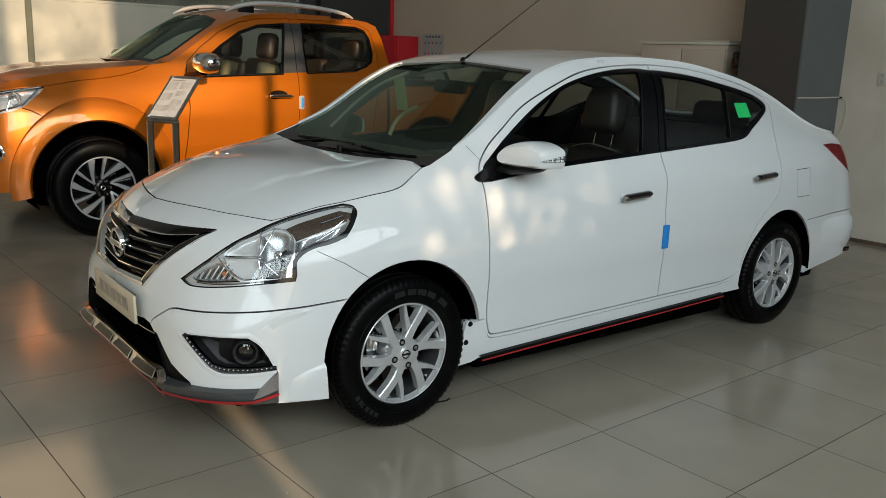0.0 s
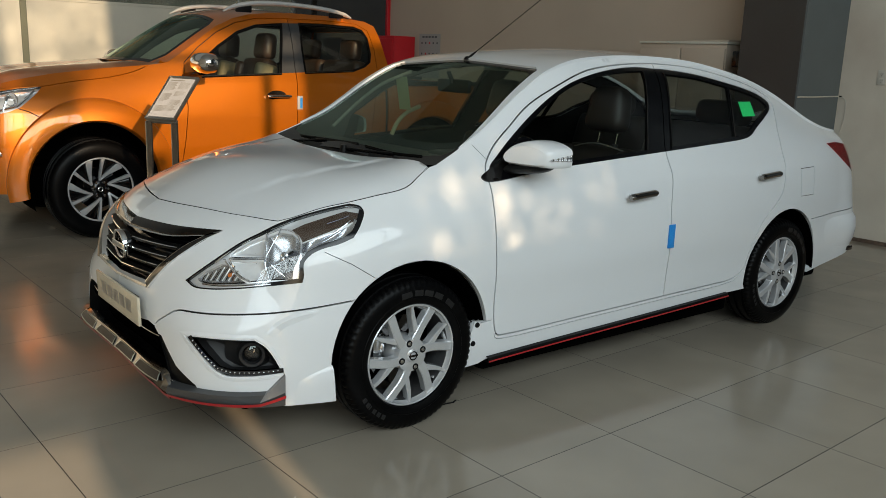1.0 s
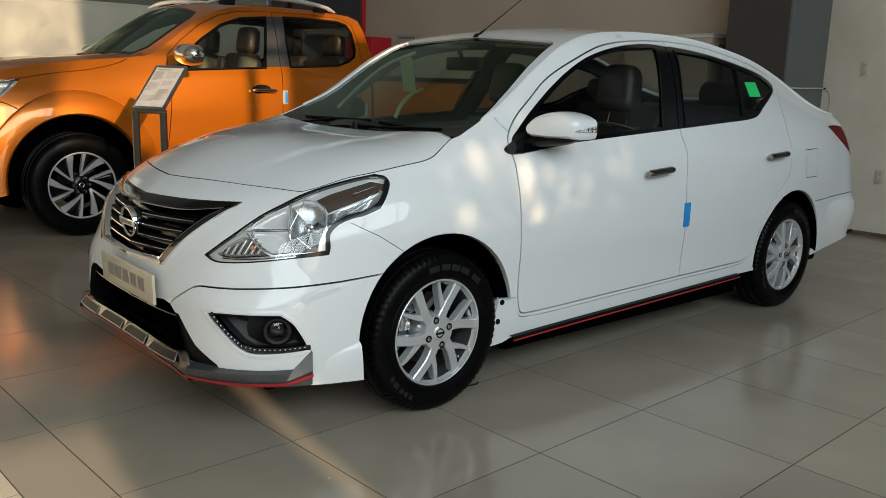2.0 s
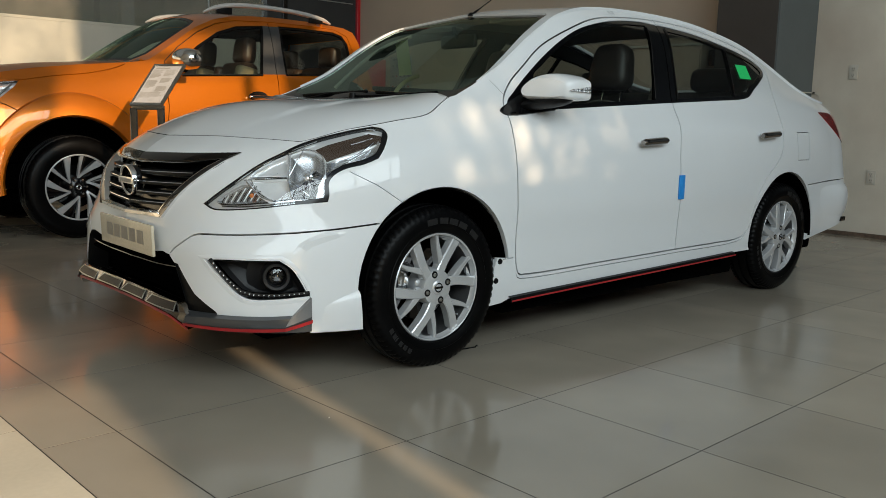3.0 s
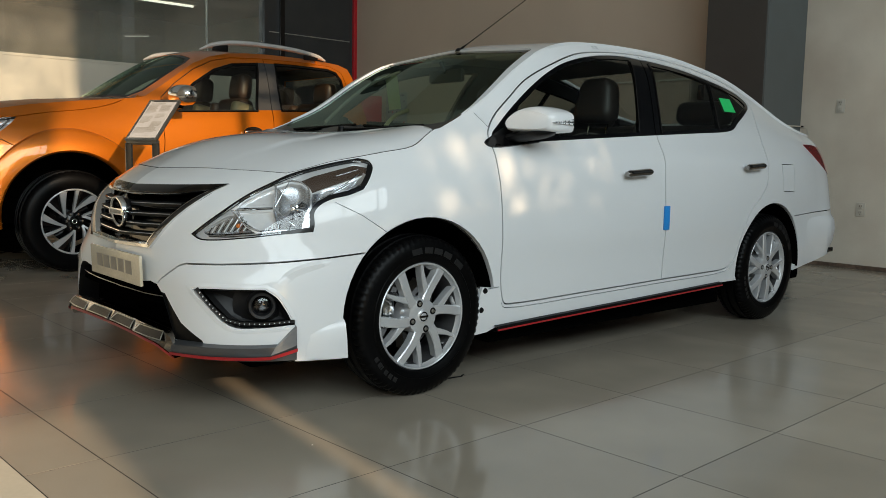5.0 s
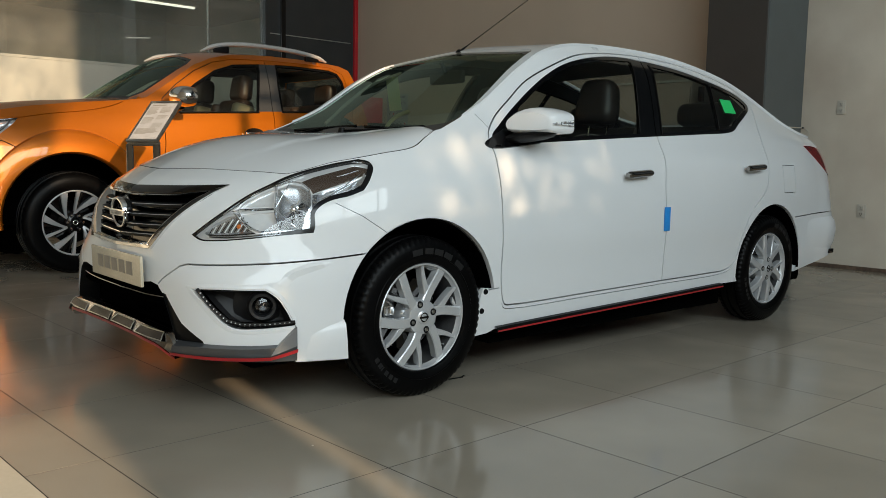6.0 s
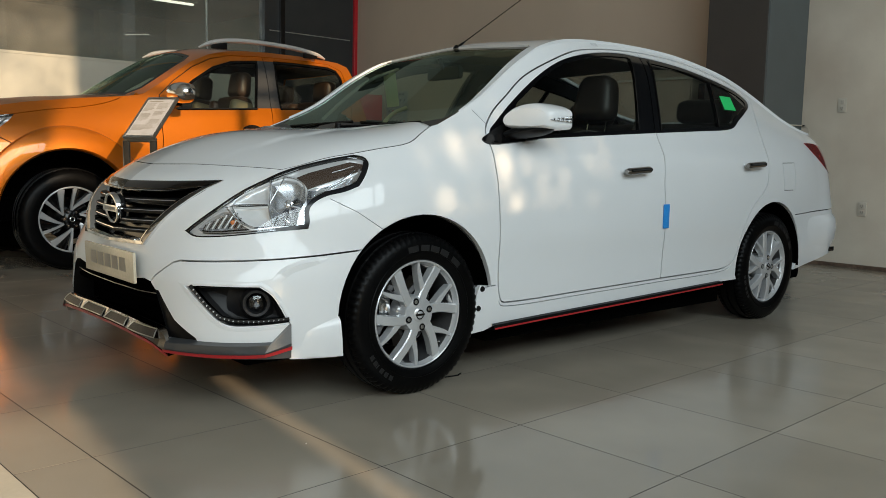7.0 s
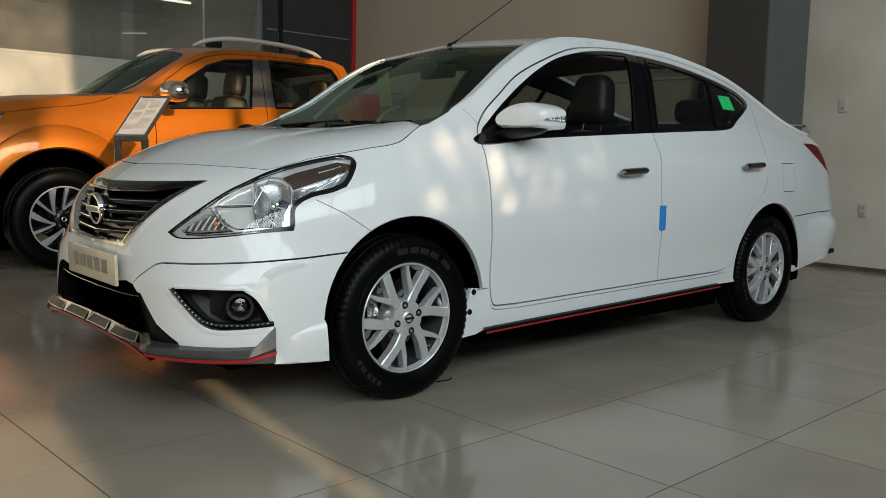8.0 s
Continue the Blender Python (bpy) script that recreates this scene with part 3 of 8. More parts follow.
# office behind the glass
structure("wall_office", box(LEFT, 4.75, BACK + 2.76, BACK + 2.91, 0, 4.6), CREAM_PANEL, "cream office wall behind the glazing", "wall")
structure("wall_office_side", box(4.6, 4.75, BACK + 0.12, BACK + 2.76, 0, 4.6), CREAM_PANEL, "cream office side wall", "wall")
structure("ceiling_office", box(LEFT, 4.6, BACK + 0.12, BACK + 2.76, 2.90, 3.0), DARK_CEILING, "dark office ceiling", "ceiling")
structure("column_office", box(2.80, 3.07, BACK + 2.55, BACK + 2.76, 0, 2.90, 0.004), PALE_GREEN, "pale grey-green column in the office", "column")
for u, v, z, turned_, lit in ((3.29, 10.5, 2.593, -48, 0.7), (2.75, 8.80, 2.85, 2.33, 2.2)):
    batten = thing("strip_light", tuple(ROOM @ Vector((u, v, z))), "slim fluorescent strip light under the office ceiling", "ceiling light", "office strip lights", turn=turned_)
    batten.scale = (0.33, 0.5, 0.5) if lit < 2 else (1.0, 1.4, 1.0)
    part("rod", tube([(0.4, 0, 0.02), (0.4, 0, (2.91 - z) / batten.scale[2])], 0.006, 6), ALU, batten)
    part("housing", rbox((1.2, 0.09, 0.05), (0, 0, 0.0), 0.008), SOCKET_WHITE, batten)
    part("tube", tube([(-0.56, 0, -0.038), (0.56, 0, -0.038)], 0.014, 10), glow("lit tube", (1.0, 0.96, 0.88), lit), batten)
# glass front behind the camera
structure("wall_front", box(4.75, RIGHT + 0.2, FRONT - 0.2, FRONT, 0, TOP_Z), DARK_PANEL, "dark clad wall beside the glass front", "wall")
front = structure("window_1", box(LEFT, 4.75, FRONT - 0.12, FRONT, 0, 0.25, 0.004), ALU, "full-height glazed showroom front with aluminium mullions", "window")
part("head_beam", box(LEFT, 4.75, FRONT - 0.15, FRONT, 7.1, TOP_Z, 0.01), ALU, front)
for u in (LEFT, -7.2, -5.4, -3.7, -1.98, -0.15, 1.5, 3.1, 4.67):
    part("mullion", box(u, u + 0.08, FRONT - 0.12, FRONT, 0.25, 7.1, 0.004), ALU, front)
for z in (1.3, 2.5, 4.6):
    part("transom", box(LEFT, 4.67, FRONT - 0.10, FRONT - 0.03, z, z + 0.06, 0.004), ALU, front)
# outside, out of view: yard, and added walls, beams and two trees that shape the sun
ground = part("ground", ([(-600, -600, -0.14), (600, -600, -0.14), (600, 600, -0.14), (-600, 600, -0.14)], [(0, 1, 2, 3)]), ASPHALT)
tagged(ground, "dark asphalt yard outside the showroom", "ground", kind="structure")
# Added blockers: each slab shades one patch indoors, each gap lets sun in.
for name, x0, x1, z0, z1 in (("a", -2.23, -2.0, -0.14, 4.62), ("o", -2.0, -1.72, -0.14, 5.40), ("q", -1.72, -1.688, -0.14, 4.62), ("b", -1.61, -1.06, -0.14, 4.62), ("f", -1.688, -1.61, 2.93, 4.62), ("g", -2.88, -2.23, 2.90, 5.18), ("p", -6.0, -2.88, 3.30, 5.18), ("r", -9.0, -4.3, -0.14, 3.30), ("c", -1.06, 0.06, -0.14, 3.29), ("d", 0.06, 0.16, -0.14, 4.45), ("h", 0.16, 1.2, -0.14, 5.6), ("e", 1.2, 3.0, -0.14, 9.0), ("i", 4.6, 14, -0.14, 9.0), ("k", 3.0, 4.6, -0.14, 1.0), ("l", 3.0, 4.6, 2.55, 9.0)):
    w = part("boundary_wall", box(x0, x1, -9.12, -9.0, z0, z1, 0.01), CONCRETE)
    tagged(w, "unseen grey concrete wall added outside to block the sun", "wall", kind="structure")
w = part("boundary_wall", box(-1.06, 0.06, -9.12, -9.0, 3.90, 4.45, 0.01), CONCRETE)
tagged(w, "unseen grey concrete beam added between the walls to block the sun", "wall", kind="structure")
# More added slabs: they shade the pickup's upper parts and the partition.
w = part("boundary_beam", box(-6.0, 0.60, -9.12, -9.0, 5.66, 6.22, 0.01), CONCRETE)
tagged(w, "unseen long concrete beam added to shade the pickup's bonnet", "beam", kind="structure")
w = part("boundary_panel", box(-6.0, -2.62, -9.12, -9.0, 5.18, 5.66, 0.01), CONCRETE)
tagged(w, "unseen concrete panel added below the long beam to shade the pickup's front", "panel", kind="structure")
w = part("sign_beam", box(-0.85, 1.2, -9.12, -9.0, 6.35, 9.0, 0.01), CONCRETE)
tagged(w, "unseen wide concrete beam added high up to shade the partition", "beam", kind="structure")
w = part("gate_post", box(0.20, 0.34, -9.12, -9.0, 5.6, 6.35, 0.01), CONCRETE)
tagged(w, "unseen slim concrete post added to cast a narrow shadow", "post", kind="structure")
rng = random.Random(4)
# Added out of view: its leaves dapple the sun that reaches the sedan.
tree = thing("tree", (-0.3, -9.6, -0.14), "unseen small leafy tree added to dapple the sun on the sedan's side", "tree")
part("trunk", tube([(0, 0, 0), (0.05, 0.02, 1.2), (0.0, 0.05, 2.4), (0.06, 0.0, 3.6)], [0.09, 0.075, 0.06, 0.03], 10), BARK, tree)
leaves = []
# Gaps in the leaves, set so that sun spots land on the sedan's side.
CROWN_GAPS = [(-0.63, 4.05, -0.55, 3.93, 0.033, 0.85), (-0.66, 4.0, -0.61, 3.94, 0.031, 0.57), (-0.767, 3.755, -0.655, 3.66, 0.038, 0.85), (-0.70, 3.72, -0.73, 3.76, 0.030, 0.8),
              (-0.39, 3.96, -0.405, 3.86, 0.036, 0.81), (-0.40, 3.83, -0.355, 3.73, 0.049, 0.87), (-0.35, 3.73, -0.28, 3.65, 0.044, 0.76), (-0.25, 3.86, -0.23, 3.80, 0.020, 0.57),
              (-0.05, 3.87, 0.03, 3.74, 0.023, 0.71), (0.05, 3.93, 0.06, 3.90, 0.020, 0.57), (0.12, 3.97, 0.14, 3.89, 0.023, 0.71), (0.27, 3.98, 0.28, 3.93, 0.022, 0.66)]


def in_gap(px_, pz_, x0, z0, x1, z1, w):
    """Whether a point lies within w of the line from (x0, z0) to (x1, z1)."""
    k_ = max(0.0, min(1.0, ((px_ - x0) * (x1 - x0) + (pz_ - z0) * (z1 - z0)) / ((x1 - x0) ** 2 + (z1 - z0) ** 2)))
    return math.hypot(px_ - x0 - k_ * (x1 - x0), pz_ - z0 - k_ * (z1 - z0)) < w


for i in range(2400):
    x, y, z = rng.uniform(-0.95, 0.5), rng.uniform(-0.5, 0.45), rng.uniform(3.35, 4.45)
    if any(in_gap(x - 0.13 * y, z + 0.325 * y, *gap) and rng.random() < chance for *gap, chance in CROWN_GAPS):
        continue
    m = pose(x, y, z, rng.uniform(-70, 70), rng.uniform(-70, 70), rng.uniform(0, 360))
    k = rng.uniform(0.045, 0.085)
    leaves.append(moved(([(-k, 0, 0), (0, -k * 0.45, 0.006), (k, 0, 0), (0, k * 0.45, 0.006)], [(0, 1, 2, 3)]), m))
part("crown", join(*leaves), LEAF, tree)
# A second added tree: thin leaves soften the sun on the back partition.
tall = thing("tree", (-2.2, -10.4, -0.14), "unseen tall slender tree with a thin crown, added to break up the sun", "tree")
part("trunk", tube([(0, 0, 0), (0.04, 0.03, 2.5), (-0.03, 0.0, 5.0), (0.05, 0.02, 7.4)], [0.13, 0.11, 0.08, 0.03], 10), BARK, tall)
for k_, (x1, y1) in enumerate(((1.0, 0.3), (-0.9, 0.25), (0.7, -0.4), (-0.6, -0.35))):
    part("limb", tube([(0.0, 0.0, 5.2 + 0.25 * k_), (x1 * 0.5, y1 * 0.5, 6.0 + 0.2 * k_), (x1, y1, 6.9 + 0.2 * k_)], [0.04, 0.03, 0.012], 7), BARK, tall)
sprays = []
for i in range(3800):
    x, y, z = rng.uniform(-1.5, 1.4), rng.uniform(-0.5, 0.5), rng.uniform(6.3, 8.6)
    m = pose(x, y, z, rng.uniform(-70, 70), rng.uniform(-70, 70), rng.uniform(0, 360))
    k = rng.uniform(0.032, 0.055)
    sprays.append(moved(([(-k, 0, 0), (0, -k * 0.45, 0.006), (k, 0, 0), (0, k * 0.45, 0.006)], [(0, 1, 2, 3)]), m))
part("crown", join(*sprays), LEAF, tall)

# ---- things by the walls ----
def socket(u, v, z):
    ob = thing("wall_socket", tuple(ROOM @ Vector((RIGHT, v, z))), "white double wall socket with dark slots", "socket", "wall sockets", turn=2.33)
    part("plate", rbox((0.010, 0.074, 0.122), (-0.005, 0, 0), 0.004), SOCKET_WHITE, ob)
    for dz in (-0.027, 0.027):
        part("insert", rbox((0.006, 0.040, 0.042), (-0.011, 0, dz), 0.004), SOCKET_WHITE, ob)
        for dy in (-0.008, 0.008):
            part("slot", rbox((0.002, 0.003, 0.014), (-0.0145, dy, dz + 0.004), 0.0), MATT_BLACK, ob)
        part("slot", rbox((0.002, 0.006, 0.006), (-0.0145, 0, dz - 0.012), 0.0), MATT_BLACK, ob)


socket(RIGHT, 1.25, 1.42)
socket(RIGHT, 1.02, 0.52)
cable = thing("cable", tuple(ROOM @ Vector((4.84, 1.588, 1.24))), "thin pale cable taut across the column, hanging down the wall", "cable", turn=2.33)
part("taut_run", tube([(0, 0, 0.0), (0.3, 0, 0.0), (0.72, 0, 0.005)], 0.006, 6), SOCKET_WHITE, cable)
part("loose_end", tube(smooth_line([(0.72, 0, 0.005), (0.735, -0.05, -0.02), (0.73, -0.07, -0.14), (0.735, -0.04, -0.3), (0.735, 0.005, -0.36)], 6), 0.003, 6), SOCKET_WHITE, cable)
clip = part("hook", rbox((0.02, 0.03, 0.012), (0.725, -0.005, 0.005), 0.003), MATT_BLACK, cable)
cup = thing("cupboard", tuple(ROOM @ Vector((5.22, 2.86, 0))), "tall beige two-door metal cupboard with a thin board on top", "cupboard", turn=2.33)
part("body", rbox((0.44, 0.94, 1.64), (0, 0, 0.84), 0.006), BACK_PAINT, cup)
part("top_edge", rbox((0.47, 0.97, 0.022), (0, 0, 1.671), 0.004), CREAM_PANEL, cup)
for y in (-0.235, 0.235):
    d = part("door", rbox((0.018, 0.455, 1.56), (-0.231, y, 0.84), 0.004), BACK_PAINT, cup)
    part("handle", rbox((0.02, 0.014, 0.12), (-0.248, y * 0.16, 0.9), 0.004), ALU, d)
for y in (-0.42, 0.42):
    part("foot", rbox((0.36, 0.04, 0.02), (0, y, 0.01), 0.003), MATT_BLACK, cup)
board = thing("board", tuple(ROOM @ Vector((5.2, 2.62, 1.683))), "thin brown board lying on the cupboard", "board", turn=2.33)
part("sheet", rbox((0.3, 0.42, 0.018), (0, 0, 0.009), 0.003), BACK_PAINT, board)
box_dev = thing("wall_phone", tuple(ROOM @ Vector((4.90, 2.205, 1.46))), "small black device fixed to the column's back edge", "device", turn=2.33)
part("case", rbox((0.10, 0.07, 0.14), (0, 0.0, 0.07), 0.015, ), GLOSS_BLACK, box_dev)
part("bracket", rbox((0.05, 0.03, 0.05), (0, -0.03, 0.07), 0.004), MATT_BLACK, box_dev)
red = thing("fire_cabinet", tuple(ROOM @ Vector((5.24, 7.72, 0))), "red metal cabinet in the corner by the partition", "cabinet", turn=2.33)
part("body", rbox((0.36, 0.58, 1.70), (0, 0, 0.87), 0.008), RED_PAINT, red)
rd = part("door", rbox((0.016, 0.53, 1.60), (-0.188, 0, 0.88), 0.004), RED_PAINT, red)
part("handle", rbox((0.02, 0.02, 0.10), (-0.205, -0.2, 0.9), 0.004), ALU, rd)
part("plinth", rbox((0.30, 0.52, 0.02), (0, 0, 0.01), 0.0), MATT_BLACK, red)
poster = thing("poster", tuple(ROOM @ Vector((5.446, 7.14, 1.45))), "small white safety poster with rows of coloured signs", "poster", turn=2.33)
part("paper", rbox((0.004, 0.44, 0.58), (-0.004, 0, 0.02), 0.0), PAPER, poster)
for i in range(5):
    part("heading_bar", rbox((0.002, 0.045, 0.025), (-0.008, -0.13 + i * 0.065, 0.27), 0.0), INK, poster)
for r_ in range(3):
    for c_ in range(5):
        part("sign_mark", lathe([(0.0, -0.001), (0.013, -0.001), (0.015, 0.001)], 14, "x", at=(-0.008, -0.16 + c_ * 0.08, 0.19 - r_ * 0.14)), (INK, INK, RED_PAINT, INK)[(r_ + 3 * c_) % 4], poster)
# sign stand by the pickup
stand = thing("sign_stand", (0.19, 2.335, 0), "brushed steel sign stand with a slanted printed data sheet", "sign stand", turn=-62)
part("foot_plate", rbox((0.34, 0.30, 0.012), (0, 0.06, 0.006), 0.003), BRUSHED, stand)
for x in (-0.11, 0.11):
    part("upright", rbox((0.05, 0.018, 0.95), (x, -0.035, 0.49), 0.004), SATIN, stand)
plate_m = pose(0, 0.08, 1.115, 47, 0, 0)
tray = part("tray", moved(rbox((0.25, 0.38, 0.018), (0, 0, 0), 0.004), plate_m), BRUSHED, stand)
part("sheet", moved(rbox((0.215, 0.335, 0.003), (0, 0, 0.0105), 0.0), plate_m), SHEET_PAPER, tray, "printed data sheet")
part("sheet_rim", moved(join(rbox((0.25, 0.012, 0.006), (0, 0.184, 0.011), 0.002), rbox((0.25, 0.012, 0.006), (0, -0.184, 0.011), 0.002), rbox((0.012, 0.36, 0.006), (0.119, 0, 0.011), 0.002), rbox((0.012, 0.36, 0.006), (-0.119, 0, 0.011), 0.002)), plate_m), BRUSHED, tray)
lines_rng = random.Random(9)
part("print_heading", moved(rbox((0.115, 0.007, 0.0006), (-0.03, 0.150, 0.0125), 0.0), plate_m), PLATE_INK, tray)
for top_, left_, width_, rows_ in ((0.132, -0.098, 0.088, 9), (0.132, 0.006, 0.088, 7), (0.052, 0.006, 0.088, 5), (0.032, -0.098, 0.088, 8), (-0.022, 0.006, 0.088, 6), (-0.075, -0.098, 0.190, 6)):
    for i in range(rows_):
        w = width_ * (lines_rng.uniform(0.82, 1.0) if i < rows_ - 1 else 0.5)
        part("print_line", moved(rbox((w, 0.0030, 0.0006), (left_ + w / 2, top_ - i * 0.0088, 0.0125), 0.0), plate_m), PLATE_INK, tray)
part("top_rail", moved(rbox((0.25, 0.03, 0.02), (0, -0.18, -0.02), 0.004), plate_m), BRUSHED, stand)
# two scraps on the floor
scrap = thing("paper_scrap", (0.265, -0.695, 0.0), "small dark strip of paper lying on the floor tiles", "scrap", turn=-8)
part("strip", moved(rbox((0.072, 0.010, 0.003), (0, 0, 0.002), 0.001), pose(0, 0, 0)), MATT_BLACK, scrap)
part("curl", tube(smooth_line([(0.034, 0, 0.003), (0.045, 0.004, 0.006), (0.052, 0.01, 0.004)], 3), 0.003, 6), MATT_BLACK, scrap)
crumb = thing("paper_crumb", (-0.648, -1.04, 0.0), "tiny white crumb of paper on the floor tiles", "scrap", turn=20)
part("flake", moved(rbox((0.005, 0.004, 0.002), (0, 0, 0.0015), 0.0006), pose(0, 0, 0)), SOCKET_WHITE, crumb)
part("flake", moved(rbox((0.003, 0.002, 0.002), (0.0035, 0.002, 0.0015), 0.0006), pose(0, 0, 0)), SOCKET_WHITE, crumb)

# ---- the white sedan ----
S0 = SEDAN.at_x(0, -0.812)                 # along the wrap: front axle, rear axle, tail
S1 = SEDAN.at_x(2.605, -0.82)
SL = SEDAN.length


def arch(center, z, radius, drop=0.10, n=26, flap=False):
    """The outline of a wheel opening, open below."""
    a = [math.pi * (-0.02 + 1.02 * i / n) for i in range(n + 1)]
    if flap:
        a = [math.pi * (-0.02 + 0.96 * i / n) for i in range(n + 1)]
        return np.array([(center - radius * math.cos(t), z + radius * math.sin(t)) for t in a] + [(center + 0.300, z + 0.077), (center + 0.285, z + 0.033), (center + 0.275, z - 0.043), (center + 0.262, z - 0.115), (center + 0.260, drop), (center - radius * 1.0, drop), (center - radius * 0.995, z - 0.08)])
    return np.array([(center - radius * math.cos(t), z + radius * math.sin(t)) for t in a] + [(center + radius * 0.93, z - 0.05), (center + radius * 0.77, drop), (center - radius * 0.92, drop), (center - radius * 0.90, z - 0.08)])


HOOD_EDGE = [(0.0, 0.850), (0.15, 0.853), (0.30, 0.856), (0.55, 0.853), (0.70, 0.8505), (0.825, 0.8455), (0.90, 0.860), (0.97, 0.8765), (1.03, 0.890), (1.14, 0.908), (1.25, 0.927), (1.39, 0.953), (1.47, 0.995), (1.525, 1.022)]
ROOF_EDGE = [(1.56, 1.03), (1.69, 1.085), (1.82, 1.149), (1.93, 1.222), (2.03, 1.292), (2.13, 1.352), (2.22, 1.398), (2.40, 1.45), (2.65, 1.478), (3.0, 1.488), (3.35, 1.474),
             (3.6, 1.438), (3.85, 1.388), (4.05, 1.335), (4.2, 1.283), (4.33, 1.222), (4.45, 1.16), (4.55, 1.125), (4.7, 1.098), (4.85, 1.088), (5.1, 1.085), (SL, 1.09)]
GRILLE = [(0, 0.567), (0.13, 0.569), (0.255, 0.577), (0.29, 0.602), (0.35, 0.664), (0.42, 0.723), (0.50, 0.778), (0.555, 0.803), (0.45, 0.797), (0.3, 0.788), (0.15, 0.78), (0, 0.776)]
HEADLIGHT = [(0.455, 0.629), (0.50, 0.612), (0.56, 0.611), (0.69, 0.623), (0.80, 0.636), (0.913, 0.645), (0.919, 0.668), (0.921, 0.712), (0.945, 0.737), (0.99, 0.757), (1.06, 0.772), (1.118, 0.792), (1.16, 0.838), (1.186, 0.878),
             (1.178, 0.896), (1.14, 0.905), (1.03, 0.887), (0.84, 0.8445), (0.74, 0.808), (0.65, 0.768), (0.55, 0.700)]
FOG = [(0.515, 0.447), (0.56, 0.452), (0.66, 0.453), (0.75, 0.452), (0.785, 0.425), (0.81, 0.387), (0.838, 0.33), (0.74, 0.322), (0.66, 0.323), (0.62, 0.345), (0.58, 0.385)]
INTAKE = [(0, 0.44), (0.20, 0.44), (0.29, 0.452), (0.335, 0.445), (0.365, 0.42), (0.405, 0.345), (0.44, 0.26), (0.30, 0.262), (0, 0.262)]
FIN = [(0.365, 0.42), (0.385, 0.418), (0.47, 0.325), (0.555, 0.273), (0.56, 0.262), (0.44, 0.26), (0.405, 0.345)]
TAIL_LAMP = [(4.50, 1.028), (4.64, 1.028), (4.80, 1.01), (4.93, 0.985), (4.95, 0.88), (4.86, 0.845), (4.80, 0.855), (4.70, 0.905), (4.60, 0.965)]
DLO_FRONT = [(1.80, 0.966), (2.06, 0.986), (2.59, 1.02), (2.925, 1.04), (2.985, 1.25), (3.03, 1.435), (2.892, 1.440), (2.676, 1.423), (2.488, 1.391), (2.342, 1.350), (2.22, 1.294), (2.094, 1.216), (1.978, 1.133), (1.875, 1.055), (1.818, 1.012)]
DLO_REAR = [(2.925, 1.04), (3.3, 1.061), (3.62, 1.081), (3.70, 1.098), (3.79, 1.14), (3.93, 1.195), (4.02, 1.235), (4.04, 1.262), (3.97, 1.302), (3.80, 1.342), (3.62, 1.373), (3.35, 1.414), (3.10, 1.434), (3.03, 1.435), (2.985, 1.25)]
PANE_FRONT = [(2.0, 1.006), (2.06, 1.008), (2.59, 1.04), (2.79, 1.052), (2.850, 1.2), (2.924, 1.424), (2.73, 1.413), (2.55, 1.388), (2.368, 1.340), (2.205, 1.262), (2.08, 1.178), (2.012, 1.125)]
PANE_REAR = [(2.985, 1.062), (3.3, 1.081), (3.528, 1.096), (3.612, 1.350), (3.35, 1.392), (3.10, 1.410), (3.04, 1.23)]
PANE_QUARTER = [(3.555, 1.098), (3.61, 1.102), (3.69, 1.118), (3.78, 1.162), (3.92, 1.217), (3.995, 1.25), (3.95, 1.282), (3.80, 1.320), (3.64, 1.347)]
DOOR_FRONT = [(1.785, 0.96), (1.772, 0.86), (1.770, 0.783), (1.778, 0.6), (1.79, 0.365), (1.812, 0.314), (1.86, 0.307), (2.4, 0.314), (2.918, 0.324), (2.916, 0.5), (2.905, 0.768), (2.928, 0.931),
              (2.925, 1.04), (2.985, 1.25), (3.03, 1.435), (3.035, 1.458), (2.85, 1.452), (2.65, 1.436), (2.48, 1.41), (2.33, 1.364), (2.10, 1.265), (1.97, 1.170), (1.86, 1.085), (1.795, 1.01)]
DOOR_REAR = [(2.918, 0.324), (3.3, 0.329), (3.48, 0.334), (3.55, 0.352), (3.61, 0.40), (3.625, 0.45), (3.665, 0.56), (3.74, 0.659), (3.84, 0.73), (3.895, 0.785), (3.92, 0.87), (3.945, 0.99), (3.99, 1.12), (4.06, 1.225),
             (4.075, 1.272), (3.97, 1.328), (3.75, 1.382), (3.36, 1.444), (3.05, 1.458), (3.035, 1.458), (3.03, 1.435), (2.985, 1.25), (2.925, 1.04), (2.928, 0.931), (2.905, 0.768), (2.916, 0.5)]
KIT_LINE = [(0.335, 0.445), (0.36, 0.468), (0.44, 0.52), (0.47, 0.529), (0.60, 0.534), (0.79, 0.543), (0.95, 0.553), (1.13, 0.568)]
FENDER_SEAM = [(1.0, 0.748), (1.10, 0.70), (1.20, 0.636)]
TAIL_LINE = [(S1 + 0.28, 0.600), (4.5, 0.612), (4.8, 0.622), (SL, 0.622)]
FUEL_FLAP = [(4.095, 0.905), (4.255, 0.908), (4.245, 0.748), (4.10, 0.748)]
BOTTOM = [(SL, 0.33), (5.2, 0.33), (4.82, 0.345), (4.6, 0.30), (4.33, 0.262), (S1 + 0.33, 0.262), (S1 - 0.37, 0.262), (3.47, 0.262), (1.76, 0.212), (1.72, 0.20), (1.66, 0.196), (1.02, 0.192), (0.845, 0.20), (0.83, 0.225), (0.45, 0.232), (0.44, 0.26), (0, 0.262)]

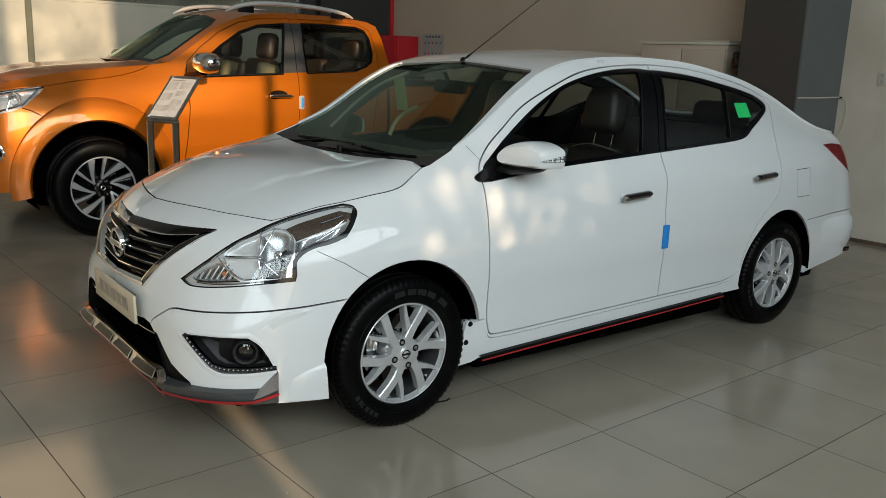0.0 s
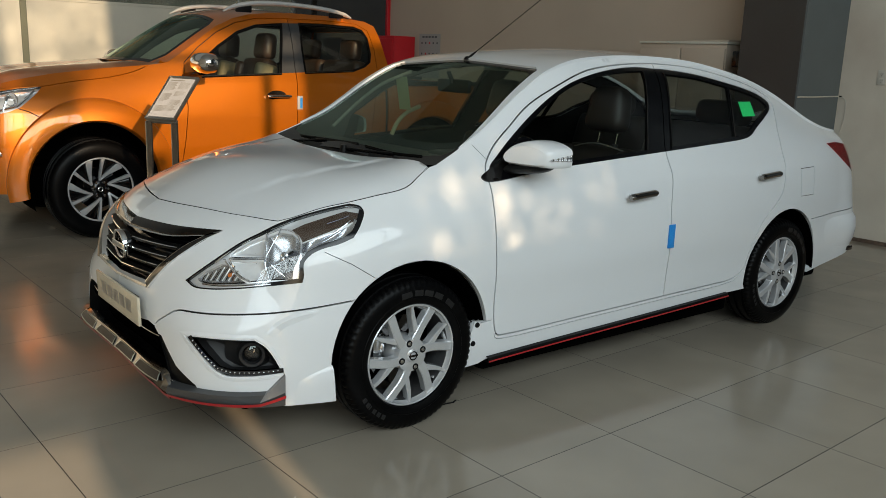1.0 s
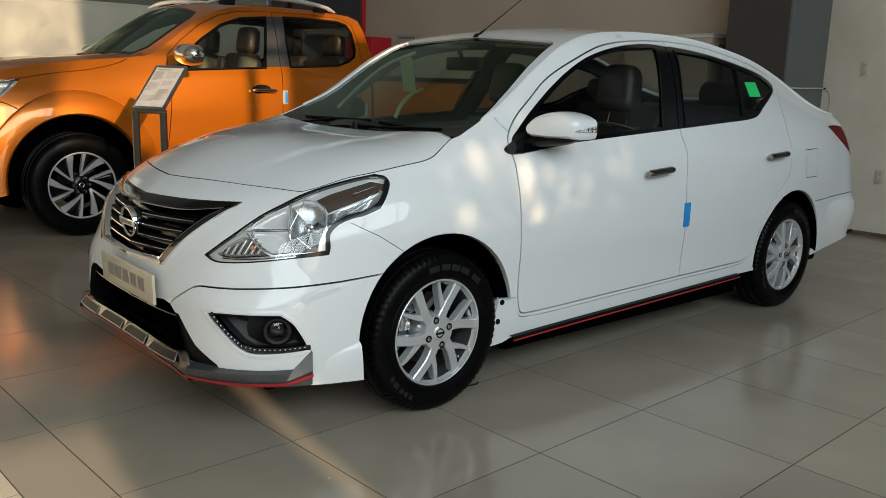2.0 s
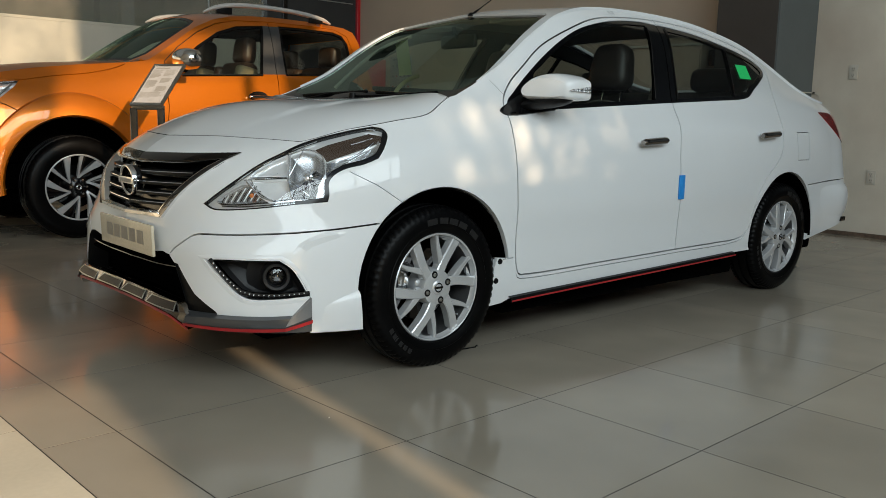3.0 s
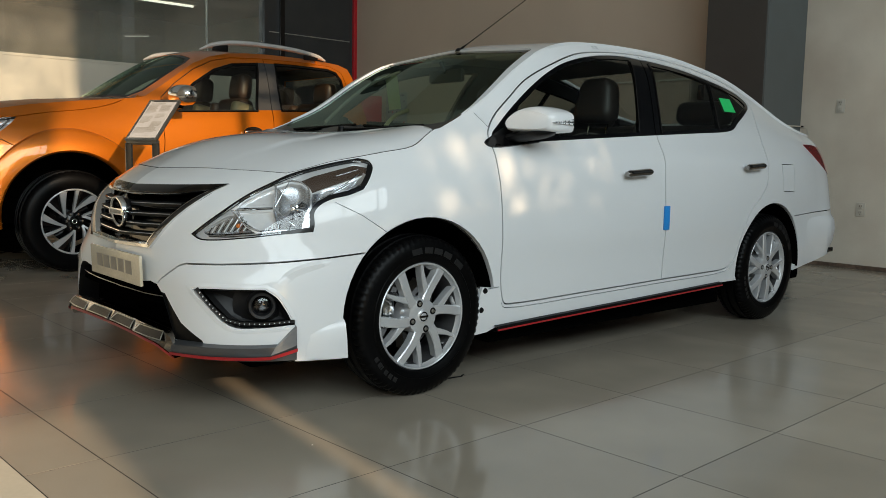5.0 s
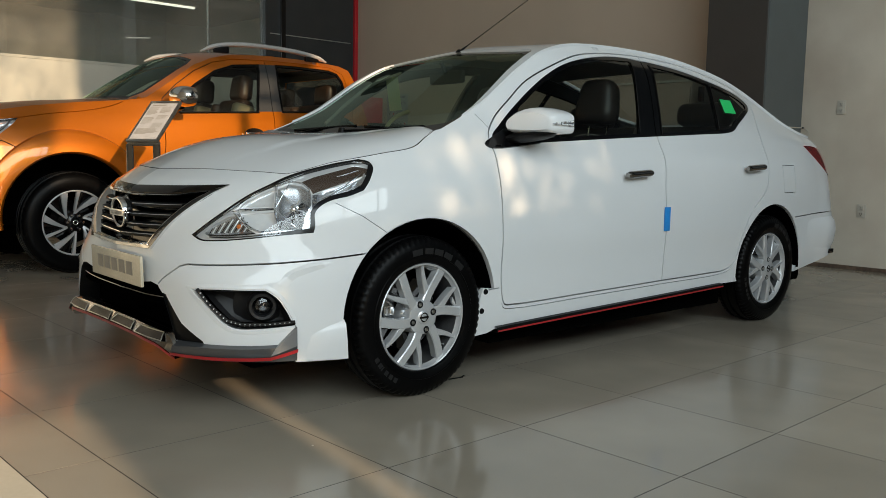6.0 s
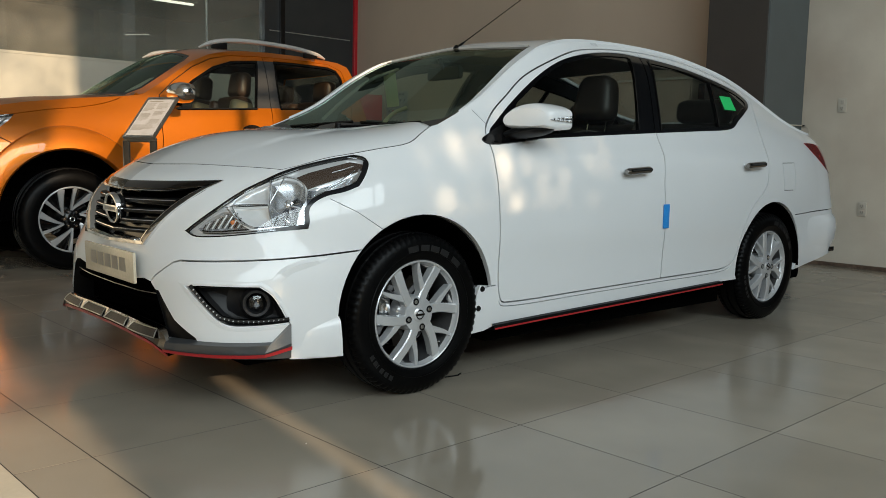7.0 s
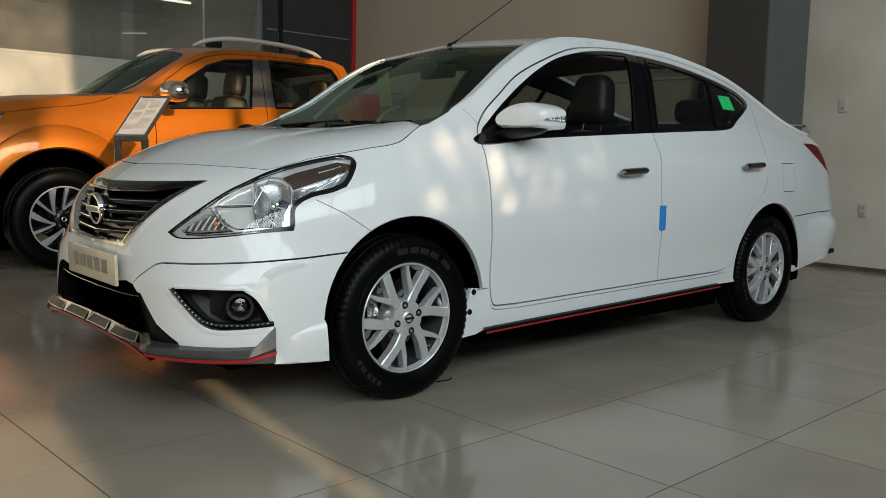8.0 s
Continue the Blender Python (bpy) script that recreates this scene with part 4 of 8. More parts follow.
sedan = thing("sedan", (0, 0, 0), "white four-door sedan parked on the tiled showroom floor, sport body kit", "car")
HOOD_RIM, ROOF_RIM = np.vstack([smooth_line(HOOD_EDGE[:6], 4)[:-1], smooth_line(HOOD_EDGE[5:], 4)]), smooth_line(ROOF_EDGE, 4)
outline = dense(np.vstack([HOOD_RIM, ROOF_RIM, BOTTOM]), 0.025)
front_arch, rear_arch = arch(S0 + 0.005, 0.315, 0.372, flap=True), arch(S1 + 0.01, 0.312, 0.372)
GAP = 0.0065


def seam(line, width=GAP, closed=False):
    p = [tuple(q) for q in line]
    if closed:
        p = p + [p[0]]
    return strip(dense(p, 0.02, closed=False), width)


bumper_area = [(-0.05, 0.86), (1.0, 0.86), (1.0, 0.748), (1.10, 0.70), (1.20, 0.636), (1.2, 0.568), (1.13, 0.568), (0.95, 0.553), (0.79, 0.543), (0.60, 0.534), (0.47, 0.529), (0.44, 0.52), (0.36, 0.468), (0.335, 0.445), (-0.05, 0.43)]
kit_area = [(-0.05, 0.15), (1.2, 0.15), (1.2, 0.568)] + KIT_LINE[::-1] + [(-0.05, 0.43)]
skirt_area = [(1.60, 0.15), (1.60, 0.383), (1.78, 0.385), (1.79, 0.355), (1.812, 0.314), (1.86, 0.307), (2.4, 0.314), (2.918, 0.324), (3.3, 0.329), (3.48, 0.334), (3.55, 0.352), (3.61, 0.40), (3.7, 0.41), (3.7, 0.15)]
rear_bumper_area = [(S1 + 0.2, 0.1), (S1 + 0.2, 0.598)] + TAIL_LINE + [(SL + 0.1, 0.622), (SL + 0.1, 0.1)]
LINE_A = smooth_line(DOOR_FRONT[:9], 5)                       # front door: leading edge and foot
LINE_B = smooth_line(DOOR_FRONT[8:16], 5)                     # between the doors
LINE_T = smooth_line(DOOR_FRONT[15:] + DOOR_FRONT[:1], 5)     # along the roof
LINE_R = smooth_line(DOOR_REAR[:20], 5)                       # rear door: foot, trailing edge, roof
FRONT_SHAPE = np.vstack([LINE_A, LINE_B, LINE_T])
REAR_SHAPE = np.vstack([LINE_R, LINE_B[::-1]])
regions = [("hole", front_arch), ("hole", rear_arch),
           ("headlight_rim", dense(curvy(HEADLIGHT, (0, 5, 11, 15)), 0.03)),
           ("grille", dense(GRILLE, 0.03)), ("intake", dense(INTAKE, 0.03)), ("fin", dense(FIN, 0.03)), ("fog", dense(curvy(FOG, (0, 3, 6)), 0.03)), ("tail_lamp", dense(curvy(TAIL_LAMP, (0, 3, 4)), 0.03)),
           ("gap", seam(LINE_A)), ("gap", seam(LINE_B)), ("gap", seam(LINE_T)), ("gap", seam(LINE_R)),
           ("gap", seam(KIT_LINE, 0.006)), ("gap", seam(FENDER_SEAM, 0.0025)), ("gap", seam(TAIL_LINE, 0.006)), ("gap", seam(FUEL_FLAP, 0.004, True)),
           ("gap", seam([(1.712, 0.382), (1.775, 0.385)], 0.005)), ("gap", seam(smooth_line([(1.794, 0.318), (1.806, 0.299), (1.86, 0.290), (2.4, 0.297), (2.918, 0.307), (3.46, 0.317), (3.545, 0.333), (3.612, 0.385)], 5), 0.0035)), ("gap", seam([(1.765, 1.098), (1.79, 1.07), (1.815, 1.04)], 0.003)),
           ("pane_front", dense(curvy(PANE_FRONT, (0, 3, 5)), 0.03)), ("pane_rear", dense(curvy(PANE_REAR, (0, 2, 3, 5)), 0.03)), ("pane_quarter", dense(curvy(PANE_QUARTER, (0, 8)), 0.03)),
           ("trim_front", dense(curvy(DLO_FRONT, (0, 3, 5)), 0.03)), ("trim_rear", dense(curvy(DLO_REAR, (0, 13)), 0.03)),
           ("front_door", dense(FRONT_SHAPE, 0.03)), ("rear_door", dense(REAR_SHAPE, 0.03)),
           ("skirt", dense(skirt_area, 0.03)), ("bumper", dense(bumper_area, 0.03)), ("kit", dense(kit_area, 0.03)), ("rear_bumper", dense(rear_bumper_area, 0.03)),
           ("flap", dense(FUEL_FLAP, 0.03))]
got, co = cut(outline, regions, (0.03, 0.024))


def skin_part(name, key, material, parent, label="", depth=0.0, rim=0.014, both=False, mirror=False, surf=SEDAN, cuts=None, points=None):
    geo, nor = sheet(surf, co if points is None else points, (got if cuts is None else cuts)[key], depth, rim, both, mirror)
    return part(name, geo, material, parent, label, normals=nor)


def flange(line, surf, depth, both=False, mirror=False):
    """A strip that runs from a line on the surface inwards, in y."""
    p = surf.point(np.array(line)[:, 0], np.array(line)[:, 1])
    n = len(p)
    q = [(x, y + depth * (1 if y < 0 else -1), z) for x, y, z in p]
    geo = [tuple(a) for a in p] + q, [(i, n + i, n + i + 1, i + 1) for i in range(n - 1)]
    return flipped(geo) if mirror else geo


# painted shell
geo, nor = sheet(SEDAN, co, np.vstack([got["rest"], got["flap"]]), 0, 0.014, True)
part("body", geo, WHITE_PAINT, sedan, normals=nor)
skin_part("front_bumper", "bumper", WHITE_PAINT, sedan, both=True)
front_kit = skin_part("bumper_skirt", "kit", WHITE_PAINT, sedan, "white lower bumper cover with angular fog lamp surrounds", both=True, rim=0.03)
rear_bumper = skin_part("rear_bumper", "rear_bumper", WHITE_PAINT, sedan, both=True, rim=0.03)
for side in (False, True):
    f = skin_part("front_door", "front_door", WHITE_PAINT, sedan, mirror=side)
    skin_part("window_trim", "trim_front", GLOSS_BLACK, f, "gloss black window surround", depth=0.004, mirror=side)
    skin_part("window_pane", "pane_front", SIDE_GLASS, f, "tinted glass", depth=0.008, rim=0, mirror=side)
    r = skin_part("rear_door", "rear_door", WHITE_PAINT, sedan, mirror=side)
    skin_part("window_trim", "trim_rear", GLOSS_BLACK, r, "gloss black window surround", depth=0.004, mirror=side)
    skin_part("window_pane", "pane_rear", DEEP_GLASS, r, "tinted glass", depth=0.008, rim=0, mirror=side)
    skin_part("window_pane", "pane_quarter", DEEP_GLASS, r, "tinted quarter glass", depth=0.008, rim=0, mirror=side)
    # bright strips beside the middle pillar, and the bar before the quarter glass
    def edge_bar(line, r_, name, material, parent, push=0.004):
        p = SEDAN.point([q[0] for q in dense(line, 0.05, False)], [q[1] for q in dense(line, 0.05, False)], -push)
        g = tube(p, r_, 6)
        part(name, flipped(g) if side else g, material, parent)
    edge_bar([(2.795, 1.052), (2.845, 1.2), (2.92, 1.414)], 0.003, "pillar_strip", DARK_CHROME, f, 0.0)
    edge_bar([(2.975, 1.05), (3.03, 1.23), (3.085, 1.42)], 0.003, "pillar_strip", DARK_CHROME, r, 0.0)
    edge_bar([(3.54, 1.092), (3.585, 1.22), (3.625, 1.338)], 0.006, "division_bar", DARK_CHROME, r, -0.004)
    skin_part("tail_lamp", "tail_lamp", RED_LENS, sedan, "dark red tail lamp lens", depth=-0.004, mirror=side)
    # door handles: a chrome bar on two feet
    for s_mid, z_mid, owner in ((2.662, 0.856, f), (3.722, 0.892, r)):
        p = SEDAN.point([s_mid - 0.095, s_mid, s_mid + 0.095], [z_mid - 0.006, z_mid, z_mid + 0.005], -0.034)
        g = tube(smooth_line(p, 6), [0.012] + [0.0185] * 11 + [0.012], 12, 0.9)
        part("door_handle", flipped(g) if side else g, SATIN, owner, "chrome bar handle")
        for e in (-0.055, 0.06):
            q2 = SEDAN.point([s_mid + e], [z_mid], 0.0)[0]
            foot = rbox((0.022, 0.03, 0.012), (q2[0], q2[1] - 0.010, q2[2]), 0.005)
            part("handle_foot", flipped(foot) if side else foot, WHITE_PAINT, owner)

# lining behind the panels, with the windows and lamps left open
inner_cuts, inner_co = cut(dense(HOOD_EDGE[:1] + HOOD_EDGE[1:] + ROOF_EDGE + BOTTOM, 0.05),
                           [("hole", arch(S0, 0.315, 0.37, flap=True)), ("hole", arch(S1 + 0.01, 0.312, 0.37)), ("hole", dense(inset(PANE_FRONT, -0.012), 0.05)),
                            ("hole", dense(inset(PANE_REAR, -0.012), 0.05)), ("hole", dense(inset(PANE_QUARTER, -0.012), 0.05)),
                            ("hole", dense(inset(HEADLIGHT, -0.004), 0.05)), ("hole", dense(inset(GRILLE, -0.004), 0.05)), ("hole", dense(inset(FOG, -0.004), 0.05)), ("hole", dense(inset(INTAKE, -0.004), 0.05))], (0.08, 0.07))
skin_part("cabin_lining", "rest", TRIM_GREY, sedan, "dark grey trim behind the panels", depth=0.022, rim=0, both=True, cuts=inner_cuts, points=inner_co)

# wheel housings
for sx, sr in ((0.003, 0.365), (2.612, 0.365)):
    a = [math.pi * (-0.02 + 1.04 * i / 24) for i in range(25)]
    line = [(sx - sr * math.cos(t), 0.313 + sr * math.sin(t)) for t in a]
    geo = [(x, -0.80, z) for x, z in line] + [(x, -0.50, z) for x, z in line]
    faces = [(i, i + 1, 26 + i, 25 + i) for i in range(24)]
    back = [tuple(range(25, 50))]
    for side in (False, True):
        g = (geo, faces + back)
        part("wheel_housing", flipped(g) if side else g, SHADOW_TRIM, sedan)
for c in (S0 + 0.005, S1 + 0.01):
    line = arch(c, 0.313, 0.372)[:-3]
    for side in (False, True):
        part("arch_lip", flange(line, SEDAN, 0.035, mirror=side), WHITE_PAINT, sedan)

# bonnet
edge3 = SEDAN.point([q[0] for q in dense(HOOD_RIM, 0.06, False)], [q[1] for q in dense(HOOD_RIM, 0.06, False)])
mid = [(-0.6, 0.903), (-0.5, 0.936), (-0.3, 0.980), (-0.1, 1.004), (0.06, 1.018), (0.16, 1.024)]
ctrl = [tuple(p) for p in edge3] + [(x, -y, z) for x, y, z in edge3[1:]]
n_rim = len(ctrl)
ctrl += [(x, 0, z) for x, z in mid] + [(0.14, -0.35, 1.022), (0.14, 0.35, 1.022)]
ctrl += [(x, sg * 0.30, z - 0.005) for x, z in mid[1:5] for sg in (-1, 1)]


class Bonnet:
    """The bonnet's arc with a raised middle between two soft creases."""

    def height(self, x, y):
        line = 0.33 + 0.16 * (x + 0.5)
        u = np.clip((line - np.abs(y)) / 0.035 + 0.5, 0, 1)
        fade = np.clip((x + 0.60) / 0.25, 0, 1) * np.clip((0.16 - x) / 0.08, 0, 1)
        return self.rest.height(x, y) + self.terms(x, y) @ self.c + 0.006 * u * u * (3 - 2 * u) * fade

    @staticmethod
    def terms(x, y):
        return np.stack([x ** i * y ** (2 * j) for i in range(5) for j in range(4) if i + 2 * j < 7], 1)

    def __init__(self, rim, middle):
        p = np.array(rim + middle, float)
        w = np.array([4.0] * len(rim) + [1.0] * len(middle))
        a = self.terms(p[:, 0], p[:, 1])
        self.c = np.linalg.lstsq(a * w[:, None], p[:, 2] * w, rcond=None)[0]
        rest = p[:, 2] - a @ self.c
        rest[len(rim):] = 0.0
        self.rest = Sheet(np.column_stack([p[:, :2], rest]), 3e-4)

    point = Sheet.point
    normal = Sheet.normal


HOOD = Bonnet(ctrl[:n_rim], ctrl[n_rim:])
rim_xy = [tuple(p[:2]) for p in edge3]
hood_line = rim_xy + [(0.155, -0.60), (0.135, -0.45), (0.115, -0.25), (0.105, 0)]
hood_line = inset(np.array(hood_line + [(x, -y) for x, y in hood_line[-2:0:-1]]), 0.0045)
hood_cut, hood_co = cut(dense(hood_line, 0.025), [], (0.03, 0.03))
geo, nor = sheet(HOOD, hood_co, hood_cut["rest"], 0.0, 0.012)
bonnet = part("bonnet", geo, WHITE_PAINT, sedan, normals=nor)
# A dark tube added in the bonnet gap stands for the shade in it.
gap_line = SEDAN.point(HOOD_RIM[:, 0], HOOD_RIM[:, 1], 0.008)
for g in (tube(gap_line, 0.0032, 6), flipped(tube(gap_line, 0.0032, 6))):
    part("bonnet_seal", g, SHADOW_TRIM, bonnet)

# windscreen, roof, rear window and boot lid: one long arc
edge_top = dense(ROOF_RIM, 0.06, False)
top3 = SEDAN.point(edge_top[:, 0], edge_top[:, 1])
spine = [(0.17, 1.030), (0.40, 1.178), (0.64, 1.325), (0.875, 1.447), (1.1, 1.490), (1.4, 1.512), (1.75, 1.515), (2.1, 1.488), (2.35, 1.43), (2.6, 1.335), (2.85, 1.215), (3.02, 1.152),
         (3.2, 1.128), (3.4, 1.125), (3.56, 1.13)]
ctrl = [tuple(p) for p in top3[:-3]] + [(x, -y, z) for x, y, z in top3[:-3]] + [(x, 0, z) for x, z in spine]
ctrl += [(x + 0.012, sg * 0.28, z - 0.012) for x, z in spine[:14] for sg in (-1, 1)]
TOP = Sheet(ctrl, 1e-4)
half = [tuple(p[:2]) for p in top3 if p[0] < 3.5]
half = [(0.165, 0), (0.168, -0.25), (0.18, -0.5)] + half + [(3.585, -0.45), (3.605, -0.2), (3.61, 0)]
top_line = np.array(half + [(x, -y) for x, y in half[-2:0:-1]])
top_line = top_line + (inset(top_line, -0.008) - top_line) * np.clip((top_line[:, :1] - 0.8) / 0.2, 0, 1)


def mirrored(line):
    """A closed outline from its half with y <= 0, ends on the middle line."""
    return np.array(list(line) + [(x, -y) for x, y in line[-2:0:-1]] if abs(line[0][1]) < 1e-9 else list(line) + [(x, -y) for x, y in reversed(line)])


screen = mirrored([(0.14, 0), (0.14, -0.25), (0.15, -0.5), (0.16, -0.68), (0.235, -0.672), (0.33, -0.638), (0.46, -0.597), (0.66, -0.56), (0.845, -0.53), (0.878, -0.49), (0.872, -0.3), (0.868, 0)])
screen_clear = mirrored([(0.212, 0), (0.217, -0.25), (0.234, -0.48), (0.262, -0.60), (0.30, -0.622), (0.46, -0.575), (0.66, -0.543), (0.815, -0.512), (0.843, -0.47), (0.842, -0.3), (0.84, 0)])
back_glass = mirrored([(2.27, 0), (2.26, -0.3), (2.24, -0.46), (2.55, -0.49), (2.85, -0.515), (2.93, -0.50), (2.97, -0.3), (2.985, 0)])
lid = mirrored([(3.01, 0), (3.0, -0.3), (2.975, -0.52), (3.2, -0.545), (3.4, -0.53), (3.62, -0.40), (3.65, 0)])
top_cut, top_co = cut(dense(top_line, 0.025), [("screen_clear", dense(screen_clear, 0.03)), ("screen", dense(screen, 0.03)), ("back_glass", dense(back_glass, 0.03)), ("gap", strip(dense(np.vstack([lid, lid[:1]]), 0.03, False), 0.005)), ("lid", dense(lid, 0.03))], (0.04, 0.04))
kw = dict(surf=TOP, cuts=top_cut, points=top_co)
skin_part("roof", "rest", WHITE_PAINT, sedan, rim=0.02, depth=-0.0065, **kw)
windscreen = skin_part("windscreen", "screen_clear", SCREEN_GLASS, sedan, "green tinted laminated windscreen", depth=0.004, rim=0, **kw)
skin_part("black_border", "screen", GLOSS_BLACK, windscreen, "black printed glass border", depth=0.003, rim=0.008, **kw)
skin_part("rear_window", "back_glass", SIDE_GLASS, sedan, "dark tinted rear glass", depth=0.004, rim=0, **kw)
boot = skin_part("boot_lid", "lid", WHITE_PAINT, sedan, rim=0.02, **kw)
# small lip along the boot lid
ys = np.linspace(-0.58, 0.58, 21)
xs = 3.60 - 0.42 * (np.abs(ys) / 0.62) ** 3
prof = [(-0.12, 0.0), (-0.05, 0.014), (0.0, 0.034), (0.018, 0.03), (0.016, 0.012), (0.0, -0.012)]
zt = TOP.height(np.minimum(xs, 3.58) - 0.03, ys)
pts = [(x + dx - 0.02, y, z + dz * (1.0 - 0.75 * (abs(y) / 0.58) ** 4) + 0.002) for x, y, z in zip(xs, ys, zt) for dx, dz in prof]
k = len(prof)
part("spoiler_lip", (pts, [(i * k + j, i * k + j + 1, (i + 1) * k + j + 1, (i + 1) * k + j) for i in range(20) for j in range(k - 1)] + [tuple(range(k)), tuple(reversed(range(20 * k, 21 * k)))]), WHITE_PAINT, boot)

# roof ditch and cowl
cowl_y = np.linspace(-0.66, 0.66, 25)
cx0 = 0.10 + 0.06 * (cowl_y / 0.66) ** 2
cx1 = 0.176 + 0.075 * (np.abs(cowl_y) / 0.66) ** 2.5
pts = [(a, y, 1.008 - 0.012 * (y / 0.66) ** 2) for a, y in zip(cx0, cowl_y)] + [((a + b) / 2, y, 0.999 - 0.008 * (y / 0.66) ** 2) for a, b, y in zip(cx0, cx1, cowl_y)] + [(b + 0.01, y, 1.027) for b, y in zip(cx1, cowl_y)]
part("cowl_panel", (pts, [(r_ * 25 + i, (r_ + 1) * 25 + i, (r_ + 1) * 25 + i + 1, r_ * 25 + i + 1) for r_ in range(2) for i in range(24)]), MATT_BLACK, sedan, "black plastic cowl below the windscreen")


def wiper(arm_line, blade_line):
    def lie(line):
        return [(x, y, float(TOP.height(np.array([max(x, 0.19)]), np.array([y]))[0]) + up) for x, y, up in line]
    arm = part("wiper", tube(smooth_line(lie(arm_line), 4), 0.0075, 8, 0.7), MATT_BLACK, sedan, "black wiper arm and blade")
    part("wiper_blade", tube(smooth_line(lie(blade_line), 4), 0.0055, 6), RUBBER, arm)
    x, y, z = lie(arm_line)[0]
    part("wiper_pivot", lathe([(0.0, 0.02), (0.014, 0.018), (0.018, 0.0), (0.018, -0.02)], 14, "z", at=(x, y, z - 0.005)), MATT_BLACK, arm)


wiper([(0.165, 0.56, -0.012), (0.195, 0.38, -0.002), (0.215, 0.20, 0.002)], [(0.225, 0.46, -0.001), (0.218, 0.2, 0.0), (0.212, -0.06, -0.001)])
wiper([(0.165, -0.02, -0.012), (0.195, -0.18, -0.002), (0.215, -0.32, 0.002)], [(0.212, -0.12, -0.001), (0.220, -0.32, 0.0), (0.235, -0.50, -0.001)])

# lamps in the nose
lamp_poly = dense(curvy(HEADLIGHT, (0, 5, 11, 15)), 0.02)
lamp_in = inset(lamp_poly, 0.005)
LAMP_EDGE = strip(dense([(0.80, 0.632)] + HEADLIGHT[5:14], 0.02, False), 0.034)
HIGH_UP = [(0.624, 0.722), (0.632, 0.738), (0.696, 0.775), (0.772, 0.802), (0.7735, 0.765), (0.771, 0.728)]
HIGH_LOW = [(0.622, 0.713), (0.668, 0.672), (0.722, 0.648), (0.785, 0.654), (0.774, 0.702), (0.771, 0.722)]
LOW = [(0.780, 0.803), (0.838, 0.820), (0.884, 0.815), (0.909, 0.797), (0.914, 0.770), (0.907, 0.738), (0.896, 0.716), (0.882, 0.692), (0.876, 0.657), (0.793, 0.655), (0.780, 0.702), (0.777, 0.728)]
TIP = [(0.500, 0.640), (0.515, 0.633), (0.56, 0.630), (0.708, 0.643), (0.668, 0.664), (0.617, 0.704), (0.592, 0.703), (0.53, 0.668)]
SMOKE = [(0.885, 0.828), (0.94, 0.846), (1.01, 0.862), (1.118, 0.886), (1.166, 0.878), (1.156, 0.858), (1.072, 0.832), (0.992, 0.808), (0.924, 0.786), (0.912, 0.810)]
TAIL_BOWL = [(0.924, 0.783), (0.992, 0.804), (1.072, 0.828), (1.148, 0.852), (1.138, 0.826), (1.09, 0.796), (1.026, 0.770), (0.955, 0.742), (0.916, 0.722), (0.916, 0.75)]
lamp_cut, lamp_co = cut(lamp_poly, [("edge", LAMP_EDGE), ("high", dense(HIGH_UP, 0.02)), ("high", dense(HIGH_LOW, 0.02)), ("low", dense(LOW, 0.02)), ("tip", dense(TIP, 0.02)), ("smoke", dense(SMOKE, 0.02)), ("bowl", dense(TAIL_BOWL, 0.02)), ("lens", lamp_in)], (0.02, 0.016))
lamp_cut["cover"] = np.vstack([lamp_cut[k_] for k_ in ("high", "low", "tip", "smoke", "bowl", "lens")])
lamp_cut["border"] = np.vstack([lamp_cut[k_] for k_ in ("rest", "edge")])
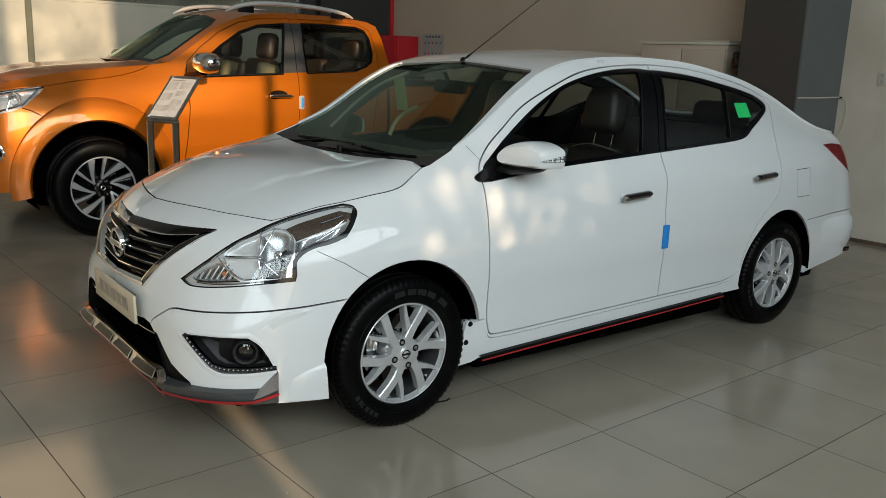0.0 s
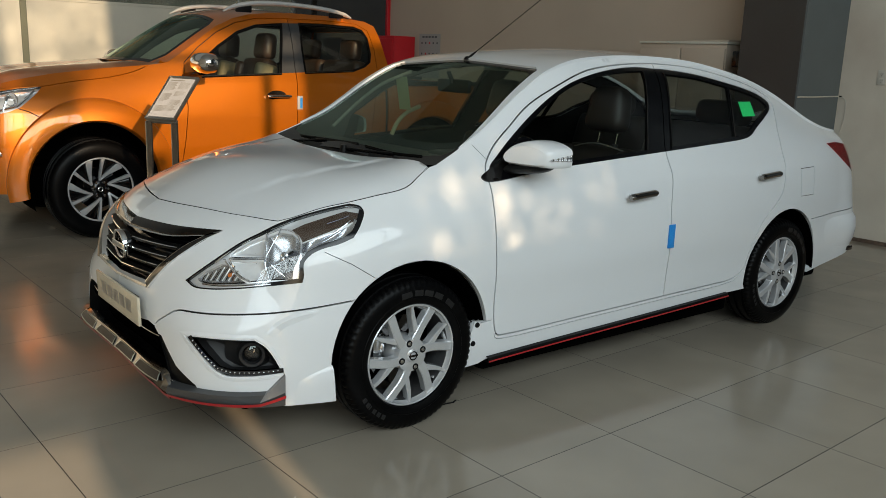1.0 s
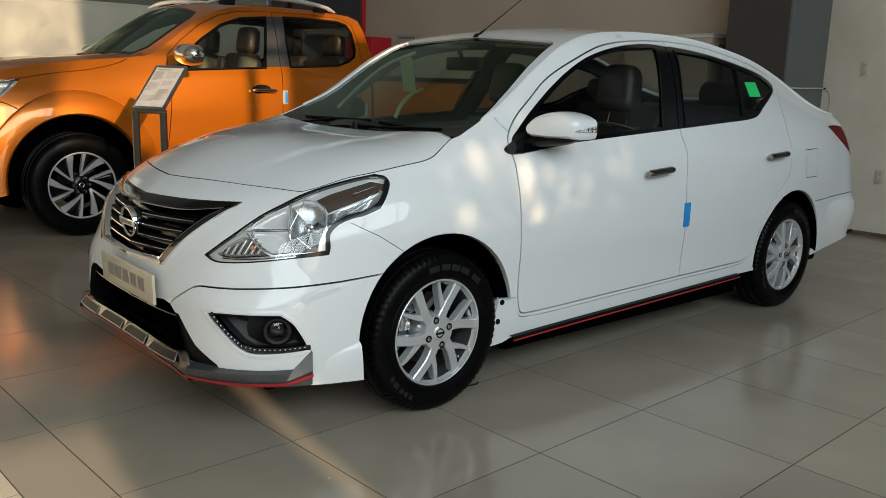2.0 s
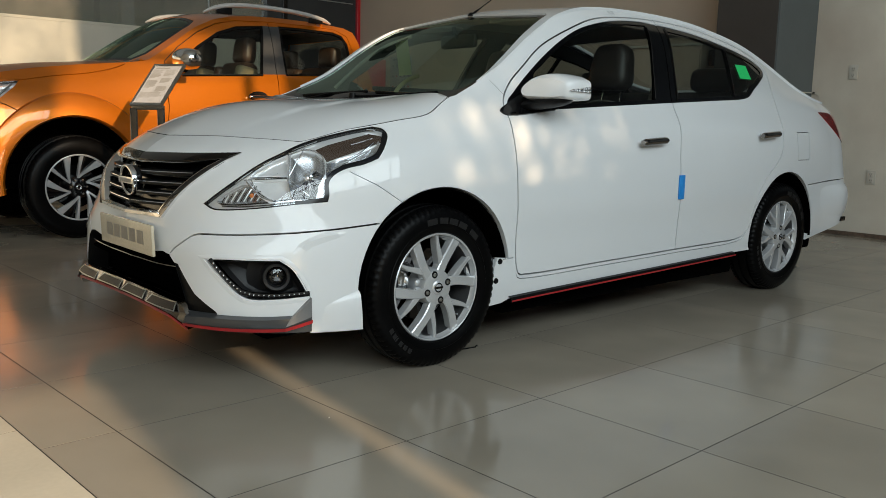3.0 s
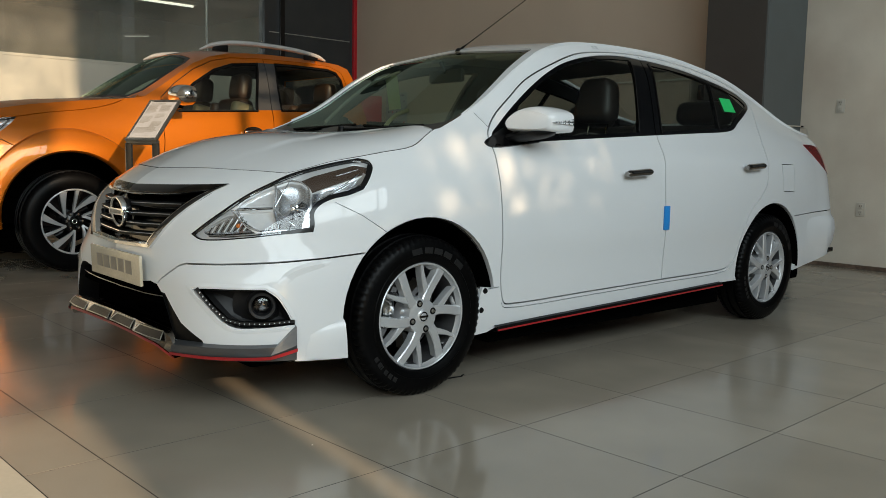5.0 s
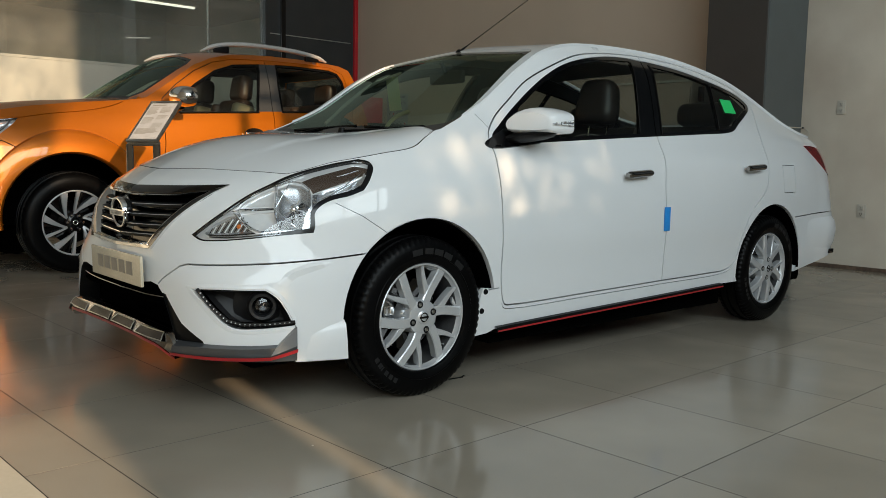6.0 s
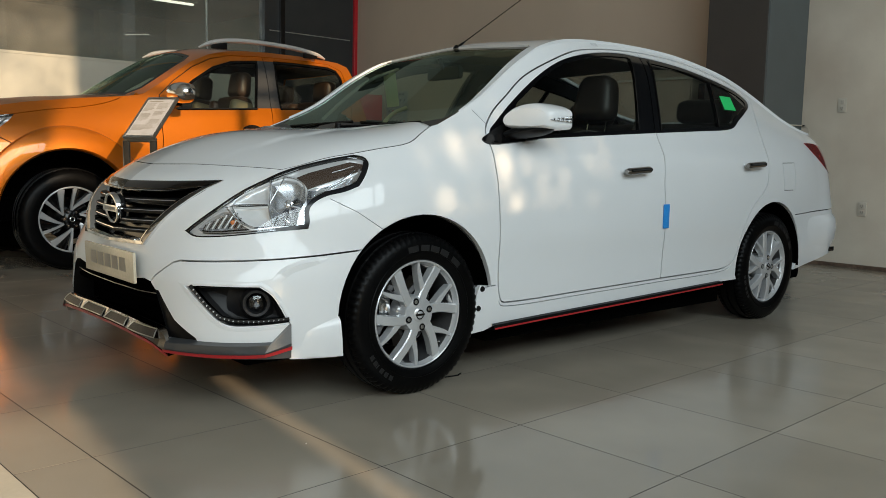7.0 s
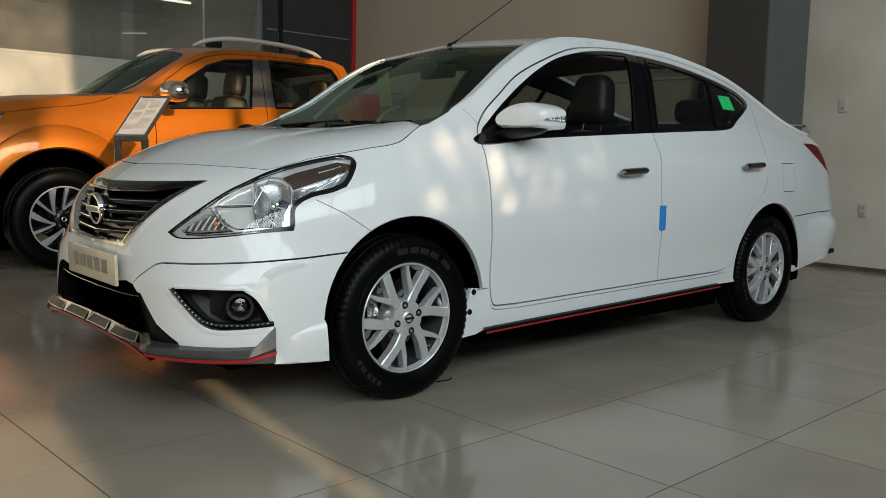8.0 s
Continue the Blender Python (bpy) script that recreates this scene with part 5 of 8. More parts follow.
for side in (False, True):
    lamp = skin_part("headlight", "border", GLOSS_BLACK, sedan, "large swept-back headlight with clear lens and chrome inside", depth=0.002, rim=0.012, mirror=side, cuts=lamp_cut, points=lamp_co)
    skin_part("lens", "cover", CLEAR_LENS, lamp, "clear lens", depth=0.003, rim=0, mirror=side, cuts=lamp_cut, points=lamp_co)
    skin_part("bezel", "lens", LAMP_MIRROR, lamp, "silver bezel round the reflectors", depth=0.016, rim=0.02, mirror=side, cuts=lamp_cut, points=lamp_co)
    skin_part("smoked_band", "smoke", LAMP_BROWN, lamp, "brown smoked band along the upper rear edge", depth=0.014, rim=0.006, mirror=side, cuts=lamp_cut, points=lamp_co)

    def bowl(outline_, rings, name, material, label="", low=(0.0, 0.0), smooth=True):
        """A hollow on the lamp's back: an outline drawn towards its middle while it sinks."""
        o = dense(outline_, 0.015)
        c = o.mean(0) + np.array(low)
        pts_, faces_ = [], []
        for sc, dd in rings:
            q = c + (o - c) * sc
            pts_ += [tuple(v) for v in SEDAN.point(q[:, 0], q[:, 1], dd)]
        m_ = len(o)
        for rr in range(len(rings) - 1):
            for i in range(m_):
                j = (i + 1) % m_
                faces_.append((rr * m_ + i, rr * m_ + j, (rr + 1) * m_ + j, (rr + 1) * m_ + i))
        g_ = (pts_, faces_)
        return part(name, flipped(g_) if side else g_, material, lamp, label, smooth=smooth)

    def web(line_, r_, depth, material=CHROME, name="web"):
        d_ = dense(line_, 0.02, False)
        g_ = tube(SEDAN.point(d_[:, 0], d_[:, 1], depth), r_, 6)
        part(name, flipped(g_) if side else g_, material, lamp)

    bowl(curvy(HIGH_UP, (0, 3, 5)), [(1.0, 0.016), (0.965, 0.026), (0.90, 0.030), (0.5, 0.034), (0.02, 0.035)], "high_beam_bowl", LAMP_MIRROR, "mirrored high beam reflector", (0.02, -0.02))
    bowl(curvy(HIGH_LOW, (0, 2, 3, 5)), [(1.0, 0.016), (0.965, 0.022), (0.90, 0.025), (0.5, 0.029), (0.02, 0.030)], "high_beam_bowl", LAMP_MIRROR, "mirrored lower half of the reflector", (0.02, 0.015))
    bowl(curvy(LOW, (0, 8, 9)), [(1.0, 0.016), (0.95, 0.024), (0.78, 0.040), (0.5, 0.052), (0.22, 0.058), (0.02, 0.058)], "low_beam_bowl", REFLECTOR, "mirrored low beam reflector", (0.012, -0.012))
    bowl(TIP, [(1.0, 0.016), (0.96, 0.030), (0.6, 0.036), (0.02, 0.036)], "indicator_bowl", REFLECTOR, "ribbed indicator chamber")
    bowl(curvy(TAIL_BOWL, (0, 3, 8)), [(1.0, 0.014), (0.93, 0.022), (0.7, 0.032), (0.4, 0.038), (0.02, 0.040)], "tail_bowl", BEZEL, "bright hollow swept to the rear", (-0.02, 0.012))
    # ribs of the indicator lens, slanted
    for i in range(13):
        s_ = 0.522 + i * 0.0125
        top_ = min(0.652 + i * 0.0068, 0.703, 0.700 - (s_ - 0.612) * 0.62 if s_ > 0.612 else 9.0)
        if top_ - 0.640 > 0.006:
            web([(s_, 0.634 + 0.0010 * i), (s_ + 0.55 * (top_ - 0.637), top_)], 0.0026 if i % 2 else 0.0018, 0.020, LAMP_MIRROR if i % 2 else DARK_CHROME, "lens_rib")
    c = SEDAN.point([0.638], [0.662], 0.024)[0]
    ball = moved(lathe([(0.0, 0.012), (0.007, 0.009), (0.009, 0.0), (0.007, -0.010), (0.0, -0.012)], 12), pose(*c, 0, 0, -40))
    part("indicator_bulb", flipped(ball) if side else ball, AMBER, lamp, "amber indicator bulb")
    c = SEDAN.point([0.852], [0.722], 0.046)[0]
    m_ = pose(c[0], c[1], c[2], 0, 0, -38)
    cap = part("bulb_cap", *(lambda g_: (flipped(g_) if side else g_,))(moved(lathe([(0.0, -0.030), (0.007, -0.028), (0.010, -0.020), (0.010, 0.0), (0.017, 0.004), (0.019, 0.012)], 16), m_)), CHROME, lamp)
    for i in range(9):      # small facets fanned round the bulb
        a_ = -2.3 + 0.42 * i
        ps = [(0.852 + r_ * math.cos(a_ + w_), 0.722 + r_ * math.sin(a_ + w_) * 0.9, d_) for r_, w_, d_ in ((0.016, -0.1, 0.042), (0.042, -0.09, 0.030), (0.042, 0.09, 0.036), (0.016, 0.1, 0.046))]
        q_ = [tuple(SEDAN.point([s_], [z_], d_)[0]) for s_, z_, d_ in ps]
        g = (q_ + [(x + 0.006, y + 0.006, z) for x, y, z in q_], [(0, 1, 2, 3), (7, 6, 5, 4), (0, 4, 5, 1), (1, 5, 6, 2), (2, 6, 7, 3), (3, 7, 4, 0)])
        part("facet", flipped(g) if side else g, (CHROME, DARK_CHROME, LAMP_MIRROR)[i % 3], lamp, smooth=False)
    # fine webs that divide the lamp
    web([(0.776, 0.806), (0.776, 0.765), (0.773, 0.726), (0.777, 0.700), (0.789, 0.652)], 0.0032, 0.0155)
    web([(0.626, 0.7175), (0.70, 0.721), (0.770, 0.725)], 0.0018, 0.016)
    web([(0.775, 0.727), (0.806, 0.775), (0.838, 0.817)], 0.0015, 0.018)
    web([(0.776, 0.724), (0.812, 0.694), (0.850, 0.664)], 0.0015, 0.018)
    web([(0.610, 0.708), (0.640, 0.684), (0.680, 0.658), (0.722, 0.645)], 0.0030, 0.0155)
    web([(0.600, 0.712), (0.626, 0.716), (0.650, 0.690), (0.676, 0.668), (0.712, 0.650)], 0.0016, 0.0145)
    web([(0.876, 0.656), (0.883, 0.692), (0.898, 0.716), (0.909, 0.738), (0.916, 0.770), (0.911, 0.798), (0.885, 0.817), (0.838, 0.822), (0.780, 0.805)], 0.0022, 0.0155)
    web([(0.57, 0.700), (0.664, 0.776), (0.762, 0.816), (0.834, 0.838), (0.94, 0.865), (1.10, 0.893), (1.15, 0.890)], 0.0030, 0.010)
    web([(0.664, 0.764), (0.762, 0.808), (0.834, 0.829), (0.90, 0.848)], 0.0014, 0.013)
    web([(0.53, 0.625), (0.60, 0.6255), (0.69, 0.633), (0.80, 0.645), (0.885, 0.651)], 0.0034, 0.012)
    web([(0.99, 0.782), (1.05, 0.806), (1.10, 0.832), (1.125, 0.846)], 0.0020, 0.016)
    web([(0.95, 0.758), (1.02, 0.784), (1.08, 0.812)], 0.0016, 0.020)
    web([(1.03, 0.838), (1.08, 0.850), (1.125, 0.862)], 0.0022, 0.011)

    # fog lamp in its pocket
    fog_in = inset(dense(FOG, 0.02), 0.004)
    cc = fog_in.mean(0)
    rings = [(1.0, 0.0), (0.97, 0.02), (0.85, 0.055), (0.5, 0.07), (0.02, 0.07)]
    pts = []
    for sc, dd in rings:
        q = cc + (fog_in - cc) * sc
        pts += [tuple(v) for v in SEDAN.point(q[:, 0], q[:, 1], dd)]
    m_ = len(fog_in)
    g = (pts, [(r_ * m_ + i, r_ * m_ + (i + 1) % m_, (r_ + 1) * m_ + (i + 1) % m_, (r_ + 1) * m_ + i) for r_ in range(4) for i in range(m_)])
    fog = part("fog_lamp", flipped(g) if side else g, POCKET, sedan, "black fog lamp pocket with a row of small lights")
    c = SEDAN.point([0.735], [0.395], 0.045)[0]
    nrm = SEDAN.normal([0.735], [0.395])[0]
    ang = math.degrees(math.atan2(nrm[0], -nrm[1]))
    bez = moved(lathe([(0.028, 0.03), (0.036, -0.028), (0.045, -0.03), (0.052, -0.015), (0.056, 0.02)], 28), pose(*c, 0, 0, ang * 0.9))
    cone = moved(lathe([(0.054, -0.006), (0.066, 0.010), (0.086, 0.024), (0.10, 0.030)], 28), pose(*c, 0, 0, ang * 0.9))
    part("fog_cone", flipped(cone) if side else cone, POCKET, fog)
    part("fog_bezel", flipped(bez) if side else bez, POCKET, fog)
    glass = moved(lathe([(0.0, -0.022), (0.02, -0.02), (0.034, -0.012)], 28), pose(*c, 0, 0, ang * 0.9))
    part("fog_lens", flipped(glass) if side else glass, CLEAR_LENS, fog, "round clear lens")
    bowlg = moved(lathe([(0.0, 0.02), (0.02, 0.014), (0.034, -0.008)], 28), pose(*c, 0, 0, ang * 0.9))
    part("fog_reflector", flipped(bowlg) if side else bowlg, GLOSS_BLACK, fog)
    led = dense([(0.522, 0.443), (0.582, 0.38), (0.625, 0.341), (0.665, 0.330), (0.74, 0.328), (0.83, 0.334)], 0.018, False)
    strip3 = SEDAN.point(led[:, 0] + 0.010, led[:, 1] + 0.006, 0.004)
    g = tube(strip3, 0.014, 6, 0.7)
    part("light_strip", flipped(g) if side else g, DARK_CHROME, fog, "smoky strip that holds small lights")
    loop = dense(curvy(FOG, (0, 3, 6)), 0.015)
    lines_ = [(inset(loop, -0.020), -0.001), (inset(loop, -0.012), 0.0018), (inset(loop, -0.005), 0.0018), (inset(loop, -0.001), -0.004)]
    lines_ = [(np.minimum(ring_, (0.844, 9.0)), h_) for ring_, h_ in lines_]
    pts = [tuple(v) for ring_, h_ in lines_ for v in SEDAN.point(ring_[:, 0], ring_[:, 1], -h_)]
    m_ = len(loop)
    g = (pts, [(r_ * m_ + i, (r_ + 1) * m_ + i, (r_ + 1) * m_ + (i + 1) % m_, r_ * m_ + (i + 1) % m_) for r_ in range(3) for i in range(m_)])
    part("fog_surround", flipped(g) if side else g, WHITE_PAINT, fog, "raised white surround")
    for p in strip3[1:-1]:
        g = rbox((0.009, 0.007, 0.009), (p[0] - 0.005, p[1] - 0.007, p[2] + 0.001), 0.002, 1)
        part("led", flipped(g) if side else g, BEZEL, fog)

# grille: recess, slats, chrome frame, badge
grille_cut, grille_co = cut(dense(GRILLE, 0.03), [], (0.04, 0.03))
grille = skin_part("grille", "rest", GLOSS_BLACK, sedan, "black slatted grille with a chrome frame", depth=0.055, rim=0, both=True, cuts=grille_cut, points=grille_co)
wall_line = dense(GRILLE[:-1] + [GRILLE[-1]], 0.03, False)
a = SEDAN.point(wall_line[:, 0], wall_line[:, 1], 0.0)
b = SEDAN.point(wall_line[:, 0], wall_line[:, 1], 0.058)
n = len(a)
g = [tuple(p) for p in a] + [tuple(p) for p in b], [(i, i + 1, n + i + 1, n + i) for i in range(n - 1)]
part("grille_wall", join(g, flipped(g)), GLOSS_BLACK, grille)


def ribbon(rows, material, name, parent, label="", thick=0.0, closed_mid=True, both=True):
    """A bent strip over the skin: rows of (s, z, height out) lines side by side."""
    lines = []
    for row in rows:
        r_ = np.array(row, float)
        d_ = np.stack([hermite(np.linspace(0, 1, len(r_)), r_[:, c_], np.linspace(0, 1, 40)) for c_ in range(3)], 1)
        lines.append(np.array([SEDAN.point([s_], [z_], -h_)[0] for s_, z_, h_ in d_]))
    n_ = 40
    pts_ = [tuple(p) for l in lines for p in l]
    faces_ = [(r_ * n_ + i, r_ * n_ + i + 1, (r_ + 1) * n_ + i + 1, (r_ + 1) * n_ + i) for r_ in range(len(lines) - 1) for i in range(n_ - 1)]
    g_ = (pts_, faces_)
    if all(abs(row[0][0]) < 1e-9 for row in rows):
        return part(name, join(g_, flipped(g_)), material, parent, label)
    made = part(name, g_, material, parent, label)
    other = part(name, flipped(g_), material, parent, label)
    return made, other


# the V: a wide dark chrome band with bright rims from the upper corner down to the plate
outer = [(0.558, 0.803), (0.50, 0.777), (0.42, 0.721), (0.35, 0.662), (0.29, 0.598), (0.262, 0.567)]
inner = [(0.465, 0.778), (0.41, 0.748), (0.34, 0.692), (0.28, 0.640), (0.232, 0.592), (0.215, 0.567)]
lerp = lambda u: [(a_[0] + (b_[0] - a_[0]) * u, a_[1] + (b_[1] - a_[1]) * u) for a_, b_ in zip(outer, inner)]
ribbon([[(*p, -0.002) for p in outer], [(*p, 0.012) for p in lerp(0.05)], [(*p, 0.012) for p in lerp(0.1)]], CHROME, "chrome_rim", grille)
ribbon([[(*p, 0.012) for p in lerp(0.1)], [(*p, 0.006) for p in lerp(0.5)], [(*p, 0.004) for p in lerp(0.92)]], DARK_CHROME, "chrome_wing", grille, "dark chrome V wing")
ribbon([[(*p, 0.004) for p in lerp(0.92)], [(*p, 0.004) for p in lerp(1.0)], [(*p, -0.05) for p in lerp(1.05)]], CHROME, "chrome_rim", grille)
ribbon([[(0.0, 0.790, -0.004), (0.3, 0.798, -0.004), (0.55, 0.806, -0.002)], [(0.0, 0.784, 0.008), (0.3, 0.792, 0.008), (0.55, 0.804, 0.002)], [(0.0, 0.762, 0.005), (0.25, 0.767, 0.005), (0.48, 0.787, 0.002)], [(0.0, 0.757, 0.0), (0.25, 0.762, 0.0), (0.47, 0.782, 0.0)]], DARK_CHROME, "upper_bar", grille, "wide dark chrome bar across the grille top")
ribbon([[(0.0, 0.759, 0.0), (0.25, 0.764, 0.0), (0.475, 0.784, 0.0)], [(0.0, 0.754, 0.007), (0.25, 0.759, 0.007), (0.465, 0.780, 0.004)], [(0.0, 0.750, -0.01), (0.25, 0.755, -0.01), (0.46, 0.777, -0.01)]], CHROME, "chrome_rim", grille)
ribbon([[(0.0, 0.578, -0.004), (0.22, 0.587, -0.004)], [(0.0, 0.572, 0.008), (0.24, 0.578, 0.008)], [(0.0, 0.560, 0.006), (0.262, 0.567, 0.006)], [(0.0, 0.556, -0.004), (0.262, 0.563, -0.004)]], CHROME, "chrome_rim", grille, "chrome strip below the grille")
for z0, reach in ((0.718, 0.355), (0.680, 0.315), (0.642, 0.272), (0.606, 0.238)):
    ribbon([[(0.0, z0 + 0.008, -0.03), (reach, z0 + 0.016, -0.03)], [(0.0, z0 + 0.0025, -0.006), (reach, z0 + 0.0105, -0.010)]], MATT_BLACK, "slat_top", grille)
    ribbon([[(0.0, z0 + 0.0025, -0.006), (reach, z0 + 0.0105, -0.010)], [(0.0, z0, -0.005), (reach, z0 + 0.008, -0.009)]], CHROME, "slat_edge", grille)
    ribbon([[(0.0, z0, -0.006), (reach, z0 + 0.008, -0.010)], [(0.0, z0 - 0.010, -0.012), (reach, z0 - 0.002, -0.016)], [(0.0, z0 - 0.012, -0.05), (reach, z0 - 0.004, -0.05)]], MATT_BLACK, "slat", grille)
bx = SEDAN.point([0], [0.682], -0.006)[0][0]
badge = part("badge", moved(lathe([(0.051, 0.010), (0.049, -0.004), (0.053, -0.009), (0.058, -0.008), (0.061, 0.0), (0.059, 0.012)], 40, "x"), pose(bx, 0, 0.682, 0, -6, 0)), CHROME, grille, "round chrome badge ring with a bar across")
bar_geo = rbox((0.014, 0.124, 0.026), (bx - 0.006, 0, 0.682), 0.004)
part("badge_bar", bar_geo, CHROME, badge)
part("badge_back", moved(lathe([(0.0, 0.012), (0.054, 0.012), (0.054, 0.03)], 32, "x"), pose(bx, 0, 0.682, 0, -6, 0)), GLOSS_BLACK, badge)
for i, (y0, w) in enumerate(((-0.042, 0.013), (-0.024, 0.006), (-0.008, 0.013), (0.010, 0.013), (0.028, 0.013), (0.044, 0.011))):
    part("badge_mark", rbox((0.003, w, 0.014), (bx - 0.0135, -y0, 0.682), 0.001, 1), PLATE_INK, badge)

# intake and fins below the plate
intake_cut, intake_co = cut(dense(INTAKE, 0.03), [], (0.05, 0.03))
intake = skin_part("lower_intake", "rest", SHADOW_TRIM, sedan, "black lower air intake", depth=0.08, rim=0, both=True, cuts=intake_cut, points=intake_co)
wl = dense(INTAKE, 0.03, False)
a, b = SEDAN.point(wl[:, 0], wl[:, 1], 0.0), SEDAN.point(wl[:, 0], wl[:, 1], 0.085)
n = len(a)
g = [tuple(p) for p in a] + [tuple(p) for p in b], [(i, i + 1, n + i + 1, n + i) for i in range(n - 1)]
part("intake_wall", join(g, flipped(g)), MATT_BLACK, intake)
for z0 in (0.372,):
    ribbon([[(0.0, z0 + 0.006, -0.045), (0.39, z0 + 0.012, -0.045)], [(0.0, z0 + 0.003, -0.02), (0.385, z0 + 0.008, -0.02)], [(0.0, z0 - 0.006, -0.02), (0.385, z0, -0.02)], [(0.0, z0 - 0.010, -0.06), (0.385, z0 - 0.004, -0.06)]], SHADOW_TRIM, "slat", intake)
d_ = dense([(0.0, 0.392), (0.2, 0.394), (0.37, 0.402)], 0.03, False)
g = tube(SEDAN.point(d_[:, 0], d_[:, 1], 0.018), 0.0018, 5)
part("slat_edge", join(g, flipped(g)), BRUSHED, intake)
for side in (False, True):
    skin_part("intake_fin", "fin", MATT_BLACK, sedan, "black triangular fin beside the intake", depth=0.006, mirror=side)

# plate with five plain marks
plate = part("number_plate", rbox((0.012, 0.50, 0.112), (0, 0, 0), 0.004), PLATE, sedan, "cream show plate with grey marks")
plate.matrix_basis = pose(-0.892, -0.045, 0.488, 0, -2, 0)
for i in range(5):
    x0 = 0.148 - i * 0.074
    letter = part("plate_mark", rbox((0.002, 0.056, 0.050), (-0.0068, x0, 0.004), 0.0008, 1), PLATE_INK, plate)
part("plate_bracket", rbox((0.03, 0.30, 0.06), (0.022, 0, 0), 0.004), MATT_BLACK, plate)

# splitter under the bumper: grey wings at the corners, a bright bowed blade between them, a red line along its foot
wing = ribbon([[(0.44, 0.262, -0.01), (0.56, 0.266, -0.01), (0.70, 0.266, -0.01), (0.79, 0.268, -0.01)],
               [(0.455, 0.252, 0.036), (0.56, 0.257, 0.028), (0.70, 0.257, 0.026), (0.782, 0.259, 0.022)],
               [(0.455, 0.231, 0.046), (0.56, 0.231, 0.034), (0.70, 0.230, 0.032), (0.768, 0.232, 0.03)],
               [(0.455, 0.215, 0.040), (0.56, 0.213, 0.028), (0.70, 0.212, 0.026), (0.768, 0.210, 0.024)],
               [(0.455, 0.212, -0.06), (0.56, 0.212, -0.06), (0.70, 0.21, -0.06), (0.768, 0.208, -0.05)]], GREY_PLASTIC, "splitter_wing", sedan, "grey splitter wing with a red line")
ribbon([[(0.79, 0.268, -0.010), (0.842, 0.330, -0.006)], [(0.782, 0.259, 0.022), (0.847, 0.324, 0.010)], [(0.768, 0.232, 0.030), (0.847, 0.262, 0.018)]], WING_GREY, "wing_tip", wing[0], "upturned lighter grey tip")
ribbon([[(0.768, 0.232, 0.030), (0.847, 0.262, 0.018)], [(0.768, 0.210, 0.024), (0.847, 0.208, 0.012)], [(0.768, 0.208, -0.05), (0.847, 0.206, -0.03)]], GREY_PLASTIC, "wing_tip_foot", wing[0])
ribbon([[(0.45, 0.228, 0.0505), (0.56, 0.228, 0.0385), (0.70, 0.228, 0.0365), (0.768, 0.229, 0.0345)], [(0.45, 0.217, 0.0475), (0.56, 0.216, 0.0355), (0.70, 0.216, 0.0335), (0.768, 0.217, 0.0315)]], RED_STRIPE, "red_line", wing[0])
ribbon([[(0.768, 0.229, 0.0345), (0.849, 0.252, 0.0225)], [(0.768, 0.217, 0.0315), (0.849, 0.239, 0.0195)]], RED_STRIPE, "red_line", wing[0])
blade = ribbon([[(0.0, 0.302, -0.015), (0.2, 0.300, -0.015), (0.36, 0.296, -0.012), (0.43, 0.285, 0.0), (0.468, 0.240, 0.028)],
                [(0.0, 0.296, 0.012), (0.2, 0.294, 0.012), (0.36, 0.289, 0.014), (0.43, 0.274, 0.020), (0.468, 0.232, 0.034)],
                [(0.0, 0.262, 0.040), (0.2, 0.260, 0.040), (0.36, 0.251, 0.042), (0.42, 0.232, 0.040), (0.458, 0.208, 0.036)],
                [(0.0, 0.248, 0.038), (0.2, 0.246, 0.038), (0.36, 0.238, 0.040), (0.42, 0.218, 0.038), (0.456, 0.200, 0.034)],
                [(0.0, 0.244, -0.05), (0.2, 0.242, -0.05), (0.36, 0.236, -0.05), (0.42, 0.216, -0.04), (0.45, 0.200, -0.04)]], SATIN, "splitter_blade", sedan, "bright silver splitter blade with dark windows")
ribbon([[(0.0, 0.259, 0.043), (0.2, 0.257, 0.043), (0.36, 0.248, 0.045), (0.42, 0.228, 0.043), (0.456, 0.207, 0.039)], [(0.0, 0.246, 0.041), (0.2, 0.244, 0.041), (0.36, 0.236, 0.043), (0.42, 0.215, 0.041), (0.454, 0.198, 0.037)]], RED_STRIPE, "red_line", blade)
for a0, a1 in ((0.012, 0.185), (0.215, 0.405)):
    dz = -0.012 * (a0 / 0.35) ** 2
    ribbon([[(a0 + 0.014, 0.291 + dz, 0.0165), (a1 - 0.008, 0.291 + dz, 0.0165)], [(a0 + 0.007, 0.279 + dz, 0.0295), (a1 - 0.004, 0.279 + dz, 0.0295)], [(a0, 0.266 + dz, 0.0405), (a1, 0.265 + dz, 0.0405)]], MESH_DARK, "splitter_window", blade)
    ring_ = [(a0 + 0.014, 0.291 + dz, 0.0175), (a0 + 0.007, 0.279 + dz, 0.0305), (a0, 0.266 + dz, 0.0415), (a1, 0.265 + dz, 0.0415), (a1 - 0.004, 0.279 + dz, 0.0305), (a1 - 0.008, 0.291 + dz, 0.0175), (a0 + 0.014, 0.291 + dz, 0.0175)]
    edge_ = np.vstack([np.linspace(p_, q_, 5)[:-1] for p_, q_ in zip(np.array(ring_)[:-1], np.array(ring_)[1:])] + [np.array(ring_[:1])])
    g = tube([SEDAN.point([s_], [z_], -h_)[0] for s_, z_, h_ in edge_], 0.0022, 5)
    part("window_rim", g, BRUSHED, blade)
    part("window_rim", flipped(g), BRUSHED, blade)
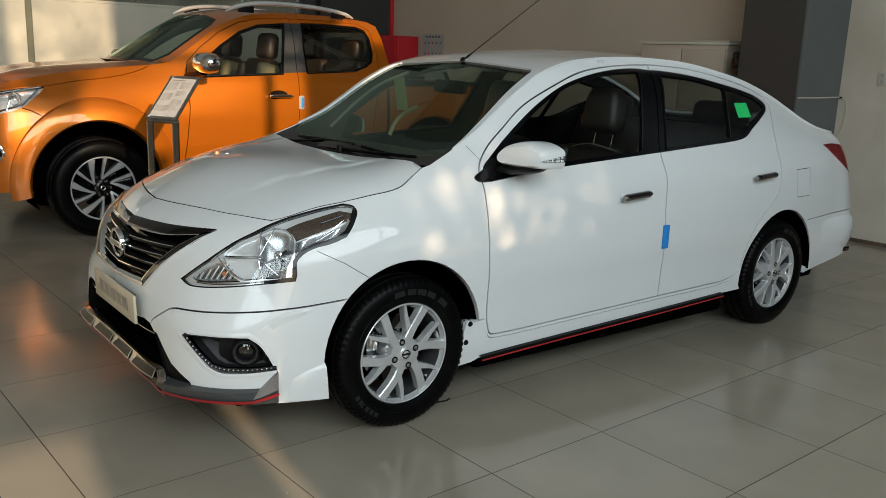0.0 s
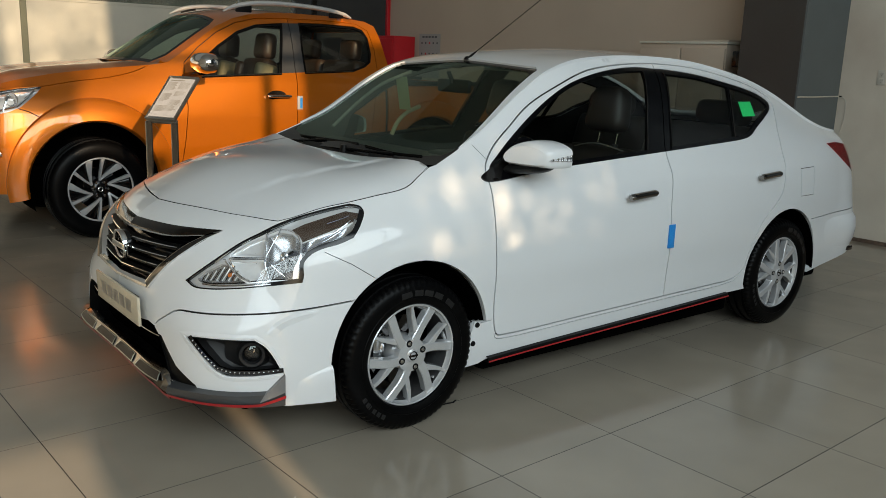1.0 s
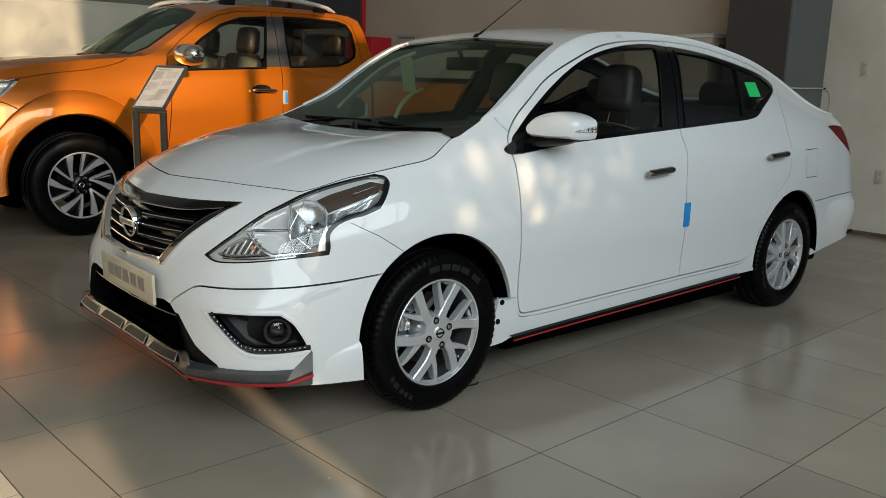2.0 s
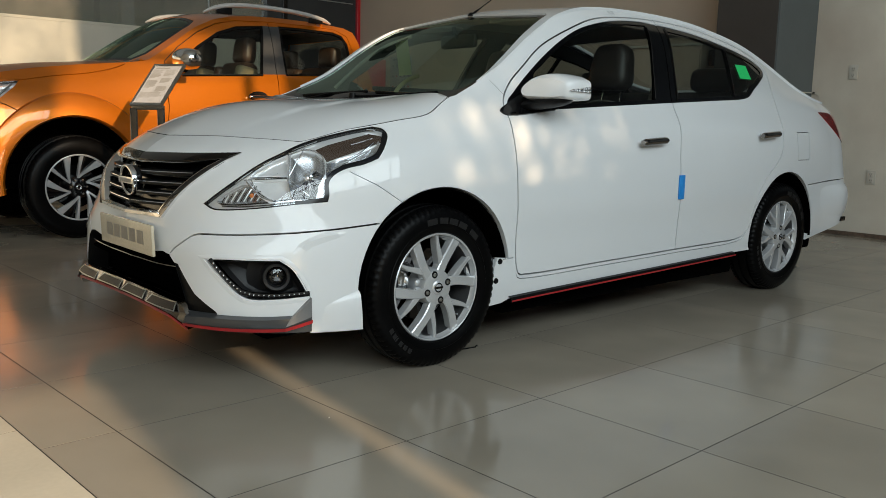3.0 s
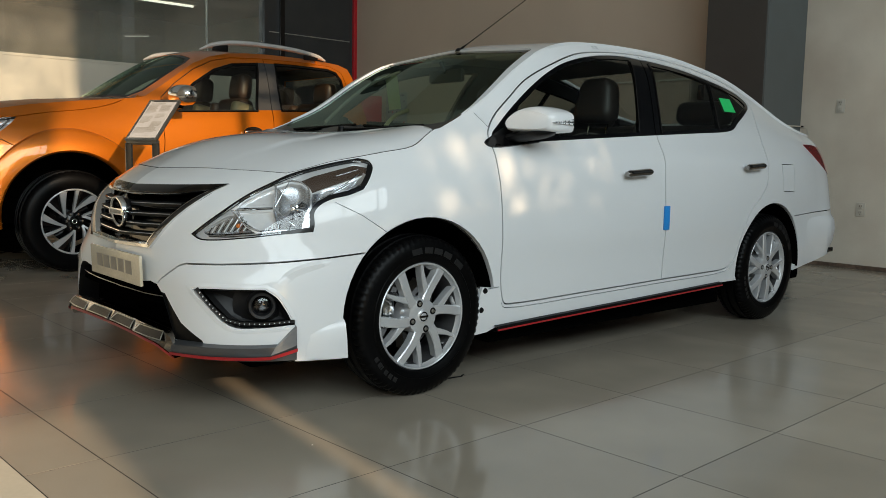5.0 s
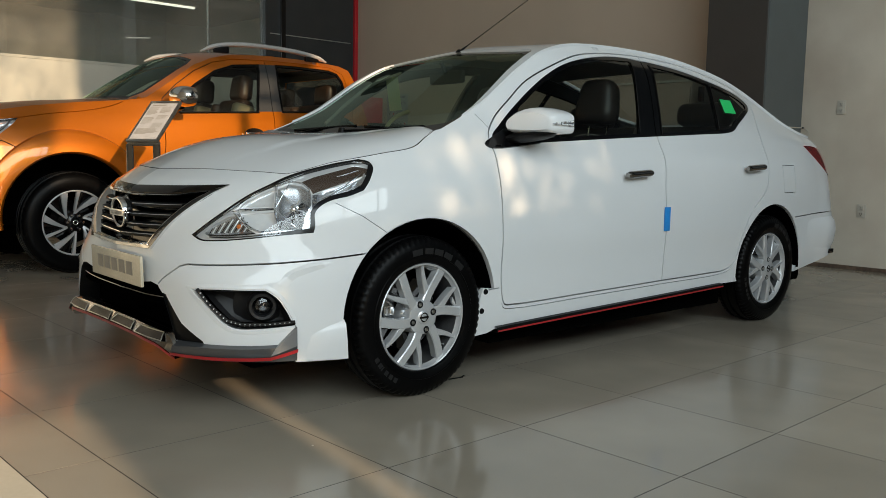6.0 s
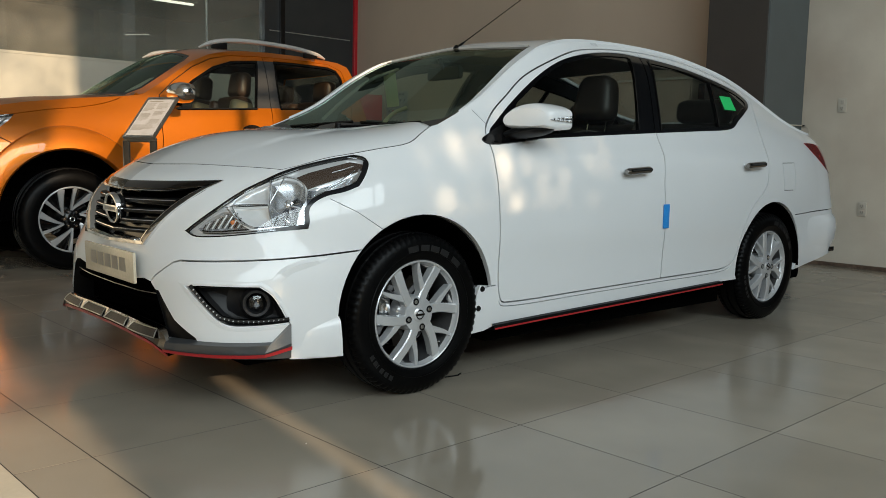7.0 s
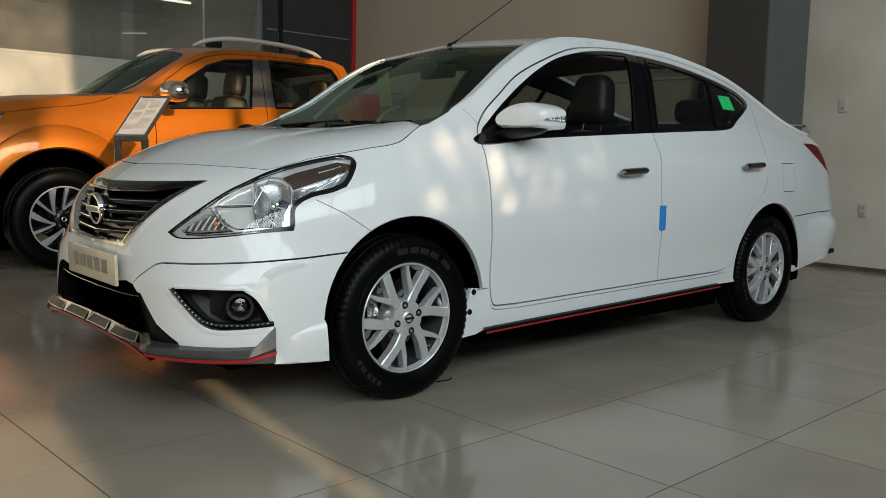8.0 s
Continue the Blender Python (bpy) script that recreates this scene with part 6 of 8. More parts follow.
# flared foot of the lower bumper before the wheel, and the soft ridge above the fog lamp
ribbon([[(0.90, 0.300, -0.001), (0.96, 0.322, -0.001), (1.013, 0.338, -0.001)], [(0.885, 0.286, -0.001), (0.95, 0.303, 0.007), (1.016, 0.322, 0.012)], [(0.875, 0.25, -0.001), (0.95, 0.255, 0.010), (1.021, 0.262, 0.015)],
        [(0.868, 0.205, -0.001), (0.95, 0.200, 0.011), (1.026, 0.197, 0.016)], [(0.868, 0.200, -0.02), (0.95, 0.198, -0.02), (1.026, 0.195, -0.03)]], WHITE_PAINT, "flared_foot", front_kit)
ribbon([[(0.785, 0.478, -0.001), (0.82, 0.515, -0.001), (0.90, 0.543, -0.001), (0.98, 0.548, -0.001)], [(0.795, 0.470, 0.002), (0.83, 0.506, 0.006), (0.905, 0.531, 0.006), (0.98, 0.540, 0.0)],
        [(0.815, 0.455, -0.001), (0.85, 0.49, -0.001), (0.92, 0.513, -0.001), (0.98, 0.530, -0.001)]], WHITE_PAINT, "bumper_ridge", front_kit)
# side skirts
for side in (False, True):
    sk = skin_part("side_skirt", "skirt", WHITE_PAINT, sedan, "white side skirt with grey lower blade", mirror=side, rim=0.04)

    def skirt_strip(rows, material, name, label=""):
        lines = []
        for row in rows:
            d_ = dense([(s_, z_) for s_, z_, _ in row], 0.06, False)
            hs = np.interp(d_[:, 0], [q[0] for q in row], [q[2] for q in row])
            lines.append(np.array([SEDAN.point([s_], [z_], -h_)[0] for (s_, z_), h_ in zip(d_, hs)]))
        n_ = min(len(l) for l in lines)
        g_ = ([tuple(p) for l in lines for p in l[:n_]], [(r_ * n_ + i, r_ * n_ + i + 1, (r_ + 1) * n_ + i + 1, (r_ + 1) * n_ + i) for r_ in range(len(lines) - 1) for i in range(n_ - 1)])
        return part(name, flipped(g_) if side else g_, material, sk, label)

    skirt_strip([[(1.76, 0.224, 0.0), (3.46, 0.268, 0.0)], [(1.76, 0.221, 0.018), (3.46, 0.265, 0.018)], [(1.76, 0.200, 0.022), (3.46, 0.246, 0.022)], [(1.76, 0.196, -0.06), (3.46, 0.242, -0.06)]], MATT_BLACK, "skirt_blade", "black blade")
    skirt_strip([[(1.76, 0.2105, 0.0265), (3.46, 0.2555, 0.0265)], [(1.76, 0.2035, 0.0265), (3.46, 0.2485, 0.0265)]], RED_STRIPE, "red_line")
    # the skirt's front flap with two dark fasteners
    q = SEDAN.point([1.696, 1.678], [0.376, 0.298], -0.001)
    for p in q:
        g = moved(lathe([(0.0, -0.004), (0.010, -0.004), (0.012, 0.001)], 16), pose(*p))
        part("fastener", flipped(g) if side else g, MATT_BLACK, sk)
    # rear corner reflector
    q = SEDAN.point([4.79], [0.365], -0.004)[0]
    g = rbox((0.06, 0.02, 0.03), tuple(q), 0.006)
    part("rear_reflector", flipped(g) if side else g, SMOKED_LENS, rear_bumper)

ribbon([[(4.42, 0.588, -0.003), (4.7, 0.594, -0.003), (5.1, 0.602, -0.003)], [(4.40, 0.562, -0.004), (4.7, 0.560, 0.016), (5.1, 0.565, 0.018)], [(4.40, 0.50, -0.004), (4.7, 0.505, 0.020), (5.1, 0.505, 0.022)],
        [(4.40, 0.43, -0.004), (4.7, 0.43, 0.009), (5.1, 0.43, 0.011)], [(4.42, 0.37, -0.003), (4.7, 0.375, -0.003), (5.1, 0.375, -0.003)]], WHITE_PAINT, "bumper_swell", rear_bumper)

# door mirrors
for side in (False, True):
    rings = []
    face_ = rounded([(0.05, -0.036), (0.25, -0.044), (0.6, -0.047), (0.92, -0.043), (0.99, -0.034), (1.0, -0.005), (0.99, 0.026), (0.93, 0.041), (0.78, 0.056), (0.58, 0.065), (0.38, 0.061), (0.18, 0.042), (0.05, 0.014), (0.01, -0.012)], 2)
    for u, w in zip(np.linspace(0, 1, 9), (0.66, 0.86, 0.93, 0.97, 0.99, 1.0, 1.0, 0.99, 0.97)):
        ring = []
        for p_, z_ in face_:
            yy = -0.9275 - 0.1175 * (2 * p_ - 1) * (0.35 + 0.65 * w)
            ring.append((0.392 + 0.138 * u + 0.03 * (2 * p_ - 1), yy, 1.060 + z_ * w))
        rings.append(ring)
    pts = [p for r_ in rings for p in r_]
    fs = [(r_ * 28 + i, r_ * 28 + (i + 1) % 28, (r_ + 1) * 28 + (i + 1) % 28, (r_ + 1) * 28 + i) for r_ in range(8) for i in range(28)] + [tuple(reversed(range(28)))]
    g = (pts, fs)
    mir = part("door_mirror", flipped(g) if side else g, WHITE_PAINT, sedan, "white door mirror with clear indicator, black foot")
    g = ([(x - 0.012, y, z) for x, y, z in rings[-1]], [tuple(range(28))])
    part("mirror_glass", flipped(g) if side else g, CHROME, mir)
    foot = smooth_line([(0.42, -0.715, 0.985), (0.44, -0.77, 1.0), (0.45, -0.84, 1.012), (0.46, -0.90, 1.02)], 5)
    g = tube(foot, [0.045, 0.043, 0.04, 0.037, 0.035, 0.033, 0.031, 0.03, 0.029, 0.028, 0.027, 0.026, 0.026, 0.025, 0.024, 0.024], 12, 0.6)
    part("mirror_foot", flipped(g) if side else g, GLOSS_BLACK, mir)
    g = tube(smooth_line([(0.43, -0.735, 0.985), (0.44, -0.80, 0.992), (0.455, -0.88, 1.003), (0.465, -0.96, 1.012), (0.475, -1.02, 1.022)], 4), [0.030, 0.044, 0.054, 0.060, 0.064, 0.066, 0.067, 0.067, 0.067, 0.066, 0.064, 0.062, 0.058, 0.052, 0.044, 0.03, 0.012], 16, 0.34)
    part("mirror_base", flipped(g) if side else g, MATT_BLACK, mir)
    sail = dense(curvy([(1.752, 0.975), (1.762, 0.962), (1.80, 0.956), (2.07, 0.982), (2.07, 1.118), (2.02, 1.125), (1.90, 1.045), (1.80, 0.999)], (3, 4)), 0.02)
    sail_cut, sail_co = cut(sail, [], (0.03, 0.03))
    skin_part("mirror_sail", "rest", GLOSS_BLACK, sedan, "gloss black panel at the mirror's foot", depth=-0.007, rim=0.014, mirror=side, cuts=sail_cut, points=sail_co)
    ind = [(0.425, -1.0415, 1.054), (0.485, -1.0475, 1.064), (0.556, -1.0475, 1.074), (0.556, -1.0475, 1.046), (0.485, -1.0475, 1.049)]
    g = (ind, [(0, 4, 3, 2, 1)])
    lens_ = part("indicator", flipped(g) if side else g, BEZEL, mir, "clear indicator lens")
    for i in range(9):
        u_ = i / 8
        for dz_ in (-1, 1):
            g = rbox((0.010, 0.005, 0.006 + 0.005 * u_), (0.445 + 0.102 * u_, -1.0455 - 0.0035 * min(1.0, u_ * 2), 1.0555 + 0.004 * u_ + dz_ * (0.002 + 0.006 * u_)), 0.002, 1)
            part("crystal", flipped(g) if side else g, CHROME if (i + dz_) % 2 else LAMP_MIRROR, lens_)
    mir.matrix_basis = pose(0.125, 0.108, 0.006)
    if side:      # folded in against the glass
        mir.matrix_basis = pose(0.46, 0.77, 0) @ pose(0, 0, 0, 0, 0, -68) @ pose(-0.46, -0.77, 0)


# wheels
def tread(profile, n, shoulder, depth):
    g = lathe(profile, n, "y", close=True)
    k_ = len(profile)
    pts_ = [list(p) for p in g[0]]
    for i in range(n):
        if i % 3 == 0:
            for j in shoulder:
                p = pts_[i * k_ + j]
                f_ = 1 - depth / math.hypot(p[0], p[2])
                p[0] *= f_
                p[2] *= f_
    return pts_, g[1]


tyre_profile = [(0.205, -0.074), (0.211, -0.086), (0.226, -0.0925), (0.238, -0.0945), (0.240, -0.0925), (0.262, -0.0935), (0.284, -0.088), (0.298, -0.080), (0.306, -0.068), (0.3085, -0.052), (0.301, -0.050), (0.301, -0.042), (0.3095, -0.040),
                (0.310, -0.010), (0.302, -0.008), (0.302, 0.008), (0.310, 0.010), (0.3095, 0.040), (0.301, 0.042), (0.301, 0.050), (0.3085, 0.052), (0.306, 0.068), (0.284, 0.088), (0.24, 0.0935), (0.21, 0.086), (0.205, 0.074)]


def spoke(stations, thick):
    """A bent, tapered bar through stations of angle, radius, width and depth."""
    st = np.array(stations)
    line_ = np.array([(r * math.cos(a), y, r * math.sin(a), w) for a, r, w, y in st])
    t_ = np.linspace(0, 1, len(st))
    u_ = np.linspace(0, 1, 9)
    k_ = np.polyfit(t_, line_, len(st) - 1)
    fine_ = np.stack([np.polyval(k_[:, c_], u_) for c_ in range(4)], 1)
    tan_ = np.gradient(fine_[:, [0, 2]], axis=0)
    tan_ /= np.linalg.norm(tan_, axis=1)[:, None]
    pts_, faces_ = [], []
    for (x, y, z, w), d_ in zip(fine_, tan_):
        for e, dd in ((-1, thick), (-1, 0.004), (-0.78, 0.0), (0.78, 0.0), (1, 0.004), (1, thick)):
            pts_.append((x - d_[1] * w / 2 * e, y + dd, z + d_[0] * w / 2 * e))
    n_ = len(fine_)
    for i in range(n_ - 1):
        for j in range(6):
            k = (j + 1) % 6
            faces_.append((i * 6 + k, i * 6 + j, (i + 1) * 6 + j, (i + 1) * 6 + k))
    faces_.append(tuple(range(6)))
    faces_.append(tuple(reversed(range(6 * n_ - 6, 6 * n_))))
    return pts_, [tuple(reversed(f_)) for f_ in faces_]


def bars_round(radius, start, sizes, y, height):
    """Plain raised marks set round a sidewall."""
    out_, a_ = [], start
    for w in sizes:
        g_ = rbox((w, 0.0015, height), (0, 0, radius), 0.0006, 1)
        out_.append(moved(g_, pose(0, y, 0) @ pose(0, 0, 0, 0, math.degrees(a_), 0)))
        a_ += (w + 0.009) / radius
    return out_


wheel = part("wheel", lathe([(0.035, 0.02), (0.14, 0.02), (0.14, 0.034), (0.035, 0.034)], 40, close=True), DARK_CHROME, sedan, "fifteen inch silver alloy wheel with six forked spokes")
part("tyre", tread(tyre_profile, 210, (7, 8, 9, 20, 21), 0.0065), RUBBER, wheel, "black tyre with paler raised marks")
part("rim", lathe([(0.2055, -0.070), (0.2068, -0.080), (0.2035, -0.083), (0.199, -0.081), (0.1955, -0.068), (0.190, -0.060)], 72), ALLOY, wheel)
part("barrel", lathe([(0.190, -0.060), (0.184, -0.02), (0.179, 0.05), (0.19, 0.075), (0.205, 0.078)], 72), BARREL, wheel, "inner barrel with its shade put into the grey")
for i in range(6):
    a0 = math.pi / 3 * i + 0.03
    part("spoke", spoke([(a0 + 0.22, 0.035, 0.046, -0.080), (a0 + 0.16, 0.090, 0.037, -0.082), (a0 + 0.04, 0.145, 0.036, -0.080), (a0 - 0.03, 0.200, 0.039, -0.074)], 0.036), ALLOY, wheel, smooth=False)
    part("spoke_branch", spoke([(a0 + 0.16, 0.080, 0.030, -0.079), (a0 + 0.36, 0.115, 0.024, -0.079), (a0 + 0.46, 0.155, 0.018, -0.077), (a0 + 0.49, 0.200, 0.012, -0.074)], 0.036), ALLOY, wheel, smooth=False)
for i in range(6):
    a0 = math.pi / 3 * i + 0.03
    part("spoke_web", spoke([(a0 + 0.26, 0.186, 0.040, -0.046), (a0 + 0.245, 0.195, 0.072, -0.056), (a0 + 0.23, 0.203, 0.100, -0.066)], 0.012), ALLOY, wheel, smooth=False)
part("hub", lathe([(0.0, -0.0825), (0.060, -0.0825), (0.066, -0.080), (0.070, -0.07), (0.072, 0.01)], 40), ALLOY, wheel)
part("centre_cap", lathe([(0.0, -0.089), (0.022, -0.088), (0.027, -0.084), (0.028, -0.078)], 32), ALLOY, wheel)
part("cap_mark", join(lathe([(0.014, -0.0895), (0.0165, -0.0905), (0.019, -0.0890)], 28), rbox((0.042, 0.003, 0.008), (0, -0.0895, 0), 0.001)), DARK_CHROME, wheel)
for i in range(4):
    a0 = math.pi / 2 * i + 0.31
    c = (0.052 * math.cos(a0), 0, 0.052 * math.sin(a0))
    part("bolt_hole", lathe([(0.0, -0.0835), (0.0135, -0.0838), (0.0145, -0.078)], 16, at=c), MATT_BLACK, wheel)
    part("bolt", lathe([(0.0, -0.0875), (0.006, -0.087), (0.0085, -0.083)], 6, at=c), BRUSHED, wheel, smooth=False)
part("brake_caliper", rbox((0.055, 0.06, 0.13), (-0.115, 0.01, 0.02), 0.012), CHROME, wheel)
part("valve", rbox((0.010, 0.012, 0.022), (0.115, -0.062, -0.135), 0.003), MATT_BLACK, wheel)
for g in ([*bars_round(0.254, -0.16, (0.048, 0.040, 0.042, 0.042, 0.012, 0.040), -0.0936, 0.023), *bars_round(0.262, 3.7, (0.018, 0.018, 0.018, 0.006, 0.018, 0.018), -0.0936, 0.018)]):
    part("raised_mark", g, MARK_RUBBER, wheel)
wheel.matrix_basis = pose(-0.010, -0.728, 0.308)
copy_thing(wheel, pose(2.605, -0.718, 0.308, 0, 22, 0))
copy_thing(wheel, pose(0.0, 0.708, 0.308, 0, 10, 180))
copy_thing(wheel, pose(2.605, 0.712, 0.308, 0, 30, 180))

# aerial
ant = part("aerial", tube([(0.872, 0, 1.446), (0.905, 0, 1.470), (0.93, 0, 1.486), (1.9, 0, 2.12)], [0.008, 0.006, 0.0026, 0.0014], 8), MATT_BLACK, sedan, "thin black roof aerial")
part("aerial_foot", lathe([(0.0, 0.014), (0.009, 0.011), (0.017, 0.0), (0.018, -0.006)], 16, "z", at=(0.872, 0, 1.449)), MATT_BLACK, ant)

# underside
# The low trays are added out of view to darken the floor below.
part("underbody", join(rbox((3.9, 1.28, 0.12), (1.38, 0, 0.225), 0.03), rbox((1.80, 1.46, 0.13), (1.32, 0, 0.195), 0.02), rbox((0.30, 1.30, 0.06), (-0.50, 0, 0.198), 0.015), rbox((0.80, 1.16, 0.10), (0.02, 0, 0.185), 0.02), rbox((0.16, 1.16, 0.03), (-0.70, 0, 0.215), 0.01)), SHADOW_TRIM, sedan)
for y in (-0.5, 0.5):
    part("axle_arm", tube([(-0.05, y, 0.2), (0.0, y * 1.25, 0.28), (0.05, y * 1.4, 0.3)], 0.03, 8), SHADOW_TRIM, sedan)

# cabin
def cushion(size, at, lean=0.0, bevel=0.05):
    return moved(rbox(size, (0, 0, 0), bevel, 4), pose(*at, 0, lean, 0))


part("cabin_floor", rbox((2.4, 1.36, 0.05), (1.45, 0, 0.36), 0.01), TRIM_GREY, sedan)
part("dashboard", join(cushion((0.46, 1.34, 0.20), (0.56, 0, 0.895), 4, 0.06), cushion((0.26, 1.30, 0.10), (0.42, 0, 0.965), 0, 0.03), cushion((0.20, 0.36, 0.06), (0.60, -0.36, 1.0), 0, 0.025)), TRIM_GREY, sedan, "dark dashboard")
wheel_rim = lathe([(0.180, -0.012), (0.192, 0.0), (0.180, 0.012), (0.168, 0.0)], 40, "x", close=True)
steer = part("steering_wheel", moved(wheel_rim, pose(0.83, -0.36, 0.985, 0, -24, 0)), TRIM_GREY, sedan)
part("steering_hub", moved(join(rbox((0.05, 0.15, 0.12), (-0.02, 0, 0), 0.03), rbox((0.02, 0.34, 0.03), (-0.01, 0, 0), 0.008)), pose(0.83, -0.36, 0.985, 0, -24, 0)), TRIM_GREY, steer)
part("steering_column", tube([(0.50, -0.36, 0.86), (0.81, -0.36, 0.975)], 0.04, 10), TRIM_GREY, steer)
for y in (-0.37, 0.37):
    seat = part("front_seat", join(cushion((0.52, 0.50, 0.20), (1.20, y, 0.58), -6, 0.07)), SEAT_LEATHER, sedan, "dark leather front seat")
    part("backrest", join(cushion((0.16, 0.47, 0.50), (1.47, y, 0.785), 14, 0.07), cushion((0.18, 0.10, 0.44), (1.455, y - 0.20, 0.80), 14, 0.045), cushion((0.18, 0.10, 0.44), (1.455, y + 0.20, 0.80), 14, 0.045)), SEAT_LEATHER, seat)
    hr = cushion((0.13, 0.25, 0.235), (0, 0, 0), 0, 0.062)
    hr = [(p[0], p[1] * (0.98 - 2.6 * max(p[2], 0.0)), p[2]) for p in hr[0]], hr[1]
    part("headrest", moved(hr, pose(1.535, y, 1.22, 0, 10, 0)), SEAT_LEATHER, seat)
    for dy in (-0.06, 0.06):
        part("headrest_post", tube([(1.525, y + dy, 1.0), (1.555, y + dy, 1.15)], 0.006, 8), CHROME, seat)
        part("post_collar", lathe([(0.0, 0.012), (0.012, 0.010), (0.017, 0.0), (0.018, -0.03)], 14, "z", at=(1.528, y + dy, 1.035)), TRIM_GREY, seat)
bench = part("rear_seat", cushion((0.50, 1.28, 0.22), (2.20, 0, 0.60), -5, 0.08), SEAT_LEATHER, sedan, "dark leather rear bench")
part("backrest", cushion((0.18, 1.28, 0.54), (2.44, 0, 0.86), 18, 0.07), SEAT_LEATHER, bench)
for y in (-0.40, 0.40):
    part("headrest", cushion((0.15, 0.33, 0.14), (2.50, y, 1.195), 10, 0.062), SEAT_LEATHER, bench)
part("parcel_shelf", rbox((0.42, 1.20, 0.03), (2.80, 0, 1.06), 0.01), TRIM_GREY, sedan)
lin_cut, lin_co = cut(dense(mirrored([(0.90, 0), (0.90, -0.47), (1.3, -0.49), (2.2, -0.46), (2.22, 0)]), 0.1), [], (0.12, 0.12))
skin_part("roof_lining", "rest", LINER, sedan, "pale grey roof lining", depth=0.03, rim=0, surf=TOP, cuts=lin_cut, points=lin_co)
im = part("cabin_mirror", rbox((0.03, 0.22, 0.065), (0.80, -0.02, 1.315), 0.014), MATT_BLACK, sedan, "black cabin mirror below the roof")
part("mirror_stem", tube([(0.79, -0.02, 1.33), (0.76, -0.02, 1.385)], 0.01, 8), MATT_BLACK, im)
for side in (-1, 1):
    part("sun_visor", rbox((0.14, 0.36, 0.014), (0.93, 0.33 * side, 1.405), 0.006), LINER, sedan)
    part("belt_strap", tube([(1.62, -0.60 * side, 1.24), (1.60, -0.55 * side, 1.0), (1.50, -0.50 * side, 0.7)], 0.012, 6, 0.2), LINER, sedan)
    part("seat_cover_edge", tube(smooth_line([(1.46, 0.37 * side - 0.2, 1.02), (1.44, 0.37 * side, 1.05), (1.47, 0.37 * side + 0.22, 1.0)], 5), 0.004, 6), LINER, sedan)

for k_, line_ in ((1, [(0.42, 0.475, 1.08), (0.56, 0.465, 1.20), (0.70, 0.445, 1.30), (0.87, 0.415, 1.37)]), (-1, [(0.36, -0.60, 1.06), (0.50, -0.575, 1.17), (0.68, -0.545, 1.28), (0.87, -0.50, 1.37)])):
    part("pillar_trim", tube(smooth_line(line_, 4), 0.009, 8), LINER, sedan, "pale trim along the windscreen pillar")

# A beige arc inside the far window; what it belongs to is not known.
part("door_pull", tube(smooth_line([(0.84, 0.545, 1.02), (0.88, 0.545, 1.09), (0.94, 0.545, 1.14), (1.03, 0.545, 1.175)], 4), 0.012, 8), CREAM_LEATHER, sedan, "beige arc inside the far door window")
# papers on the glass
part("windscreen_label", ([(0.80, 0.355, 1.345), (0.81, 0.475, 1.340), (0.835, 0.36, 1.168), (0.845, 0.48, 1.165), (0.818, 0.357, 1.255), (0.828, 0.477, 1.252)], [(0, 4, 5, 1), (4, 2, 3, 5)]), YELLOW_LABEL, windscreen, "pale yellow paper label inside the glass")
g = np.array([(a_, b_) for a_ in (3.675, 3.74, 3.81) for b_ in (1.195, 1.235, 1.272)])
q = SEDAN.point(g[:, 0], g[:, 1], 0.003)
part("quarter_label", ([tuple(p) for p in q], [(i * 3 + j, (i + 1) * 3 + j, (i + 1) * 3 + j + 1, i * 3 + j + 1) for i in range(2) for j in range(2)]), GREEN_LABEL, sedan, "bright green paper label on the quarter glass")
g = np.array([(a_, b_) for a_ in (2.885, 2.91, 2.935) for b_ in (0.575, 0.63, 0.692)])
q = SEDAN.point(g[:, 0], g[:, 1], -0.003)
part("tape_strip", rbox((0.046, 0.006, 0.118), (float(q[:, 0].mean()), float(q[:, 1].mean()) - 0.002, 0.634), 0.002), BLUE_TAPE, sedan, "blue tape strip across the door gap")

# the car's middle line lies a little to the far side of the axis that the near flank was drawn from
def centred(x, y):
    nose = np.clip((0.25 - x) / 0.5, 0, 1)
    return y + 0.055 * np.clip((y + 0.22) / 0.44, 0, 1) + 0.05 * np.clip((y - 0.05) / 0.32, 0, 1) * nose * nose * (3 - 2 * nose)


for ob in sedan.children_recursive:
    if ob.type != "MESH" or ob.name.startswith(("number_plate", "plate_")) or (ob.parent and ob.parent.name.startswith("wheel") and ob.parent.type == "MESH"):
        continue
    if ob.name.split(".")[0] == "wheel":
        ob.location.y += 0.055 if ob.location.y > 0 else 0.0
        continue
    if ob.name == "aerial" or ob.name == "aerial_foot":
        continue
    n_ = len(ob.data.vertices)
    flat = np.empty(n_ * 3)
    ob.data.vertices.foreach_get("co", flat)
    flat = flat.reshape(-1, 3)
    flat[:, 1] = centred(flat[:, 0], flat[:, 1])
    ob.data.vertices.foreach_set("co", flat.ravel())
    ob.data.update()

# ---- the orange pickup ----
T0 = PICKUP.at_x(0, -0.905)
T_REAR = PICKUP.at_x(3.15, -0.91)
pickup = thing("pickup", (PICKUP_AT[0], PICKUP_AT[1], 0), "orange double-cab pickup truck with silver roof rails", "pickup truck")
T_HOOD = [(0.0, 1.095), (0.3, 1.105), (0.6, 1.125), (0.83, 1.15), (1.07, 1.195), (1.31, 1.235), (1.65, 1.278), (1.99, 1.312), (2.12, 1.33)]
